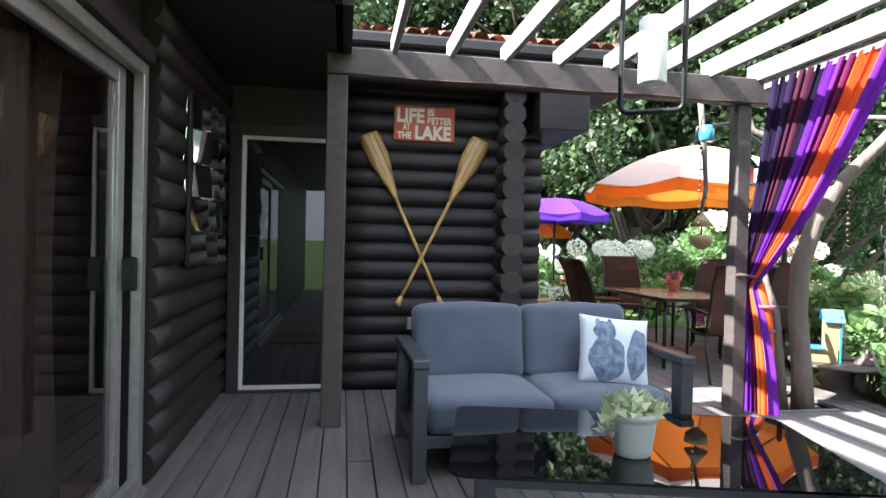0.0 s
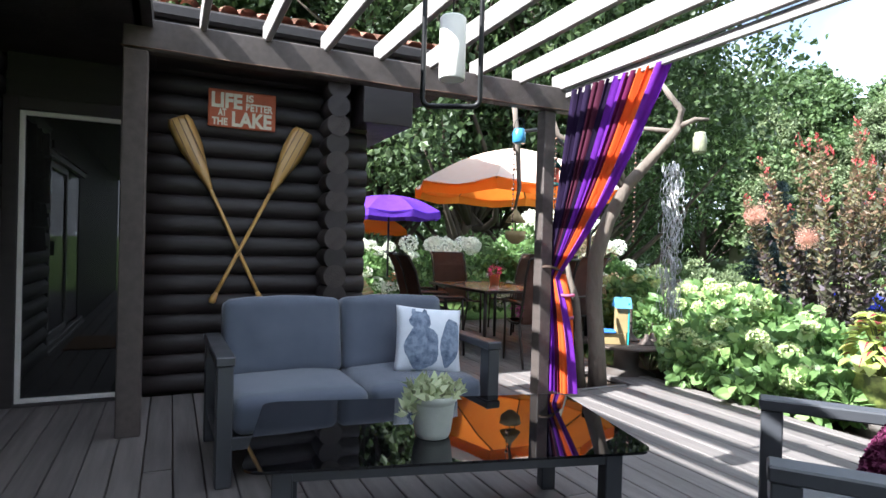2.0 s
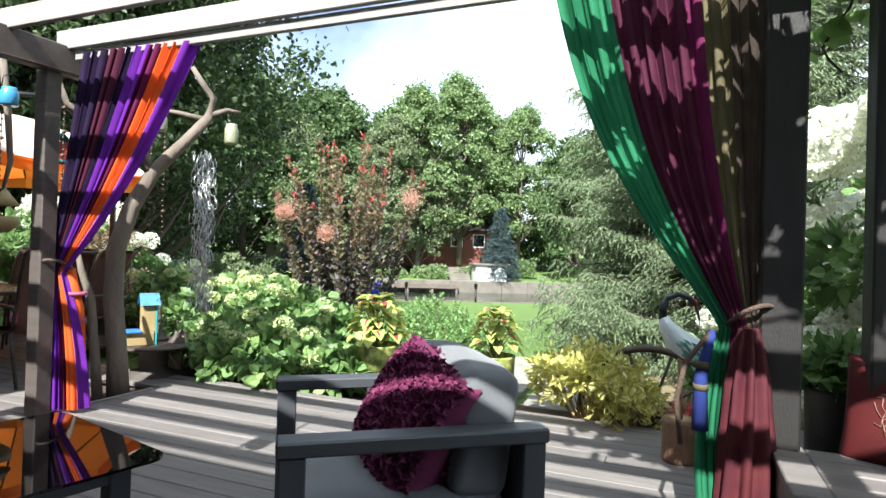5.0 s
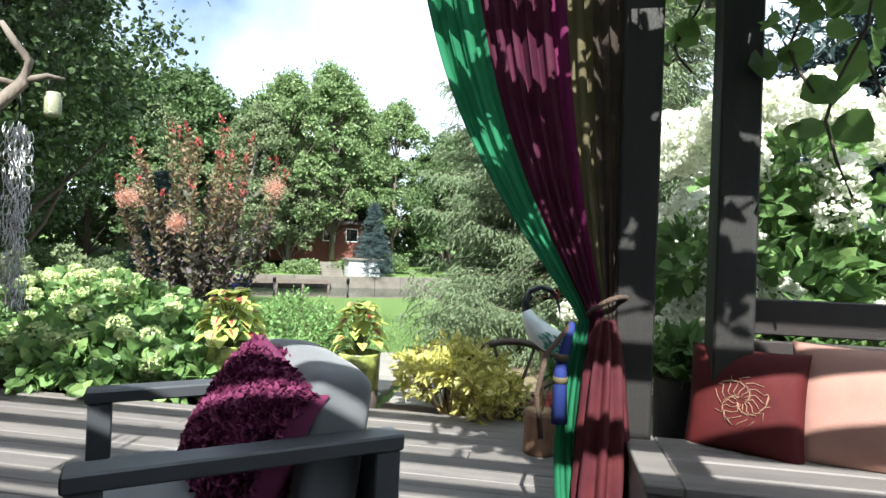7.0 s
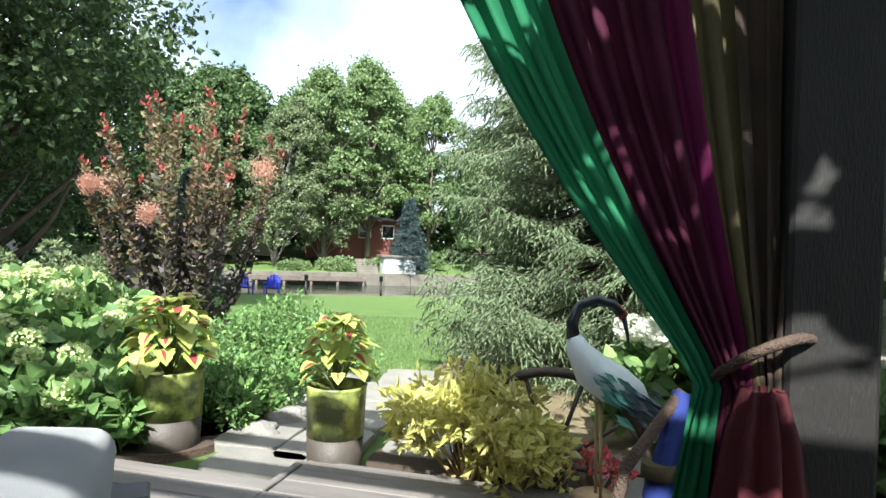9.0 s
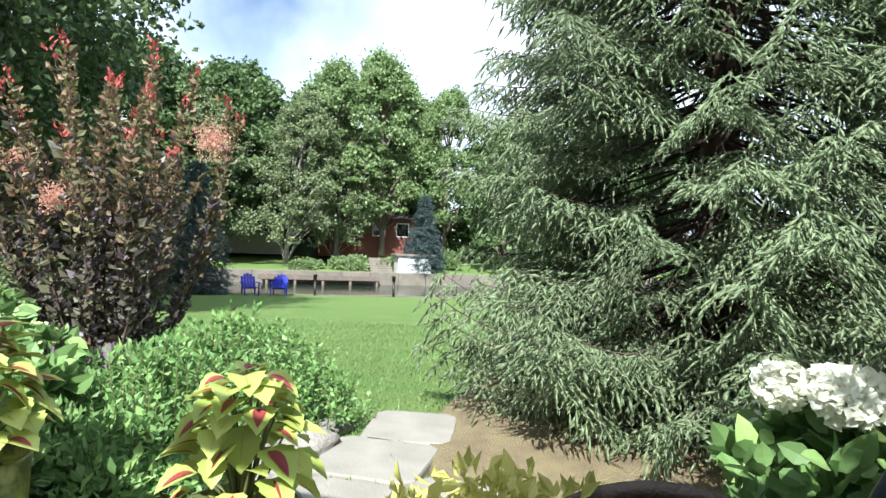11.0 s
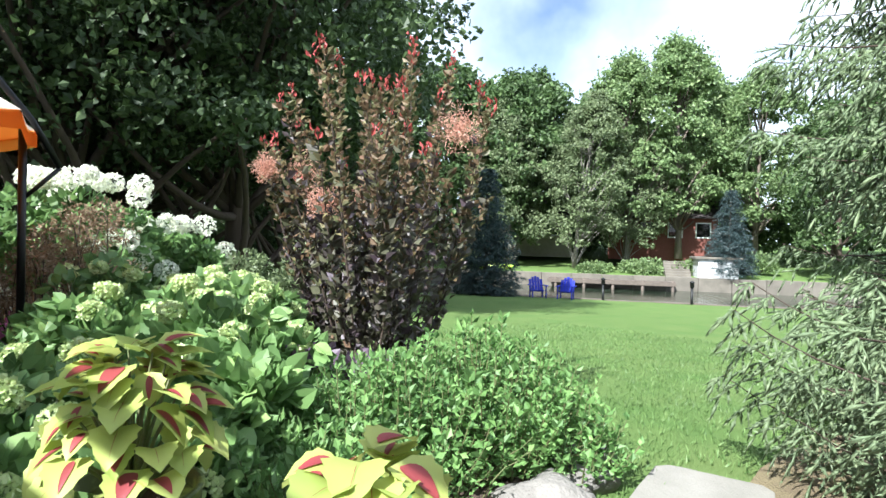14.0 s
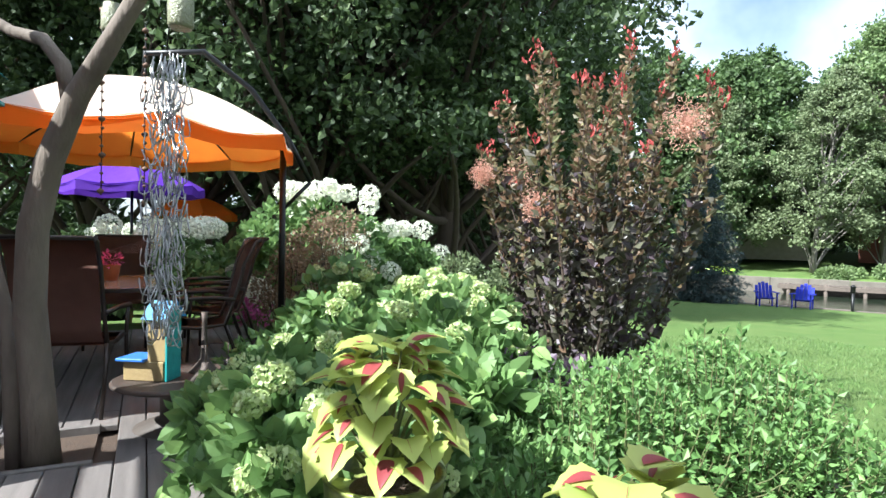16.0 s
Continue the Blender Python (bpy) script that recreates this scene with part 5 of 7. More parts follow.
def planter(x, y, r, h, z0, top, bottom, label):
    """A cylindrical planter with a glazed upper band, rim and soil."""
    t = thing("planter", label, "planter", m=Matrix.Translation((x, y, z0)))
    part("body", lathe([(r * 0.86, 0), (r * 0.9, h * 0.02), (r * 0.95, h * 0.45)]), bottom, t)
    part("band", lathe([(r * 0.955, h * 0.44), (r, h * 0.97), (r * 1.03, h), (r * 0.94, h), (r * 0.92, h * 0.9)]), top, t)
    part("soil", lathe([(r * 0.92, h * 0.86), (r * 0.5, h * 0.91), (0.001, h * 0.92)]), SOIL, t)
    return t


planter(4.30, 2.92, 0.19, 0.48, -0.10, POTGREEN, POTDARK, "tall planter with lime speckled upper band")
coleus(4.30, 2.92, 0.33, 5, 74, 0.29, 0.46, 0.115)
planter(4.46, 1.90, 0.16, 0.48, -0.10, POTGREEN, POTDARK, "tall planter with lime speckled upper band by the path")
coleus(4.46, 1.90, 0.33, 7, 60, 0.22, 0.42, 0.105)
planter(3.42, -0.30, 0.17, 0.62, 0.0, POTBLACK, POTBLACK, "tall black planter behind the post")
shrub("potted_fern", "green plant in the black planter", 120, 3.42, -0.30, 0.2, 0.25, L_HYDR, 300, 0.09, z0=0.55)
planter(2.35, 9.6, 0.22, 0.45, 0.0, POTBLACK, POTBLACK, "dark planter of orange flowers on the terrace")
shrub("potted_marigolds", "orange flowers in a dark planter", 121, 2.35, 9.6, 0.25, 0.35, L_PETAL, 500, 0.06, z0=0.38)
shrub("potted_petunias", "magenta flowers beside the terrace", 122, 4.0, 8.1, 0.2, 0.45, L_PINKPETAL, 260, 0.06, z0=0.0)

# rocks along the bed
rr = random.Random(77)
for x, y, s in ((5.05, 2.62, 0.17), (5.5, 2.72, 0.14), (5.95, 2.80, 0.22), (6.3, 2.9, 0.16), (4.72, 2.6, 0.12), (6.6, 3.05, 0.14), (5.28, 2.78, 0.10)):
    bm = bmesh.new()
    bmesh.ops.create_icosphere(bm, subdivisions=3, radius=s)
    off = rr.uniform(0, 50)
    for v in bm.verts:
        v.co *= 1 + 0.5 * noise.noise(v.co * (1.3 / s) + Vector((off, 0, 0))) + 0.06 * noise.noise(v.co * 30)
        v.co.z *= 0.5
    for f in bm.faces:
        f.smooth = True
    tagged(part("rock", bm, ROCK, m=pose(x, y, -0.06, 0, 0, rr.uniform(0, 180))), "rough grey fieldstone edging the bed", "rock", "stones along the bed")

# short grass near the path, denser where the walk passes
rng = rng_of(140)
gx = rng.random(26000) * 8 + 5.0
gy = rng.random(26000) * 8 + 0.6
keep = ((gx - 5.35) / 1.6) ** 2 + ((gy - 4.6) / 2.15) ** 2 > 1
keep &= ((gx - 7.6) / 2.3) ** 2 + ((gy - 0.55) / 1.9) ** 2 > 1
gx, gy = gx[keep], gy[keep]
gp = np.stack([gx, gy, np.array([ground_z(a, b) for a, b in zip(gx, gy)]) - 0.005], 1)
gd = rng.normal(size=gp.shape) * 0.5
gd[:, 2] = 1
tagged(share("grass_blades", leaf_mesh("grass_blades", gp, gd, 0.055, L_BLADE, width=0.16, rng=rng)), "short mown grass blades of the lawn", "grass", kind="stuff")

# ---- terrace furniture ----


def sofa_like(name, label, m, width, seats, cush, category, group=""):
    """A low lounge seat on a square-tube frame; its front looks to -y, its front left corner is the origin."""
    t = thing(name, label, category, m=m, group=group)
    D, AW, AH = 0.80, 0.075, 0.63
    for x in (0, width - AW):
        part("leg", bx(x, 0.0, 0.0, x + AW, 0.10 if seats > 1 else 0.075, AH - 0.045, 0.005), CHARCOAL, t)
        part("leg", bx(x, D - 0.075, 0.0, x + AW, D, AH - 0.045, 0.005), CHARCOAL, t)
        part("armrest", bx(x - 0.008, -0.008, AH - 0.045, x + AW + 0.008, D + 0.008, AH, 0.006), CHARCOAL, t)
        if seats > 1:
            part("side_panel", bx(x + 0.02, 0.10, 0.14, x + AW - 0.02, D - 0.075, 0.20, 0.004), CHARCOAL, t)
    part("seat_frame", bx(AW, 0.05, 0.16, width - AW, D - 0.02, 0.225, 0.005), CHARCOAL, t)
    part("back_rail", bx(AW, D - 0.05, 0.225, width - AW, D, 0.55, 0.005), CHARCOAL, t)
    w = (width - 2 * AW - 0.01) / seats
    for k in range(seats):
        cx = AW + 0.005 + w * (k + 0.5)
        part("seat_cushion", softbox(w - 0.006, 0.68, 0.19, 0.055, 0.022, n=14, seed=k + 1), cush, t, m=Matrix.Translation((cx, 0.37, 0.225)))
        part("back_cushion", softbox(w - 0.008, 0.19, 0.45 if seats > 1 else 0.40, 0.045, 0.022, n=20, seed=k + 7), cush, t, m=Matrix.Translation((cx, 0.64 if seats > 1 else 0.615, 0.39)) @ Matrix.Rotation(radians(-11 if seats > 1 else -7), 4, "X"))
    return t


SOFA = HM @ Matrix.Translation((0.335, 2.84, 0)) @ Matrix.Rotation(radians(1), 4, "Z")
sofa_like("garden_sofa", "two-seat slate grey cushioned sofa with charcoal metal frame", SOFA, 1.56, 2, CUSHION, "sofa")
# front left corner as seen by the sitter is the arm end that lies farther off
CH = Matrix.Translation((2.05, 1.77, 0)) @ Matrix.Rotation(radians(226), 4, "Z")
sofa_like("lounge_chair", "light grey cushioned lounge chair with charcoal metal frame", CH, 0.88, 1, PALECUSH, "armchair")


def throw_pillow(name, label, w, d, material, m, noisy=0.0):
    t = thing(name, label, "cushion", m=m)
    part("cover", pillow(w, w, d, n=22, noisy=noisy), material, t)
    return t


# printed squirrel cushion
sq = throw_pillow("squirrel_cushion", "white cushion printed with a blue-grey squirrel on the sofa", 0.42, 0.16, WHITEFAB, SOFA @ Matrix.Translation((1.25, 0.34, 0.60)) @ Euler((radians(-22), radians(5), radians(-12))).to_matrix().to_4x4())


def on_pillow(x, z, w=0.42, d=0.16):
    u, v = 2 * x / w, 2 * z / w
    e = max(0.0, (1 - abs(u) ** 2.6) * (1 - abs(v) ** 2.6))
    return -(d / 2 * e ** 0.42) - 0.004


def patch(outline, rings=6):
    """A printed figure that follows the pillow's bulge."""
    bm = bmesh.new()
    cx = sum(p[0] for p in outline) / len(outline)
    cz = sum(p[1] for p in outline) / len(outline)
    prev = None
    c = bm.verts.new((cx, on_pillow(cx, cz), cz))
    n = len(outline)
    for k in range(1, rings + 1):
        f = k / rings
        ring = [bm.verts.new((cx + (x - cx) * f, on_pillow(cx + (x - cx) * f, cz + (z - cz) * f), cz + (z - cz) * f)) for x, z in outline]
        for i in range(n):
            j = (i + 1) % n
            if prev is None:
                bm.faces.new((c, ring[i], ring[j]))
            else:
                bm.faces.new((prev[i], ring[i], ring[j], prev[j]))
        prev = ring
    for f in bm.faces:
        f.smooth = True
    return bm


def ell(cx, cz, rx, rz, n=22, wob=0.06, tilt=0.0):
    out = []
    for i in range(n):
        a = 2 * math.pi * i / n
        q = 1 + wob * math.sin(5 * a + cx * 30)
        x, z = rx * q * math.cos(a), rz * q * math.sin(a)
        out.append((cx + x * math.cos(tilt) - z * math.sin(tilt), cz + x * math.sin(tilt) + z * math.cos(tilt)))
    return out


part("printed_body", patch(ell(-0.055, -0.06, 0.105, 0.135)), FUR, sq, "printed squirrel body")
part("printed_head", patch(ell(-0.07, 0.10, 0.066, 0.062)), FUR, sq, "printed squirrel head")
part("printed_tail", patch(ell(0.120, -0.02, 0.060, 0.15, tilt=-0.12)), FUR, sq, "printed squirrel tail")
for ex in (-0.11, -0.04):
    part("printed_ear", patch(ell(ex, 0.155, 0.014, 0.026), 3), FUR, sq)

# ruffled plum cushion on the lounge chair
PC = CH @ Matrix.Translation((0.56, 0.455, 0.59)) @ Euler((radians(-26), radians(14), radians(12))).to_matrix().to_4x4()
rf = throw_pillow("ruffled_cushion", "deep plum cushion covered in ruffled fabric on the lounge chair", 0.46, 0.24, PLUM, PC)
rng = rng_of(300)
P, D = [], []
for _ in range(4200):
    x, z = rng.uniform(-0.22, 0.22), rng.uniform(-0.22, 0.22)
    sgn = -1 if rng.random() < 0.6 else 1
    e = max(0.0, (1 - abs(x / 0.23) ** 2.6) * (1 - abs(z / 0.23) ** 2.6))
    P.append((x, sgn * (0.12 * e ** 0.42 - 0.004), z))
    D.append((rng.normal() * 0.6, sgn * 0.8, rng.normal() * 0.6))
tagged(share("ruffle", leaf_mesh("ruffle", P, D, 0.020, PLUM, width=1.5, fold=0.25, rng=rng), rf), "gathered plum ruffles", kind="stuff")

# coffee table with black glass
CT = Matrix.Translation((0.86, 2.27, 0)) @ Matrix.Rotation(radians(-5), 4, "Z")
ct = thing("coffee_table", "low coffee table with a glossy black glass top", "table", m=CT)
bm = bmesh.new()
ring = []
for cx, cy, a0 in ((0.68, 0.36, 0), (-0.68, 0.36, 90), (-0.68, -0.36, 180), (0.68, -0.36, 270)):
    for k in range(7):
        a = radians(a0 + 15 * k)
        ring.append((cx + 0.07 * math.cos(a), cy + 0.07 * math.sin(a)))
top = [bm.verts.new((x, y, 0.435)) for x, y in ring]
bot = [bm.verts.new((x, y, 0.425)) for x, y in ring]
bm.faces.new(top)
bm.faces.new(bot[::-1])
for k in range(len(ring)):
    bm.faces.new((top[k], bot[k], bot[(k + 1) % len(ring)], top[(k + 1) % len(ring)]))
part("tabletop", bm, BLACKGLASS, ct, "black glass top")
for sx in (-0.62, 0.62):
    for sy in (-0.32, 0.32):
        part("leg", bx(sx - 0.035, sy - 0.035, 0.0, sx + 0.035, sy + 0.035, 0.42, 0.004), CHARCOAL, ct)
for q in ((-0.62, -0.345, 0.36, 0.62, -0.305, 0.42), (-0.62, 0.305, 0.36, 0.62, 0.345, 0.42), (-0.645, -0.32, 0.36, -0.60, 0.32, 0.42), (0.60, -0.32, 0.36, 0.645, 0.32, 0.42)):
    part("apron", bx(*q, 0.004), CHARCOAL, ct)

pot = thing("succulent_pot", "ribbed grey-green pot with a pale succulent on the glass table", "plant pot", m=Matrix.Translation((0.79, 2.13, 0.436)))
prof = [(0.062, 0), (0.066, 0.004)]
for k in range(10):
    z = 0.015 + k * 0.013
    prof += [(0.067 + 0.020 * z / 0.15, z), (0.0705 + 0.020 * z / 0.15, z + 0.006)]
part("pot", lathe(prof + [(0.096, 0.148), (0.098, 0.168), (0.092, 0.170), (0.088, 0.15)], 40), CERAMIC, pot)
part("soil", lathe([(0.088, 0.148), (0.001, 0.155)], 24), SOIL, pot)
rng = rng_of(310)
P, D = [], []
for cx, cy, cz, r, n in ((0, 0, 0.17, 0.07, 46), (0.05, 0.03, 0.165, 0.05, 30), (-0.055, 0.02, 0.165, 0.05, 30), (-0.02, -0.055, 0.16, 0.05, 30), (0.06, -0.04, 0.16, 0.04, 24), (-0.085, -0.03, 0.13, 0.035, 22), (-0.1, -0.02, 0.09, 0.03, 18), (0.09, 0.0, 0.15, 0.03, 18)):
    for k in range(n):
        a, f = k * 2.399, k / n
        P.append((cx + 0.012 * math.cos(a), cy + 0.012 * math.sin(a), cz + 0.02 * (1 - f)))
        D.append((math.cos(a) * (0.35 + f), math.sin(a) * (0.35 + f), 1.1 - 0.95 * f))
tagged(share("rosette", leaf_mesh("rosette", P, D, 0.058, L_SUCC, width=0.42, fold=0.22, rng=rng), pot), "pale green succulent rosettes", kind="stuff")

# ---- on the log wall ----
sign = thing("wall_sign", "worn orange-red wall sign reading LIFE IS BETTER AT THE LAKE", "sign", m=HM @ Matrix.Translation((0.36, 4.735, 2.06)))
part("board", bx(0, 0, 0, 0.505, 0.012, 0.29, 0.012, seg=2), SIGNRED, sign)


def words(text, x, z, size, parent, width=None):
    cu = bpy.data.curves.new("lettering", "FONT")
    cu.body, cu.size, cu.extrude, cu.offset = text, size, 0.001, 0.004 * size / 0.1
    ob = new("tmp_text", cu)
    me = bpy.data.meshes.new_from_object(ob.evaluated_get(bpy.context.evaluated_depsgraph_get()))
    bpy.data.objects.remove(ob)
    xs = [v.co.x for v in me.vertices]
    k = width / (max(xs) - min(xs)) if width else 1.0
    me.transform(Matrix.Diagonal((k, 1, 1, 1)))
    me.materials.append(CREAM)
    return share("lettering", me, parent, Matrix.Translation((x, -0.0015, z)) @ Matrix.Rotation(math.pi / 2, 4, "X"))


words("LIFE", 0.02, 0.155, 0.155, sign, 0.225)
words("IS", 0.275, 0.215, 0.075, sign, 0.055)
words("BETTER", 0.275, 0.145, 0.078, sign, 0.205)
words("AT", 0.075, 0.09, 0.075, sign, 0.06)
words("THE", 0.03, 0.018, 0.075, sign, 0.115)
words("LAKE", 0.17, 0.018, 0.155, sign, 0.30)


def paddle(top, bottom, depth):
    """A canoe paddle hung on the wall, blade up."""
    t0, t1 = Vector((bottom[0], depth, bottom[1])), Vector((top[0], depth, top[1]))
    L = (t1 - t0).length
    ang = math.atan2(t1.x - t0.x, t1.z - t0.z)
    t = thing("canoe_paddle", "varnished wooden canoe paddle hung crosswise on the logs", "paddle", m=HM @ Matrix.Translation(t0) @ Matrix.Rotation(ang, 4, "Y"), group="crossed paddles")
    part("shaft", tube([(0, 0, 0.05 + (L * 0.68) * i / 6) for i in range(7)], 0.0155, 12), PADDLE, t)
    part("grip", tube([(0, 0, 0), (0, 0, 0.02), (0, 0, 0.05), (0, 0, 0.09)], [0.018, 0.03, 0.024, 0.0155], 12), PADDLE, t)
    bm = bmesh.new()
    z0, z1 = L * 0.62, L
    rows = []
    for i in range(13):
        f = i / 12
        w = 0.018 + 0.072 * min(1, f * 1.6) ** 1.1 if f < 0.9 else 0.092 * (1 - ((f - 0.9) / 0.1) ** 2 * 0.22)
        th = 0.012 * (1 - 0.6 * f) + 0.003
        z = z0 + (z1 - z0) * f
        rows.append([bm.verts.new(p) for p in ((-w, 0, z), (-w * 0.5, -th, z), (0, -th * 1.25, z), (w * 0.5, -th, z), (w, 0, z), (w * 0.5, th, z), (0, th * 1.25, z), (-w * 0.5, th, z))])
    for r0, r1 in zip(rows, rows[1:]):
        for k in range(8):
            bm.faces.new((r0[k], r0[(k + 1) % 8], r1[(k + 1) % 8], r1[k])).smooth = True
    bm.faces.new(rows[0][::-1])
    bm.faces.new(rows[-1])
    part("blade", bm, PADDLE, t)
    for x in (-0.045, 0.0, 0.045):
        part("stripe", bx(x - 0.0025, -0.0185, z0 + 0.2, x + 0.0025, -0.012, z1 - 0.01, 0.0), PADDLELINE, t, "dark glue line")


paddle((0.15, 2.10), (0.79, 0.70), 4.735)
paddle((1.09, 2.09), (0.41, 0.70), 4.70)
lampb = thing("wall_outlet", "small grey outlet box on the log wall", "outlet", m=HM @ Matrix.Translation((0.50, 4.72, 0.50)))
part("box", bx(0, 0, 0, 0.09, 0.05, 0.10, 0.008), ALU, lampb)

# hanging candle lantern
lx = Vector((0.84, 2.16, 0))
ln = thing("hanging_lantern", "black metal loop lantern with an ivory pillar candle", "lantern", m=Matrix.Translation(lx) @ Matrix.Rotation(radians(-20), 4, "Z"))
loop = []
for cx, cz, a0 in ((0.085, 2.44, 0), (-0.085, 2.44, 90), (-0.085, 1.78, 180), (0.085, 1.78, 270)):
    loop += [(cx + 0.03 * math.cos(radians(a0 + 22.5 * k)), 0, cz + 0.03 * math.sin(radians(a0 + 22.5 * k))) for k in range(5)]
part("loop_frame", tube(loop, 0.011, 8, closed=True), BLACKMETAL, ln)
part("rod", tube([(0, 0, 2.46), (0, 0, 2.10)], 0.004, 6), BLACKMETAL, ln)
part("candle", lathe([(0.05, 1.855), (0.053, 1.862), (0.053, 2.10), (0.046, 2.108), (0.012, 2.098)], 28), CANDLE, ln)
part("wick", tube([(0, 0, 2.098), (0.002, 0, 2.12)], 0.002, 5), BLACKMETAL, ln)
part("chain", tube([(0, 0, 2.46), (0.0, 0.0, 2.60)], 0.005, 6), BLACKMETAL, ln)


# ---- curtains ----
def curtain(name, label, top0, top1, tie, foot0, foot1, bands, folds, z_tie, amp=0.05, hang=0.0, tie_r=0.07, bulge=0.0):
    """A gathered curtain: hung along a rail, drawn in at a tie, falling free below. bands: (share, material, name)."""
    t = thing(name, label, "curtain")
    NU, NV = 26, 40
    u0 = 0.0
    T0, T1, K, F0, F1 = (Vector(p) for p in (top0, top1, tie, foot0, foot1))
    axis = (T1 - T0).normalized()
    out = Vector((axis.y, -axis.x, 0))

    def at(u, v):
        zt = T0.z + (T1.z - T0.z) * u
        top = T0.lerp(T1, u)
        knot = K + axis * ((u - 0.5) * 2 * tie_r)
        foot = F0.lerp(F1, u)
        fold = math.sin(u * folds * 2 * math.pi + 0.8 * math.sin(u * 17))
        if v < 0.62:
            f = v / 0.62
            p = top.lerp(knot, f)
            sag = math.sin(math.pi * f) * hang * u
            p += axis * (sag - bulge * math.sin(math.pi * f) * (1 - u)) + Vector((0, 0, -0.10 * math.sin(math.pi * f) * abs(u)))
            a = amp * (1 - 0.55 * f)
        else:
            f = (v - 0.62) / 0.38
            p = knot.lerp(foot, f)
            p += axis * ((u - 0.5) * 0.10 * math.sin(math.pi * f))
            a = amp * (0.45 + 0.6 * f)
        return p + out * (a * fold) + axis * (0.3 * a * math.cos(u * folds * 4 * math.pi + v * 3))

    for sharep, material, nm in bands:
        bm = bmesh.new()
        cols = [[bm.verts.new(at(u0 + sharep * i / NU, j / NV)) for j in range(NV + 1)] for i in range(NU + 1)]
        for i in range(NU):
            for j in range(NV):
                bm.faces.new((cols[i][j], cols[i + 1][j], cols[i + 1][j + 1], cols[i][j + 1])).smooth = True
        part("cloth_band", bm, material, t, nm)
        u0 += sharep
    return t


left = curtain("garden_curtain", "purple and orange striped curtain tied to the pergola post", H(2.99, 3.66, 2.44), H(3.01, 2.72, 2.42), H(2.97, 3.87, 0.96), H(2.90, 4.0, 0.02), H(3.06, 3.66, 0.03),
               ((0.26, C_NAVY, "midnight purple band"), (0.12, C_WINE, "aubergine band"), (0.12, C_NAVY, "midnight purple band"), (0.12, C_PURPLE, "violet band"), (0.10, C_MAGENTA, "magenta band"), (0.17, C_ORANGE, "orange band"), (0.05, C_ROSE, "rose border"), (0.06, C_PURPLE, "violet hem")), 12, 1.0, amp=0.038, hang=0.02)
part("tie_rope", tube([H(2.92 + 0.115 * math.cos(a) + 0.04, 3.87 + 0.10 * math.sin(a), 0.97 + 0.07 * math.cos(a + 2.4)) for a in [k * math.pi / 9 for k in range(18)]], 0.012, 8, closed=True), ROPE, left, "twisted tie rope")
part("patterned_panel", tube([H(3.02, 3.80, 0.98), H(3.05, 3.78, 0.7), H(3.05, 3.76, 0.42), H(3.05, 3.75, 0.30)], [0.03, 0.055, 0.06, 0.055], 12), C_ORANGE, left, "orange patterned scarf end")
for z in (0.36, 0.45, 0.62, 0.80):
    part("pattern_stripe", tube([H(3.05, 3.77, z), H(3.05, 3.77, z + 0.022)], [0.0625, 0.0625], 12), C_ROSE if z > 0.4 else WHITEFRAME, left, "printed stripe")
right = curtain("garden_curtain", "green and aubergine sheer curtains tied to the dark post", H(2.99, 0.52, 2.44), H(2.99, -0.44, 2.44), H(2.93, -0.30, 0.90), H(2.90, -0.18, 0.03), H(2.93, -0.44, 0.03),
                ((0.26, C_GREEN, "emerald green band"), (0.34, C_WINE, "sheer aubergine band"), (0.05, C_MAGENTA, "dark magenta band"), (0.13, C_OLIVE, "olive band"), (0.22, C_BROWN, "brown band")), 13, 0.9, amp=0.036, hang=0.03, bulge=0.12)
bm = bmesh.new()
skirt = [[bm.verts.new(H(2.885 - 0.03 * f + r * (1 + 0.30 * math.sin(k * 2 * math.pi / 8 + 3 * f)) * math.cos(2 * math.pi * k / 64), -0.33 + r * (1 + 0.30 * math.sin(k * 2 * math.pi / 8 + 3 * f)) * math.sin(2 * math.pi * k / 64), 0.90 - 0.87 * f)) for k in range(64)] for f, r in ((0, 0.03), (0.1, 0.05), (0.25, 0.066), (0.5, 0.08), (0.75, 0.09), (1.0, 0.10))]
for r0, r1 in zip(skirt, skirt[1:]):
    for k in range(64):
        bm.faces.new((r0[k], r0[(k + 1) % 64], r1[(k + 1) % 64], r1[k])).smooth = True
part("copper_skirt", bm, C_COPPER, right, "coppery red lower curtain")
part("blue_scarf", tube([H(2.90, -0.20, 0.88), H(2.87, -0.16, 0.7), H(2.86, -0.16, 0.48)], [0.016, 0.026, 0.032], 10), C_BLUE, right, "blue scarf end")
for z in (0.55, 0.64, 0.73):
    part("scarf_stripe", tube([H(2.868, -0.16, z), H(2.868, -0.16, z + 0.025)], 0.0305, 10), C_OLIVE, right, "olive stripe")
part("tie_rope", tube([H(2.95 + 0.085 * math.cos(a), -0.34 + 0.085 * math.sin(a), 0.93 - 0.04 * math.sin(a) - 0.05 * math.cos(a)) for a in [k * math.pi / 9 for k in range(18)]], 0.010, 8, closed=True), ROPE, right, "brown twisted tie rope")
part("tie_tail", tube([H(2.90, -0.20, 0.88), H(2.83, -0.10, 0.75), H(2.82, -0.07, 0.6), H(2.84, -0.09, 0.42)], 0.011, 8), ROPE, right, "hanging rope end")

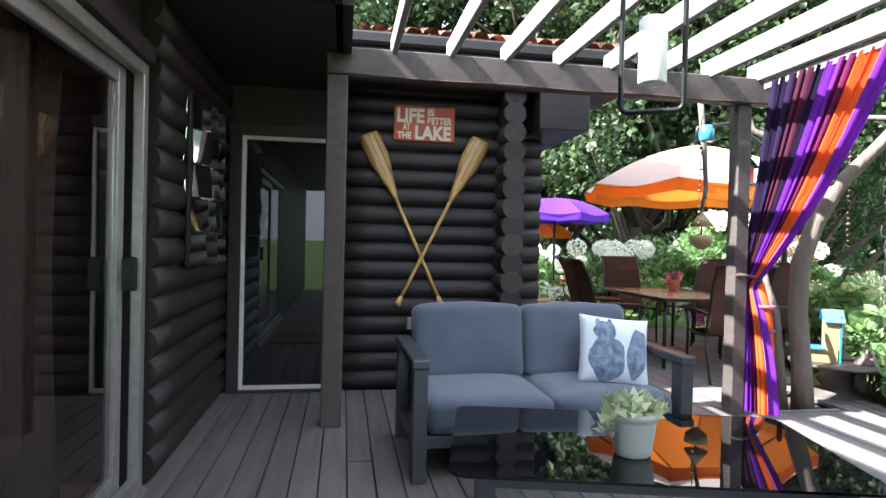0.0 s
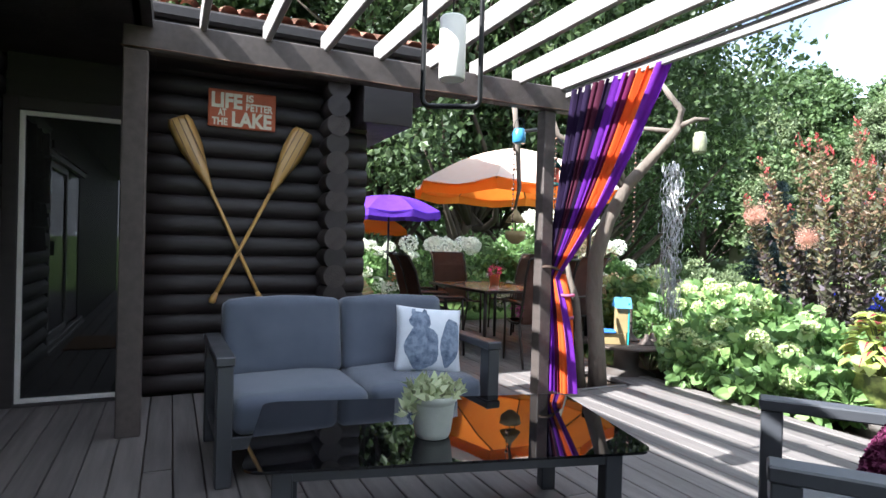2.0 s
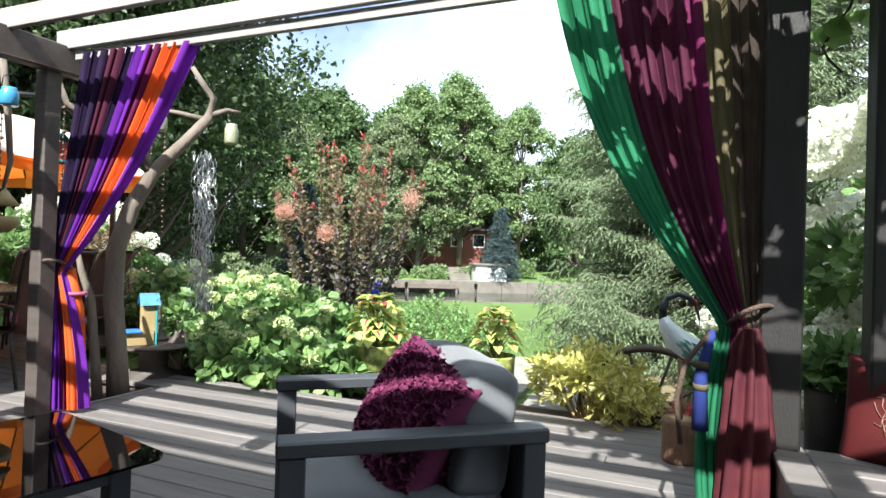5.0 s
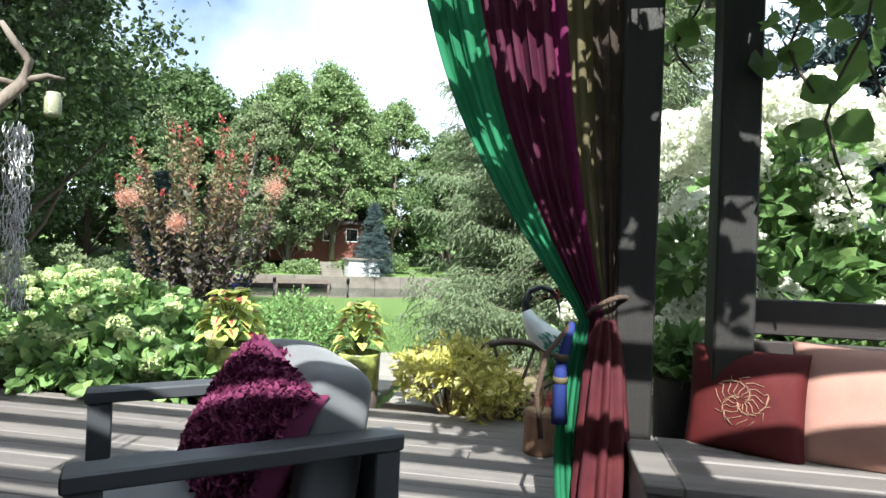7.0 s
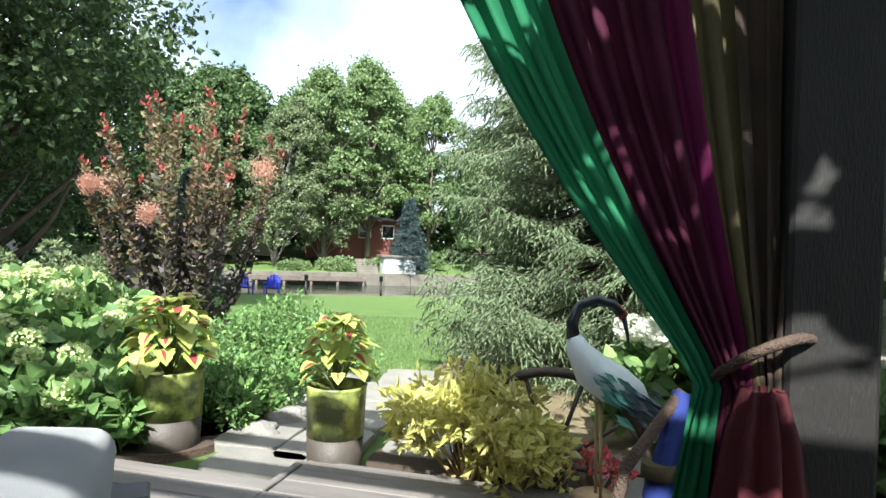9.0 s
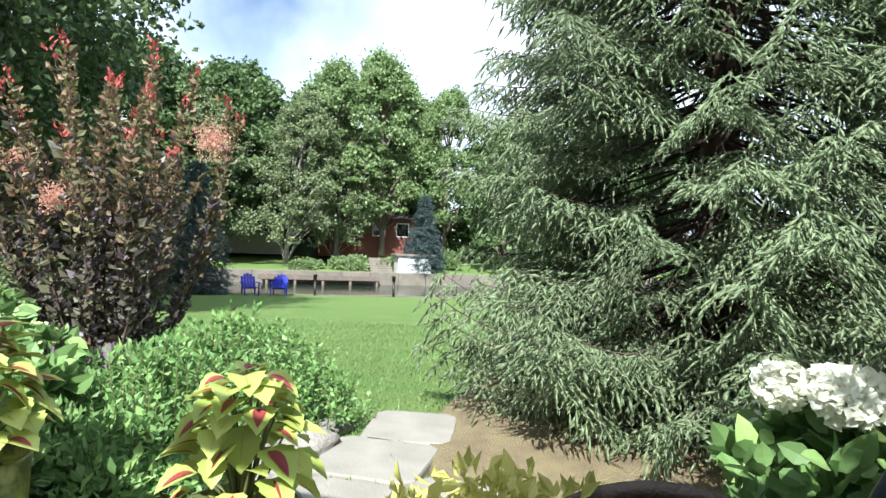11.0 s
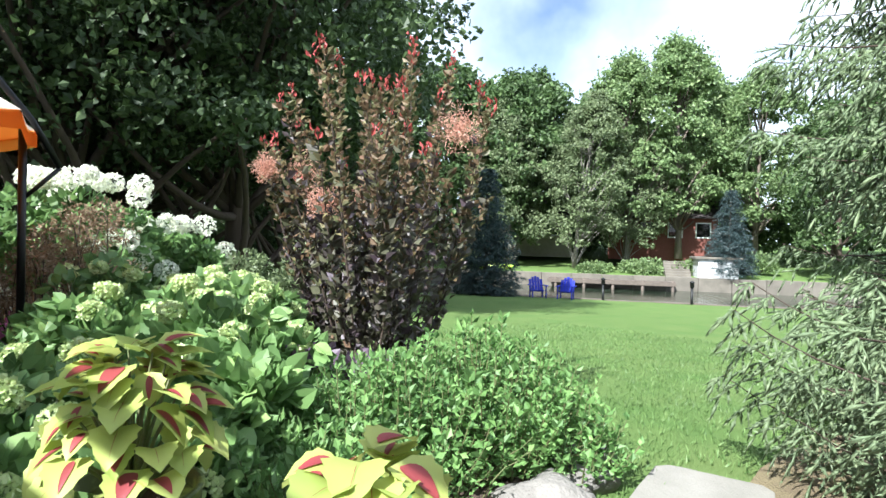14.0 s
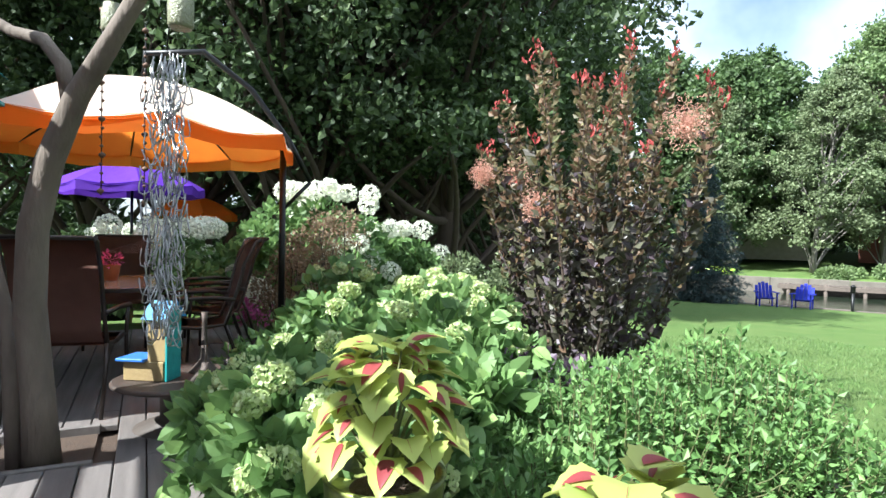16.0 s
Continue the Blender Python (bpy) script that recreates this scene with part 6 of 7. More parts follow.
# ---- bench by the dark posts ----
bench = thing("terrace_bench", "built-in dark timber bench with a slatted back", "bench", m=HM)
for k in range(4):
    part("seat_board", bx(2.42 + 0.135 * k, -2.6, 0.40, 2.545 + 0.135 * k, -0.54, 0.435, 0.005), DECKWOOD, bench)
part("end_board", bx(2.42, -0.54, 0.40, 2.98, -0.42, 0.433, 0.005), DECKWOOD, bench)
part("front_panel", bx(2.43, -2.6, 0.0, 2.46, -0.43, 0.40, 0.004), DECKWOOD, bench)
part("end_panel", bx(2.46, -0.46, 0.0, 2.9, -0.43, 0.40, 0.004), DECKWOOD, bench)
for z in (0.52, 0.69, 0.86):
    part("back_slat", bx(3.03, -2.6, z, 3.06, -0.88, z + 0.145, 0.005), DARKWOOD, bench)
BC = HM @ Matrix.Translation((2.90, -0.86, 0.61)) @ Euler((radians(14), 0, radians(62))).to_matrix().to_4x4()
wc = throw_pillow("wine_cushion", "wine red cushion with an embroidered branching motif on the bench", 0.42, 0.15, WINE, BC)
bm = bmesh.new()
rw = random.Random(6)
for k in range(18):
    a = 2 * math.pi * k / 18
    pts = []
    for i in range(7):
        r = 0.012 + 0.085 * i / 6
        aa = a + 0.35 * math.sin(i * 1.3 + k)
        x, z = r * math.cos(aa), r * math.sin(aa)
        pts.append((x, -on_pillow(x, z, 0.42, 0.15) + 0.0, z))
    tube(pts, 0.0016, 5, bm)
    tube([(p[0], -p[1], p[2]) for p in pts], 0.0016, 5, bm)
part("embroidery", bm, GOLDTHREAD, wc, "pale gold embroidery")
throw_pillow("pink_cushion", "dusty pink cushion leaning on the bench back", 0.46, 0.16, PINK, HM @ Matrix.Translation((2.82, -1.24, 0.63)) @ Euler((radians(12), 0, radians(75))).to_matrix().to_4x4())

# grape vine on the pergola above the bench, with unseen rows added for shade
rng = rng_of(400)
vine = thing("grape_vine", "grape vine with broad green leaves trailing over the pergola", "vine")
bm = bmesh.new()
P, D = [], []
for k in range(6):
    a0, b0 = rng.uniform(1.9, 3.1), rng.uniform(-1.1, -0.75)
    pts = [H(a0 + 0.25 * i * rng.uniform(-0.4, 0.6), b0 + 0.22 * i * (0.6 if k < 5 else -0.2) * rng.uniform(0.3, 1), 2.62 + 0.05 * rng.normal()) for i in range(8)]
    tube(pts, 0.008, 5, bm, cap=False)
    for p in pts:
        for _ in range(5):
            P.append(([p.x + rng.normal() * 0.2, p.y + rng.normal() * 0.2, p.z + 0.05 + abs(rng.normal()) * 0.08]))
            D.append([rng.normal(), rng.normal(), -0.2])
for a0, b0, z1 in ((2.75, -0.98, 1.75), (2.60, -1.05, 1.35), (2.85, -1.3, 1.7), (3.14, -0.66, 1.95)):
    pts = [H(a0 + 0.05 * math.sin(i * 1.4), b0 + 0.05 * math.cos(i), 2.5 - (2.5 - z1) * i / 8) for i in range(9)]
    tube(pts, 0.006, 5, bm, cap=False)
    for p in pts[:7]:
        for _ in range(4):
            P.append([p.x + rng.normal() * 0.06, p.y + rng.normal() * 0.06, p.z])
            D.append([rng.normal(), rng.normal(), -0.5])
# extra rows out of view, added to throw dappled shade on posts and bench
for k in range(8):
    a0 = 1.15 + 0.14 * k
    pts = [H(a0 + 0.06 * math.sin(i * 1.3 + k), 0.12 - 0.14 * i, 2.63 + 0.02 * math.sin(i * 2 + k)) for i in range(9)]
    tube(pts, 0.007, 5, bm, cap=False)
    for p in pts:
        for _ in range(5):
            P.append([p.x + rng.normal() * 0.10, p.y + rng.normal() * 0.12, p.z + 0.03 + abs(rng.normal()) * 0.06])
            D.append([rng.normal(), rng.normal(), -0.2])
part("cane", bm, DARKBARK, vine)
tagged(share("foliage", leaf_mesh("foliage", P, D, 0.11, L_VINE, width=0.5, fold=0.12, rng=rng, lobes=1), vine), "broad grape leaves", kind="stuff")

# ---- the tree in the terrace, with its hangings ----
tr = thing("terrace_tree", "crooked bare grey tree growing through the deck", "tree")
part("trunk", tube([(2.97, 4.42, -0.06), (2.95, 4.42, 0.3), (2.91, 4.43, 0.75), (2.92, 4.43, 1.12), (3.0, 4.38, 1.45), (3.13, 4.30, 1.75), (3.30, 4.17, 2.0), (3.44, 4.07, 2.22), (3.47, 4.05, 2.38), (3.40, 4.11, 2.5), (3.34, 4.16, 2.62)], [0.085, 0.072, 0.07, 0.068, 0.062, 0.055, 0.045, 0.04, 0.03, 0.025, 0.018], 14), BARK, tr)
part("limb", tube([(3.10, 4.31, 1.72), (3.06, 4.34, 1.9), (2.96, 4.42, 2.03), (2.80, 4.52, 2.08), (2.62, 4.62, 2.2), (2.55, 4.7, 2.5)], [0.04, 0.036, 0.032, 0.028, 0.022, 0.014], 10), BARK, tr)
part("limb", tube([(3.42, 4.08, 2.2), (3.30, 4.28, 2.25), (3.22, 4.45, 2.28)], [0.025, 0.02, 0.012], 8), BARK, tr)
part("limb", tube([(3.45, 4.06, 2.24), (3.56, 4.0, 2.30), (3.66, 3.95, 2.30)], [0.026, 0.02, 0.012], 8), BARK, tr)
part("stem", tube([(2.84, 4.47, -0.05), (2.81, 4.49, 0.4), (2.79, 4.51, 0.72), (2.73, 4.55, 0.95), (2.70, 4.6, 1.2)], [0.04, 0.034, 0.03, 0.024, 0.014], 10), BARK, tr, "thin second stem")
part("limb", tube([(2.30, 4.9, 2.6), (2.38, 4.95, 2.1), (2.42, 4.98, 1.75), (2.38, 4.98, 1.55)], [0.025, 0.024, 0.02, 0.012], 8), BARK, tr)

chime = thing("pull_tab_chime", "long silver hanging garland of looped metal tabs", "garland", m=Matrix.Translation((3.52, 4.20, 0)))
part("hook", tube([(0, 0, 2.2), (0.01, 0, 2.1), (0, 0, 1.98)], 0.004, 6), BLACKMETAL, chime)
rg = random.Random(9)
tabm = bpy.data.meshes.new("tab")
bmt = tube([(0, 0, 0), (0, 0, -0.075), (0.018, 0, -0.095), (0.04, 0, -0.09), (0.048, 0, -0.06), (0.048, 0, -0.01)], 0.0036, 5)
bmt.to_mesh(tabm)
bmt.free()
tabm.materials.append(SILVER)
for k in range(210):
    z = 1.98 - 1.32 * (k / 210) + rg.uniform(-0.02, 0.02)
    r = 0.012 + 0.05 * rg.random() * min(1, 0.4 + k / 60)
    a = rg.uniform(0, 6.283)
    share("tab", tabm, chime, Matrix.Translation((r * math.cos(a), r * math.sin(a), z)) @ Euler((rg.uniform(-0.3, 0.3), rg.uniform(-0.3, 0.3), a)).to_matrix().to_4x4())


def jar(x, y, z, r, h, material, label):
    t = thing("hanging_jar", label, "jar", m=Matrix.Translation((x, y, z)))
    part("glass", lathe([(r * 0.85, 0), (r, h * 0.1), (r, h * 0.75), (r * 0.8, h * 0.88), (r * 0.8, h)], 20), material, t)
    part("wire_handle", tube([(-r * 0.8, 0, h), (-r * 0.7, 0, h + 0.07), (0, 0, h + 0.10), (r * 0.7, 0, h + 0.07), (r * 0.8, 0, h)], 0.004, 6), BLACKMETAL, t)


jar(3.60, 3.98, 2.02, 0.055, 0.17, JARGLASS, "frosted green glass jar hung from a limb")
jar(3.25, 4.42, 2.10, 0.05, 0.14, JARGLASS, "small glass jar hung from a limb")
jar(2.30, 4.75, 2.12, 0.06, 0.13, BLUEJAR, "blue glass jar hung below the beam")


def bead_string(x, y, z0, z1):
    t = thing("bead_string", "hanging string of small rusty metal beads", "beads", m=Matrix.Translation((x, y, 0)), group="bead strings")
    part("cord", tube([(0, 0, z0), (0, 0, z1)], 0.003, 5), BLACKMETAL, t)
    z, i = z0 - 0.03, 0
    while z > z1:
        r = 0.009 if i % 4 else 0.016
        part("bead", lathe([(0.002, -r), (r, -r * 0.3), (r, r * 0.3), (0.002, r)], 8, at=(0.004 * math.sin(i * 2.1), 0, z)), RUST, t)
        z -= 0.045
        i += 1


bead_string(2.27, 4.78, 2.1, 1.35)
bead_string(3.20, 4.46, 2.25, 1.3)
bead_string(2.62, 4.65, 2.2, 1.4)
bead_string(3.38, 4.55, 2.2, 1.25)

fd = thing("small_birdhouse", "small red birdhouse with a teal roof hung beside the post", "birdhouse", m=Matrix.Translation((2.62, 4.72, 1.78)))
part("box", bx(-0.05, -0.05, 0, 0.05, 0.05, 0.14, 0.004), REDPAINT, fd)
bm = bmesh.new()
for sx in (-1, 1):
    q = [bm.verts.new(p) for p in ((0, -0.07, 0.205), (0, 0.07, 0.205), (sx * 0.085, 0.07, 0.12), (sx * 0.085, -0.07, 0.12))]
    bm.faces.new(q if sx > 0 else q[::-1])
bmesh.ops.solidify(bm, geom=bm.faces[:], thickness=0.012)
part("roof", bm, TEAL, fd)
part("floor", bx(-0.07, -0.07, -0.02, 0.07, 0.07, 0.0, 0.003), TEAL, fd)
nest = thing("hanging_basket", "round woven nest basket hanging from a limb", "basket", m=Matrix.Translation((2.39, 4.98, 1.22)))
part("bowl", lathe([(0.03, 0), (0.09, 0.05), (0.10, 0.12), (0.085, 0.12), (0.06, 0.06)], 20), OLDWOOD, nest)
part("lid", lathe([(0.10, 0.20), (0.05, 0.27), (0.012, 0.32), (0.01, 0.36)], 16), OLDWOOD, nest)
part("cord", tube([(0, 0, 0.1), (0, 0, 0.42)], 0.006, 6), BLACKMETAL, nest)

# birdhouse table at the bed's edge
st = thing("side_table", "round dark metal plant table beside the deck", "table", m=Matrix.Translation((3.55, 4.85, 0)))
part("tabletop", lathe([(0.36, 0.255), (0.375, 0.262), (0.375, 0.275), (0.36, 0.282)], 36), IRON, st)
part("stand", lathe([(0.28, -0.02), (0.26, 0.0), (0.12, 0.05), (0.12, 0.2), (0.2, 0.255)], 24), POTDARK, st)
bh = thing("birdhouse", "two-storey blue painted birdhouse with old wood sides", "birdhouse", m=Matrix.Translation((3.40, 4.83, 0.283)) @ Matrix.Rotation(radians(-25), 4, "Z"))
part("base_box", bx(-0.14, -0.07, 0, 0.10, 0.07, 0.11, 0.004), OLDWOOD, bh)
part("tower", bx(0.0, -0.065, 0.11, 0.11, 0.065, 0.36, 0.004), OLDWOOD, bh)
part("front", bx(0.108, -0.07, 0.0, 0.124, 0.07, 0.40, 0.004), TEAL, bh)
bm = bmesh.new()
q = [bm.verts.new(p) for p in ((-0.02, -0.10, 0.35), (0.14, -0.10, 0.35), (0.14, 0.0, 0.45), (-0.02, 0.0, 0.45), (0.14, 0.10, 0.35), (-0.02, 0.10, 0.35))]
bm.faces.new(q[:4])
bm.faces.new((q[3], q[2], q[4], q[5]))
bmesh.ops.solidify(bm, geom=bm.faces[:], thickness=0.014)
part("roof", bm, SKYPAINT, bh)
part("porch_roof", bx(-0.17, -0.10, 0.11, 0.0, 0.10, 0.128, 0.004), BLUEPAINT, bh)
for x, y in ((3.68, 4.72), (3.80, 4.80)):
    fl = thing("metal_funnel", "small upturned tin funnel with a wire loop", "funnel", m=Matrix.Translation((x, y, 0.283)))
    part("cone", lathe([(0.08, 0), (0.075, 0.01), (0.025, 0.07), (0.02, 0.10)], 20), IRON, fl)
    part("wire", tube([(0, 0, 0.1), (0, 0, 0.2)], 0.003, 5), IRON, fl)
lp = thing("oil_lamp_base", "dark metal lamp stand on the plant table", "lamp", m=Matrix.Translation((3.66, 4.95, 0.283)))
part("stand", lathe([(0.09, 0), (0.07, 0.02), (0.02, 0.08), (0.014, 0.3), (0.02, 0.36)], 20), IRON, lp)

# ---- crane statue on a stump, wagon wheel ----
stp = thing("log_stump", "short upright log section with bark on the deck", "stump", m=Matrix.Translation((3.93, 0.46, 0)))
bm = bmesh.new()
bm = lathe([(0.098, 0), (0.10, 0.02), (0.097, 0.12), (0.1, 0.22), (0.096, 0.245)], 22)
part("bark", bm, LOGBARK, stp)
part("cut_face", lathe([(0.092, 0.246), (0.001, 0.249)], 22), WOODCUT, stp)
cr = thing("crane_statue", "painted metal crane with red crown standing on a stump", "statue", m=Matrix.Translation((3.93, 0.46, 0.248)) @ Matrix.Rotation(radians(112), 4, "Z"))
for y in (-0.03, 0.035):
    part("leg", tube([(0.0, y, 0), (0.005, y, 0.17), (0.01, y * 0.7, 0.34)], [0.006, 0.0055, 0.009], 7), OLDWOOD, cr)
part("body", tube([(-0.17, 0, 0.33), (-0.12, 0, 0.37), (-0.04, 0, 0.41), (0.04, 0, 0.46), (0.09, 0, 0.53), (0.11, 0, 0.58)], [0.02, 0.055, 0.075, 0.07, 0.045, 0.028], 16), CRANEWHITE, cr)
part("neck", tube([(0.11, 0, 0.57), (0.115, 0, 0.63), (0.09, 0, 0.69), (0.03, 0, 0.715), (-0.03, 0, 0.70), (-0.06, 0, 0.665)], [0.028, 0.022, 0.018, 0.017, 0.018, 0.020], 12), CRANEBLACK, cr)
part("crown", tube([(-0.045, 0, 0.69), (-0.072, 0, 0.655)], [0.016, 0.019], 10), REDPAINT, cr)
part("beak", tube([(-0.07, 0, 0.655), (-0.085, 0, 0.60), (-0.095, 0, 0.54)], [0.011, 0.007, 0.002], 8), CRANEBLACK, cr)
rng = rng_of(500)
for nm, mtl, x0, x1, n in (("wing_covert", CRANETEAL, -0.05, 0.06, 60), ("wing_feather", CRANESLATE, -0.16, -0.02, 70)):
    P, D = [], []
    for _ in range(n):
        x = rng.uniform(x0, x1)
        sg = -1 if rng.random() < 0.5 else 1
        P.append((x, sg * (0.068 + 0.006 * rng.random()) * math.cos((x + 0.02) * 6), 0.415 + 0.5 * x + rng.normal() * 0.03))
        D.append((-1, sg * 0.12, -0.75))
    tagged(share(nm, leaf_mesh(nm, P, D, 0.085, mtl, width=0.34, fold=0.05, rng=rng), cr), kind="stuff")
wh = thing("wagon_wheel", "old iron wagon wheel half sunk in the bed", "wheel", m=Matrix.Translation((4.82, 0.80, 0.0)) @ Matrix.Rotation(radians(12), 4, "Z"))
part("rim", tube([(0, 0.50 * math.cos(a), 0.50 * math.sin(a)) for a in [k * math.pi / 28 for k in range(56)]], 0.026, 8, closed=True), IRON, wh)
part("hub", tube([(-0.06, 0, 0), (0.06, 0, 0)], 0.06, 14), IRON, wh)
for k in range(10):
    a = 2 * math.pi * k / 10
    part("spoke", tube([(0, 0.05 * math.cos(a), 0.05 * math.sin(a)), (0, 0.49 * math.cos(a), 0.49 * math.sin(a))], 0.012, 7), IRON, wh)

# ---- dining terrace ----


def parasol(name, label, x, y, zr, za, r, ribs, top, under, pole_xy=None, vent=None):
    t = thing(name, label, "umbrella", m=Matrix.Translation((x, y, 0)))
    rim = [Vector((r * math.cos(2 * math.pi * (k + 0.3) / ribs), r * math.sin(2 * math.pi * (k + 0.3) / ribs), zr)) for k in range(ribs)]
    for k in range(ribs):
        bm = bmesh.new()
        a, b = rim[k], rim[(k + 1) % ribs]
        n = 8
        rows = []
        for i in range(n + 1):
            f = i / n
            p, q = Vector((0, 0, za)).lerp(a, f), Vector((0, 0, za)).lerp(b, f)
            rows.append([bm.verts.new(p.lerp(q, j / 4) + Vector((0, 0, -0.05 * r * f * math.sin(math.pi * j / 4) + 0.08 * math.sin(math.pi * f)))) for j in range(5)])
        for i in range(n):
            for j in range(4):
                vs = (rows[i][j], rows[i + 1][j], rows[i + 1][j + 1], rows[i][j + 1])
                bm.faces.new(vs).smooth = True
        bmesh.ops.remove_doubles(bm, verts=bm.verts, dist=1e-5)
        # separate underside layer, so that the top alone can carry painted sun glare
        lin = bm.copy()
        bmesh.ops.translate(lin, vec=(0, 0, -0.02), verts=lin.verts)
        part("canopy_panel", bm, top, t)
        part("canopy_underside", lin, under, t)
        bm = bmesh.new()
        lo = [bm.verts.new(v) for v in (a, b, b + Vector((0, 0, -0.13)), a + Vector((0, 0, -0.13)))]
        md = (a + b) / 2 * 0.985
        m1, m2 = bm.verts.new((md.x, md.y, zr - 0.05 * r)), bm.verts.new((md.x, md.y, zr - 0.05 * r - 0.11))
        bm.faces.new((lo[0], m1, m2, lo[3]))
        bm.faces.new((m1, lo[1], lo[2], m2))
        part("valance", bm, under, t)
        part("rib", tube([(0, 0, za - 0.03), ((a.x) * 0.5, a.y * 0.5, (za + zr) / 2 + 0.04), (a.x, a.y, zr - 0.015)], 0.009, 6), BLACKMETAL, t)
    if pole_xy is None:
        part("pole", tube([(0, 0, 0), (0, 0, za + 0.08)], 0.02, 10), BLACKMETAL, t)
        part("base", lathe([(0.22, 0), (0.22, 0.03), (0.05, 0.06), (0.03, 0.2)], 20), IRON, t)
        part("crank", tube([(0.02, 0, 1.0), (0.12, 0, 1.05), (0.12, 0, 1.15)], 0.008, 6), BLACKMETAL, t)
    else:
        px, py = pole_xy[0] - x, pole_xy[1] - y
        part("pole", tube([(px, py, 0), (px, py, 1.9)], 0.03, 12), BLACKMETAL, t)
        part("arm", tube([(px * 1.22, py * 1.22, 1.62), (px * 1.05, py * 1.05, 1.98), (px * 0.75, py * 0.75, 2.42), (px * 0.4, py * 0.4, za + 0.28), (0, 0, za + 0.2), (0, 0, za)], 0.026, 10), BLACKMETAL, t)
        part("strut", tube([(px, py, 1.35), (px * 1.22, py * 1.22, 1.62)], 0.018, 8), BLACKMETAL, t)
        part("base", bx(px - 0.35, py - 0.35, 0, px + 0.35, py + 0.35, 0.05, 0.01), IRON, t)
    return t


parasol("cantilever_umbrella", "large orange cantilever umbrella over the dining table", 3.08, 6.62, 1.92, 2.42, 1.28, 8, UMB_SUNLIT, UMB_ORANGE, pole_xy=(4.22, 6.72))
parasol("garden_umbrella", "purple garden umbrella on the terrace", 2.35, 10.7, 1.80, 2.10, 1.0, 8, UMB_PURPLE, UMB_PURPLE)
parasol("garden_umbrella", "orange garden umbrella farther off", 2.9, 15.2, 1.55, 1.95, 0.9, 8, UMB_ORANGE, UMB_ORANGE)

dt = thing("dining_table", "glass-topped patio dining table with bronze legs", "table", m=Matrix.Translation((2.75, 6.45, 0)) @ Matrix.Rotation(radians(8), 4, "Z"))
part("tabletop", bx(-0.48, -0.72, 0.705, 0.48, 0.72, 0.715, 0.003), TABLEGLASS, dt, "frosted glass top")
for q in ((-0.5, -0.74, 0.69, -0.46, 0.74, 0.72), (0.46, -0.74, 0.69, 0.5, 0.74, 0.72), (-0.46, -0.74, 0.69, 0.46, -0.70, 0.72), (-0.46, 0.70, 0.69, 0.46, 0.74, 0.72)):
    part("edge_rail", bx(*q, 0.004), BRONZE, dt)
for sx in (-0.42, 0.42):
    for sy in (-0.62, 0.62):
        part("leg", tube([(sx, sy, 0), (sx * 1.02, sy * 1.02, 0.69)], 0.02, 8), BRONZE, dt)
vs_ = thing("table_pot", "small terracotta pot with pink flowers on the dining table", "plant pot", m=Matrix.Translation((2.85, 6.6, 0.716)))
part("pot", lathe([(0.05, 0), (0.07, 0.12), (0.075, 0.13), (0.06, 0.13)], 18), TERRACOTTA, vs_)
P, D = ball_points(rng_of(7), 80, 0.07, 0.5)
tagged(share("flowers", leaf_mesh("flowers", P + np.array([0, 0, 0.17]), D, 0.04, L_PINKPETAL, width=0.7), vs_), kind="stuff")


def patio_chair(m, sling, high=True):
    """A high-backed sling chair with tubular arms; it looks to -y."""
    t = thing("patio_chair", "high-backed sling patio chair with dark bronze frame", "chair", m=m, group="patio chairs round the dining table")
    for nm, pts in (("backrest", ((0.20, 0.44), (0.24, 0.52), (0.27, 0.70), (0.32, 0.90), (0.39, 1.05), (0.43, 1.08))), ("seat", ((-0.24, 0.43), (-0.20, 0.44), (0.0, 0.41), (0.16, 0.415), (0.20, 0.44)))):
        bm = bmesh.new()
        rows = [[bm.verts.new((x, y, z)) for x in (-0.235, 0.235)] for y, z in pts]
        for r0, r1 in zip(rows, rows[1:]):
            bm.faces.new((r0[0], r0[1], r1[1], r1[0])).smooth = True
        bmesh.ops.solidify(bm, geom=bm.faces[:], thickness=0.012)
        part(nm, bm, sling, t)
    for s in (-1, 1):
        x = 0.25 * s
        part("side_rail", tube([(x, -0.25, 0.43), (x, 0.0, 0.41), (x, 0.18, 0.43), (x, 0.27, 0.70), (x, 0.32, 0.90), (x, 0.40, 1.06), (x, 0.44, 1.08)], 0.014, 8), BRONZE, t)
        part("front_leg", tube([(x * 1.05, -0.24, 0.0), (x * 1.05, -0.22, 0.45), (x * 1.12, -0.20, 0.62)], 0.013, 8), BRONZE, t)
        part("back_leg", tube([(x * 1.05, 0.34, 0.0), (x * 1.05, 0.24, 0.3), (x, 0.19, 0.43)], 0.013, 8), BRONZE, t)
        part("armrest", tube([(x * 1.12, -0.24, 0.60), (x * 1.14, -0.20, 0.63), (x * 1.14, 0.1, 0.64), (x, 0.25, 0.62)], 0.017, 8), BRONZE, t)
    part("top_rail", tube([(-0.25, 0.44, 1.08), (0.25, 0.44, 1.08)], 0.014, 8), BRONZE, t)
    return t


c0 = patio_chair(pose(2.85, 5.42, 0, 0, 0, 176), SLING)
for x, y, r, sl in ((1.98, 6.15, 92, 0), (2.02, 6.85, 88, 0), (3.55, 6.1, -84, 1), (3.62, 6.95, -80, 1), (2.72, 7.65, 4, 1), (3.62, 7.75, -70, 1)):
    if sl:
        patio_chair(pose(x, y, 0, 0, 0, r), TAUPE)
    else:
        copy_thing(c0, pose(x, y, 0, 0, 0, r))

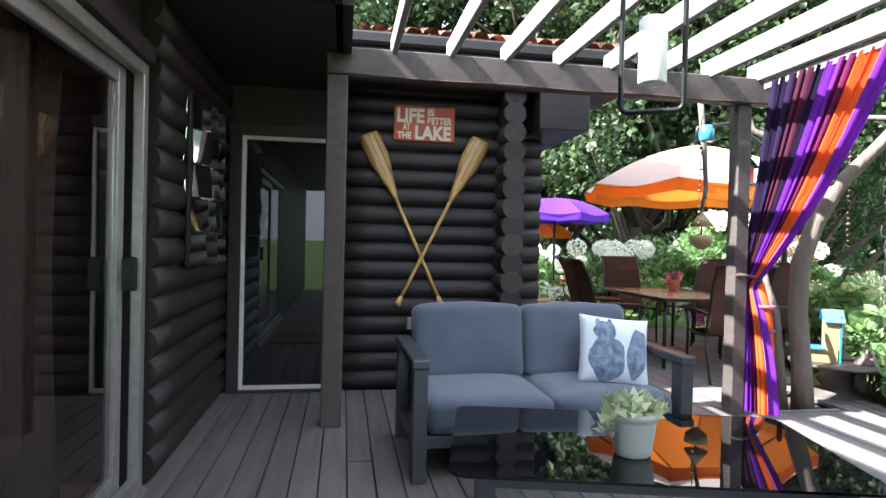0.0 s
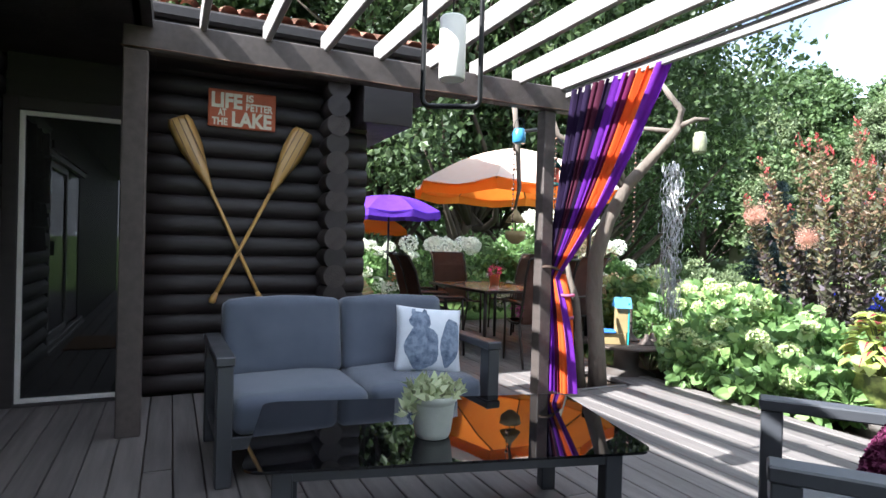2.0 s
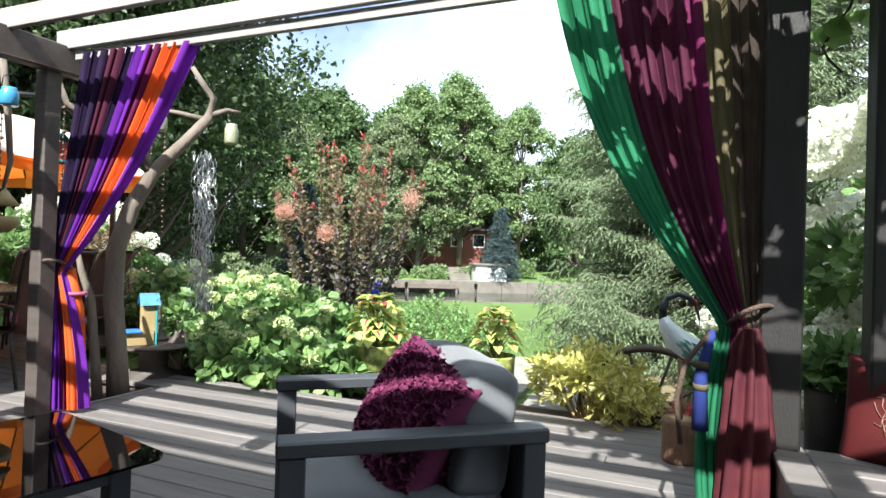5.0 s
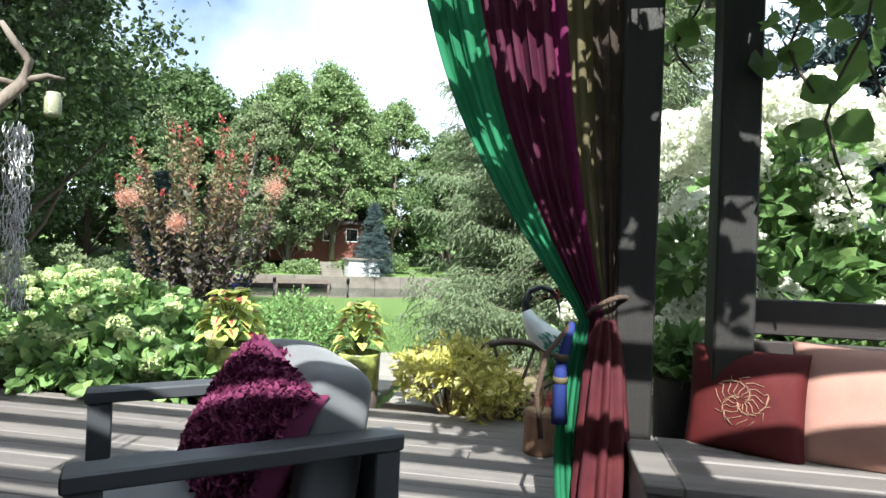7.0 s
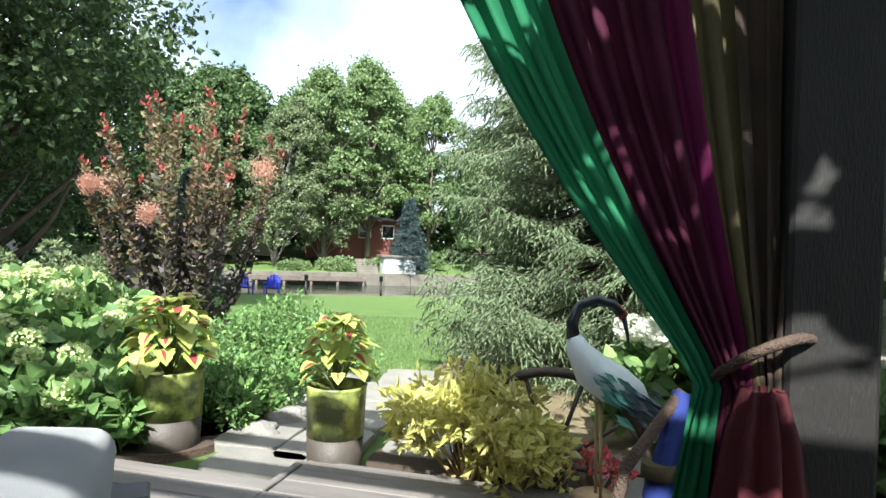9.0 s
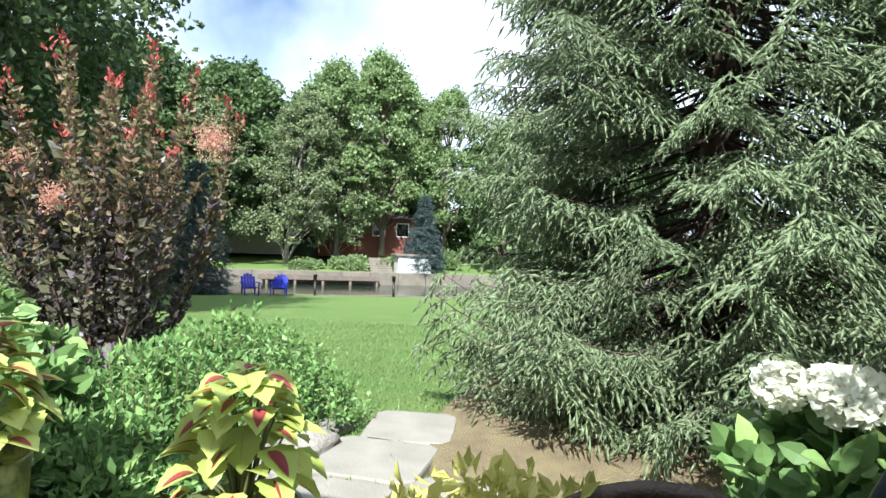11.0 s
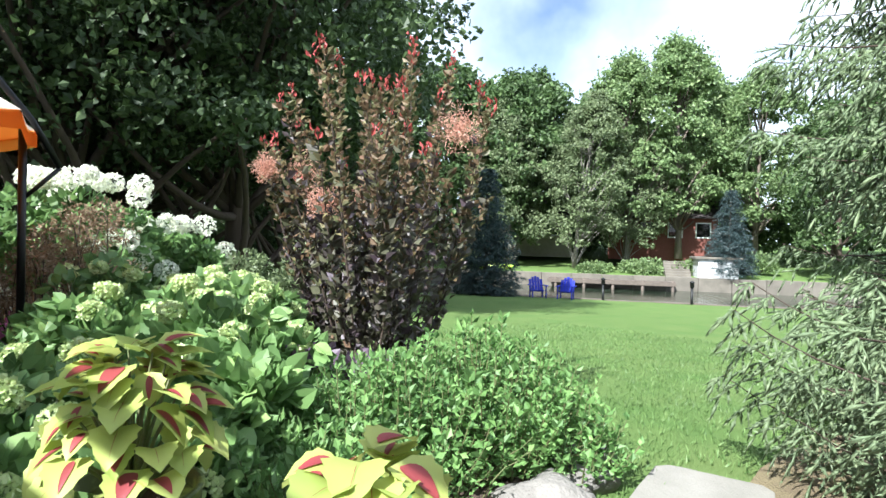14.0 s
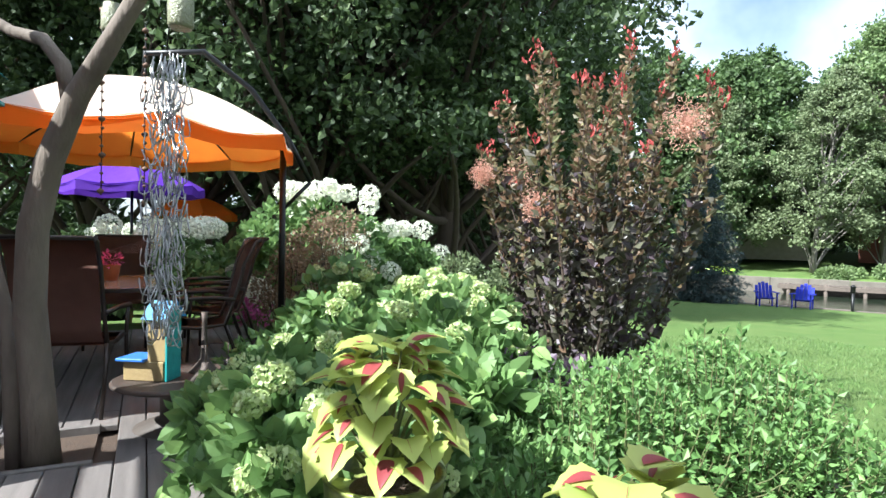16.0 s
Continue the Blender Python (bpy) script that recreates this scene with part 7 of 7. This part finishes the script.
lg = thing("wooden_lounger", "slatted wooden deck lounger on the terrace", "lounger", m=pose(1.95, 9.2, 0, 0, 0, 60))
for k in range(9):
    part("slat", bx(-0.28, -0.6 + 0.085 * k, 0.34, 0.28, -0.53 + 0.085 * k, 0.36, 0.003), OLDWOOD, lg)
for k in range(8):
    part("back_slat", bx(-0.28, -0.012, 0.07 * k, 0.28, 0.012, 0.055 + 0.07 * k, 0.003), OLDWOOD, lg, m=Matrix.Translation((0, 0.22, 0.36)) @ Matrix.Rotation(radians(-40), 4, "X"))
for x in (-0.3, 0.3):
    part("side_rail", bx(x - 0.02, -0.65, 0.28, x + 0.02, 0.6, 0.34, 0.004), OLDWOOD, lg)
    for y in (-0.55, 0.5):
        part("leg", bx(x - 0.02, y - 0.025, 0, x + 0.02, y + 0.025, 0.28, 0.003), OLDWOOD, lg)

# ---- the water's edge ----


def adirondack(x, y, r):
    t = thing("adirondack_chair", "cobalt blue adirondack chair facing the canal", "chair", m=pose(x, y, ground_z(x, y), 0, 0, r), group="chairs by the canal")
    for k in range(5):
        xx = -0.25 + 0.125 * k
        part("back_slat", bx(xx - 0.055, -0.012, 0.0, xx + 0.055, 0.012, 0.72 - 0.05 * abs(k - 2) ** 1.6, 0.004), ADIRONDACK, t, m=Matrix.Translation((0, 0.26, 0.28)) @ Matrix.Rotation(radians(-24), 4, "X"))
    for k in range(5):
        part("seat_slat", bx(-0.27, -0.35 + 0.12 * k, 0.36 - 0.022 * k, 0.27, -0.25 + 0.12 * k, 0.38 - 0.022 * k, 0.003), ADIRONDACK, t)
    for s in (-1, 1):
        part("armrest", bx(0.33 * s - 0.06, -0.42, 0.55, 0.33 * s + 0.06, 0.35, 0.575, 0.005), ADIRONDACK, t)
        part("front_leg", bx(0.30 * s - 0.02, -0.40, 0.0, 0.30 * s + 0.02, -0.30, 0.55, 0.004), ADIRONDACK, t)
        part("back_leg", bx(0.28 * s - 0.02, 0.2, 0.0, 0.28 * s + 0.02, 0.32, 0.36, 0.004), ADIRONDACK, t)


adirondack(23.3, 18.6, -35)
adirondack(23.9, 17.5, -60)


def wall_line(name, label, s, t0, t1, z0, z1, w, material, count):
    t = thing(name, label, "seawall", kind="structure")
    L = (t1 - t0) / count
    for k in range(count):
        part("block", bx(-w / 2, t0 + L * k + 0.01, z0, w / 2, t0 + L * (k + 1) - 0.01, z1 - 0.02 * (k % 2), 0.02), material, t, m=SHORE @ Matrix.Translation((s, 0, 0)))


wall_line("seawall_far", "weathered concrete seawall on the far bank", FAR - 0.35, -30, 40, -2.6, -0.85, 0.5, CONCRETE, 35)
wall_line("seawall_near", "low timber edging along the near bank", NEAR + 0.15, -30, 40, -2.6, -1.33, 0.3, DOCKWOOD, 35)
for nm, s0, s1, t0, t1, z, lab in (("dock", FAR - 2.0, FAR - 0.6, -6.5, 1.5, -1.15, "long low timber dock along the far bank"), ("dock", NEAR + 0.3, NEAR + 1.6, -1.5, 6.5, -1.45, "dark timber dock at the near bank")):
    t = thing(nm, lab, "dock", m=SHORE)
    n = 40
    for k in range(n):
        y0 = t0 + (t1 - t0) * k / n
        part("plank", bx(s0, y0 + 0.01, z - 0.05, s1, y0 + (t1 - t0) / n - 0.01, z, 0.004), DOCKWOOD, t)
    part("fascia", bx(s0 - 0.03, t0, z - 0.25, s0, t1, z - 0.02, 0.005), DOCKWOOD, t)
    for k in range(5):
        y0 = t0 + (t1 - t0) * (k + 0.1) / 4.4
        part("pile", tube([(s0 + 0.1, y0, -2.6), (s0 + 0.1, y0, z + 0.1)], 0.1, 8), DOCKWOOD, t)
for s, tt in ((NEAR - 0.1, -1.9), (NEAR - 0.1, -5.6), (NEAR + 0.5, 4.5)):
    p = shore(s, tt)
    lt = thing("bollard_lamp", "black post lamp beside the canal", "lamp", m=Matrix.Translation((p.x, p.y, -1.5)), group="post lamps by the canal")
    part("post", tube([(0, 0, -0.3), (0, 0, 0.85)], 0.055, 8), BLACKMETAL, lt)
    part("cap", lathe([(0.07, 0.85), (0.09, 0.9), (0.08, 1.05), (0.12, 1.07), (0.02, 1.16)], 12), BLACKMETAL, lt)
kp = shore(FAR + 1.2, 5.6, -0.80)
kb = thing("kayak", "yellow and green kayak lying on the far bank", "kayak", m=Matrix.Translation(kp) @ SHORE)
part("hull", tube([(0, -1.5 + 0.25 * i, 0.12 + 0.10 * (abs(i - 6) / 6) ** 2) for i in range(13)], [0.03, 0.13, 0.2, 0.25, 0.27, 0.28, 0.28, 0.28, 0.27, 0.25, 0.2, 0.13, 0.03], 12), KAYAK, kb)
bp = shore(FAR - 2.6, 13.5, -1.75)
bt = thing("pontoon_boat", "white moored boat beside the far bank", "boat", m=Matrix.Translation(bp) @ SHORE)
part("hull", tube([(0, -2.6 + 0.65 * i, 0.25) for i in range(9)], [0.1, 0.42, 0.55, 0.6, 0.6, 0.6, 0.6, 0.58, 0.5], 12), HULL, bt)
part("cabin_side", bx(-0.6, -1.2, 0.6, 0.6, 1.8, 1.05, 0.05), HULL, bt)
part("canopy", bx(-0.8, -0.8, 1.9, 0.8, 1.5, 1.96, 0.02), HULL, bt)
for x in (-0.7, 0.7):
    for y in (-0.7, 1.4):
        part("canopy_post", tube([(x * 0.8, y, 0.9), (x, y, 1.92)], 0.02, 6), ALU, bt)
sp = shore(FAR + 0.6, -9.2, -0.9)
sh = thing("boathouse", "small white boathouse by the far bank", "shed", m=Matrix.Translation(sp) @ SHORE)
part("wall", bx(-1.0, -1.2, -0.6, 1.2, 1.2, 1.25, 0.01), HULL, sh)
part("roof", bx(-1.2, -1.4, 1.25, 1.4, 1.4, 1.4, 0.02), CONCRETE, sh)
for k in range(7):
    q = shore(FAR + 0.1 + 0.32 * k, -6.9)
    tagged(part("bank_step", bx(-0.16, -0.8, -0.5, 0.18, 0.8, 0.0, 0.01), CONCRETE, m=Matrix.Translation((q.x, q.y, -0.85 + 0.16 * k)) @ SHORE), "pale stone step up the far bank", "step", "steps up the far bank")


def far_house(x, y, z, w, d, h, r, wallm, label):
    t = thing("lake_house", label, "house", m=pose(x, y, z, 0, 0, r))
    part("wall", bx(-w / 2, -d / 2, -1, w / 2, d / 2, h, 0.02), wallm, t)
    bm = bmesh.new()
    q = [bm.verts.new(p) for p in ((-w / 2 - 0.5, -d / 2 - 0.6, h - 0.1), (w / 2 + 0.5, -d / 2 - 0.6, h - 0.1), (w / 2 + 0.5, 0, h + 1.7), (-w / 2 - 0.5, 0, h + 1.7), (w / 2 + 0.5, d / 2 + 0.6, h - 0.1), (-w / 2 - 0.5, d / 2 + 0.6, h - 0.1))]
    bm.faces.new(q[:4])
    bm.faces.new((q[3], q[2], q[4], q[5]))
    bmesh.ops.solidify(bm, geom=bm.faces[:], thickness=0.18)
    part("roof", bm, ROOFDARK, t)
    for k in range(4):
        xx = -w / 2 + w * (k + 0.5) / 4
        wd = part("window", bx(xx - 0.55, -d / 2 - 0.05, 0.8, xx + 0.55, -d / 2 + 0.02, 2.0, 0.01), HULL, t)
        part("pane", bx(xx - 0.46, -d / 2 - 0.06, 0.89, xx + 0.46, -d / 2 - 0.045, 1.91, 0.0), DARKPANE, wd)


far_house(42.5, 38.2, 1.0, 9, 6, 2.6, -50, SIDING, "tan lake house among the trees")
far_house(48.5, 27.8, 1.0, 8, 6, 2.4, -60, BRICKRED, "red lake house among the trees")
far_house(27.5, 46.0, 0.8, 9, 6, 2.6, -25, HULL, "white lake house among the trees")
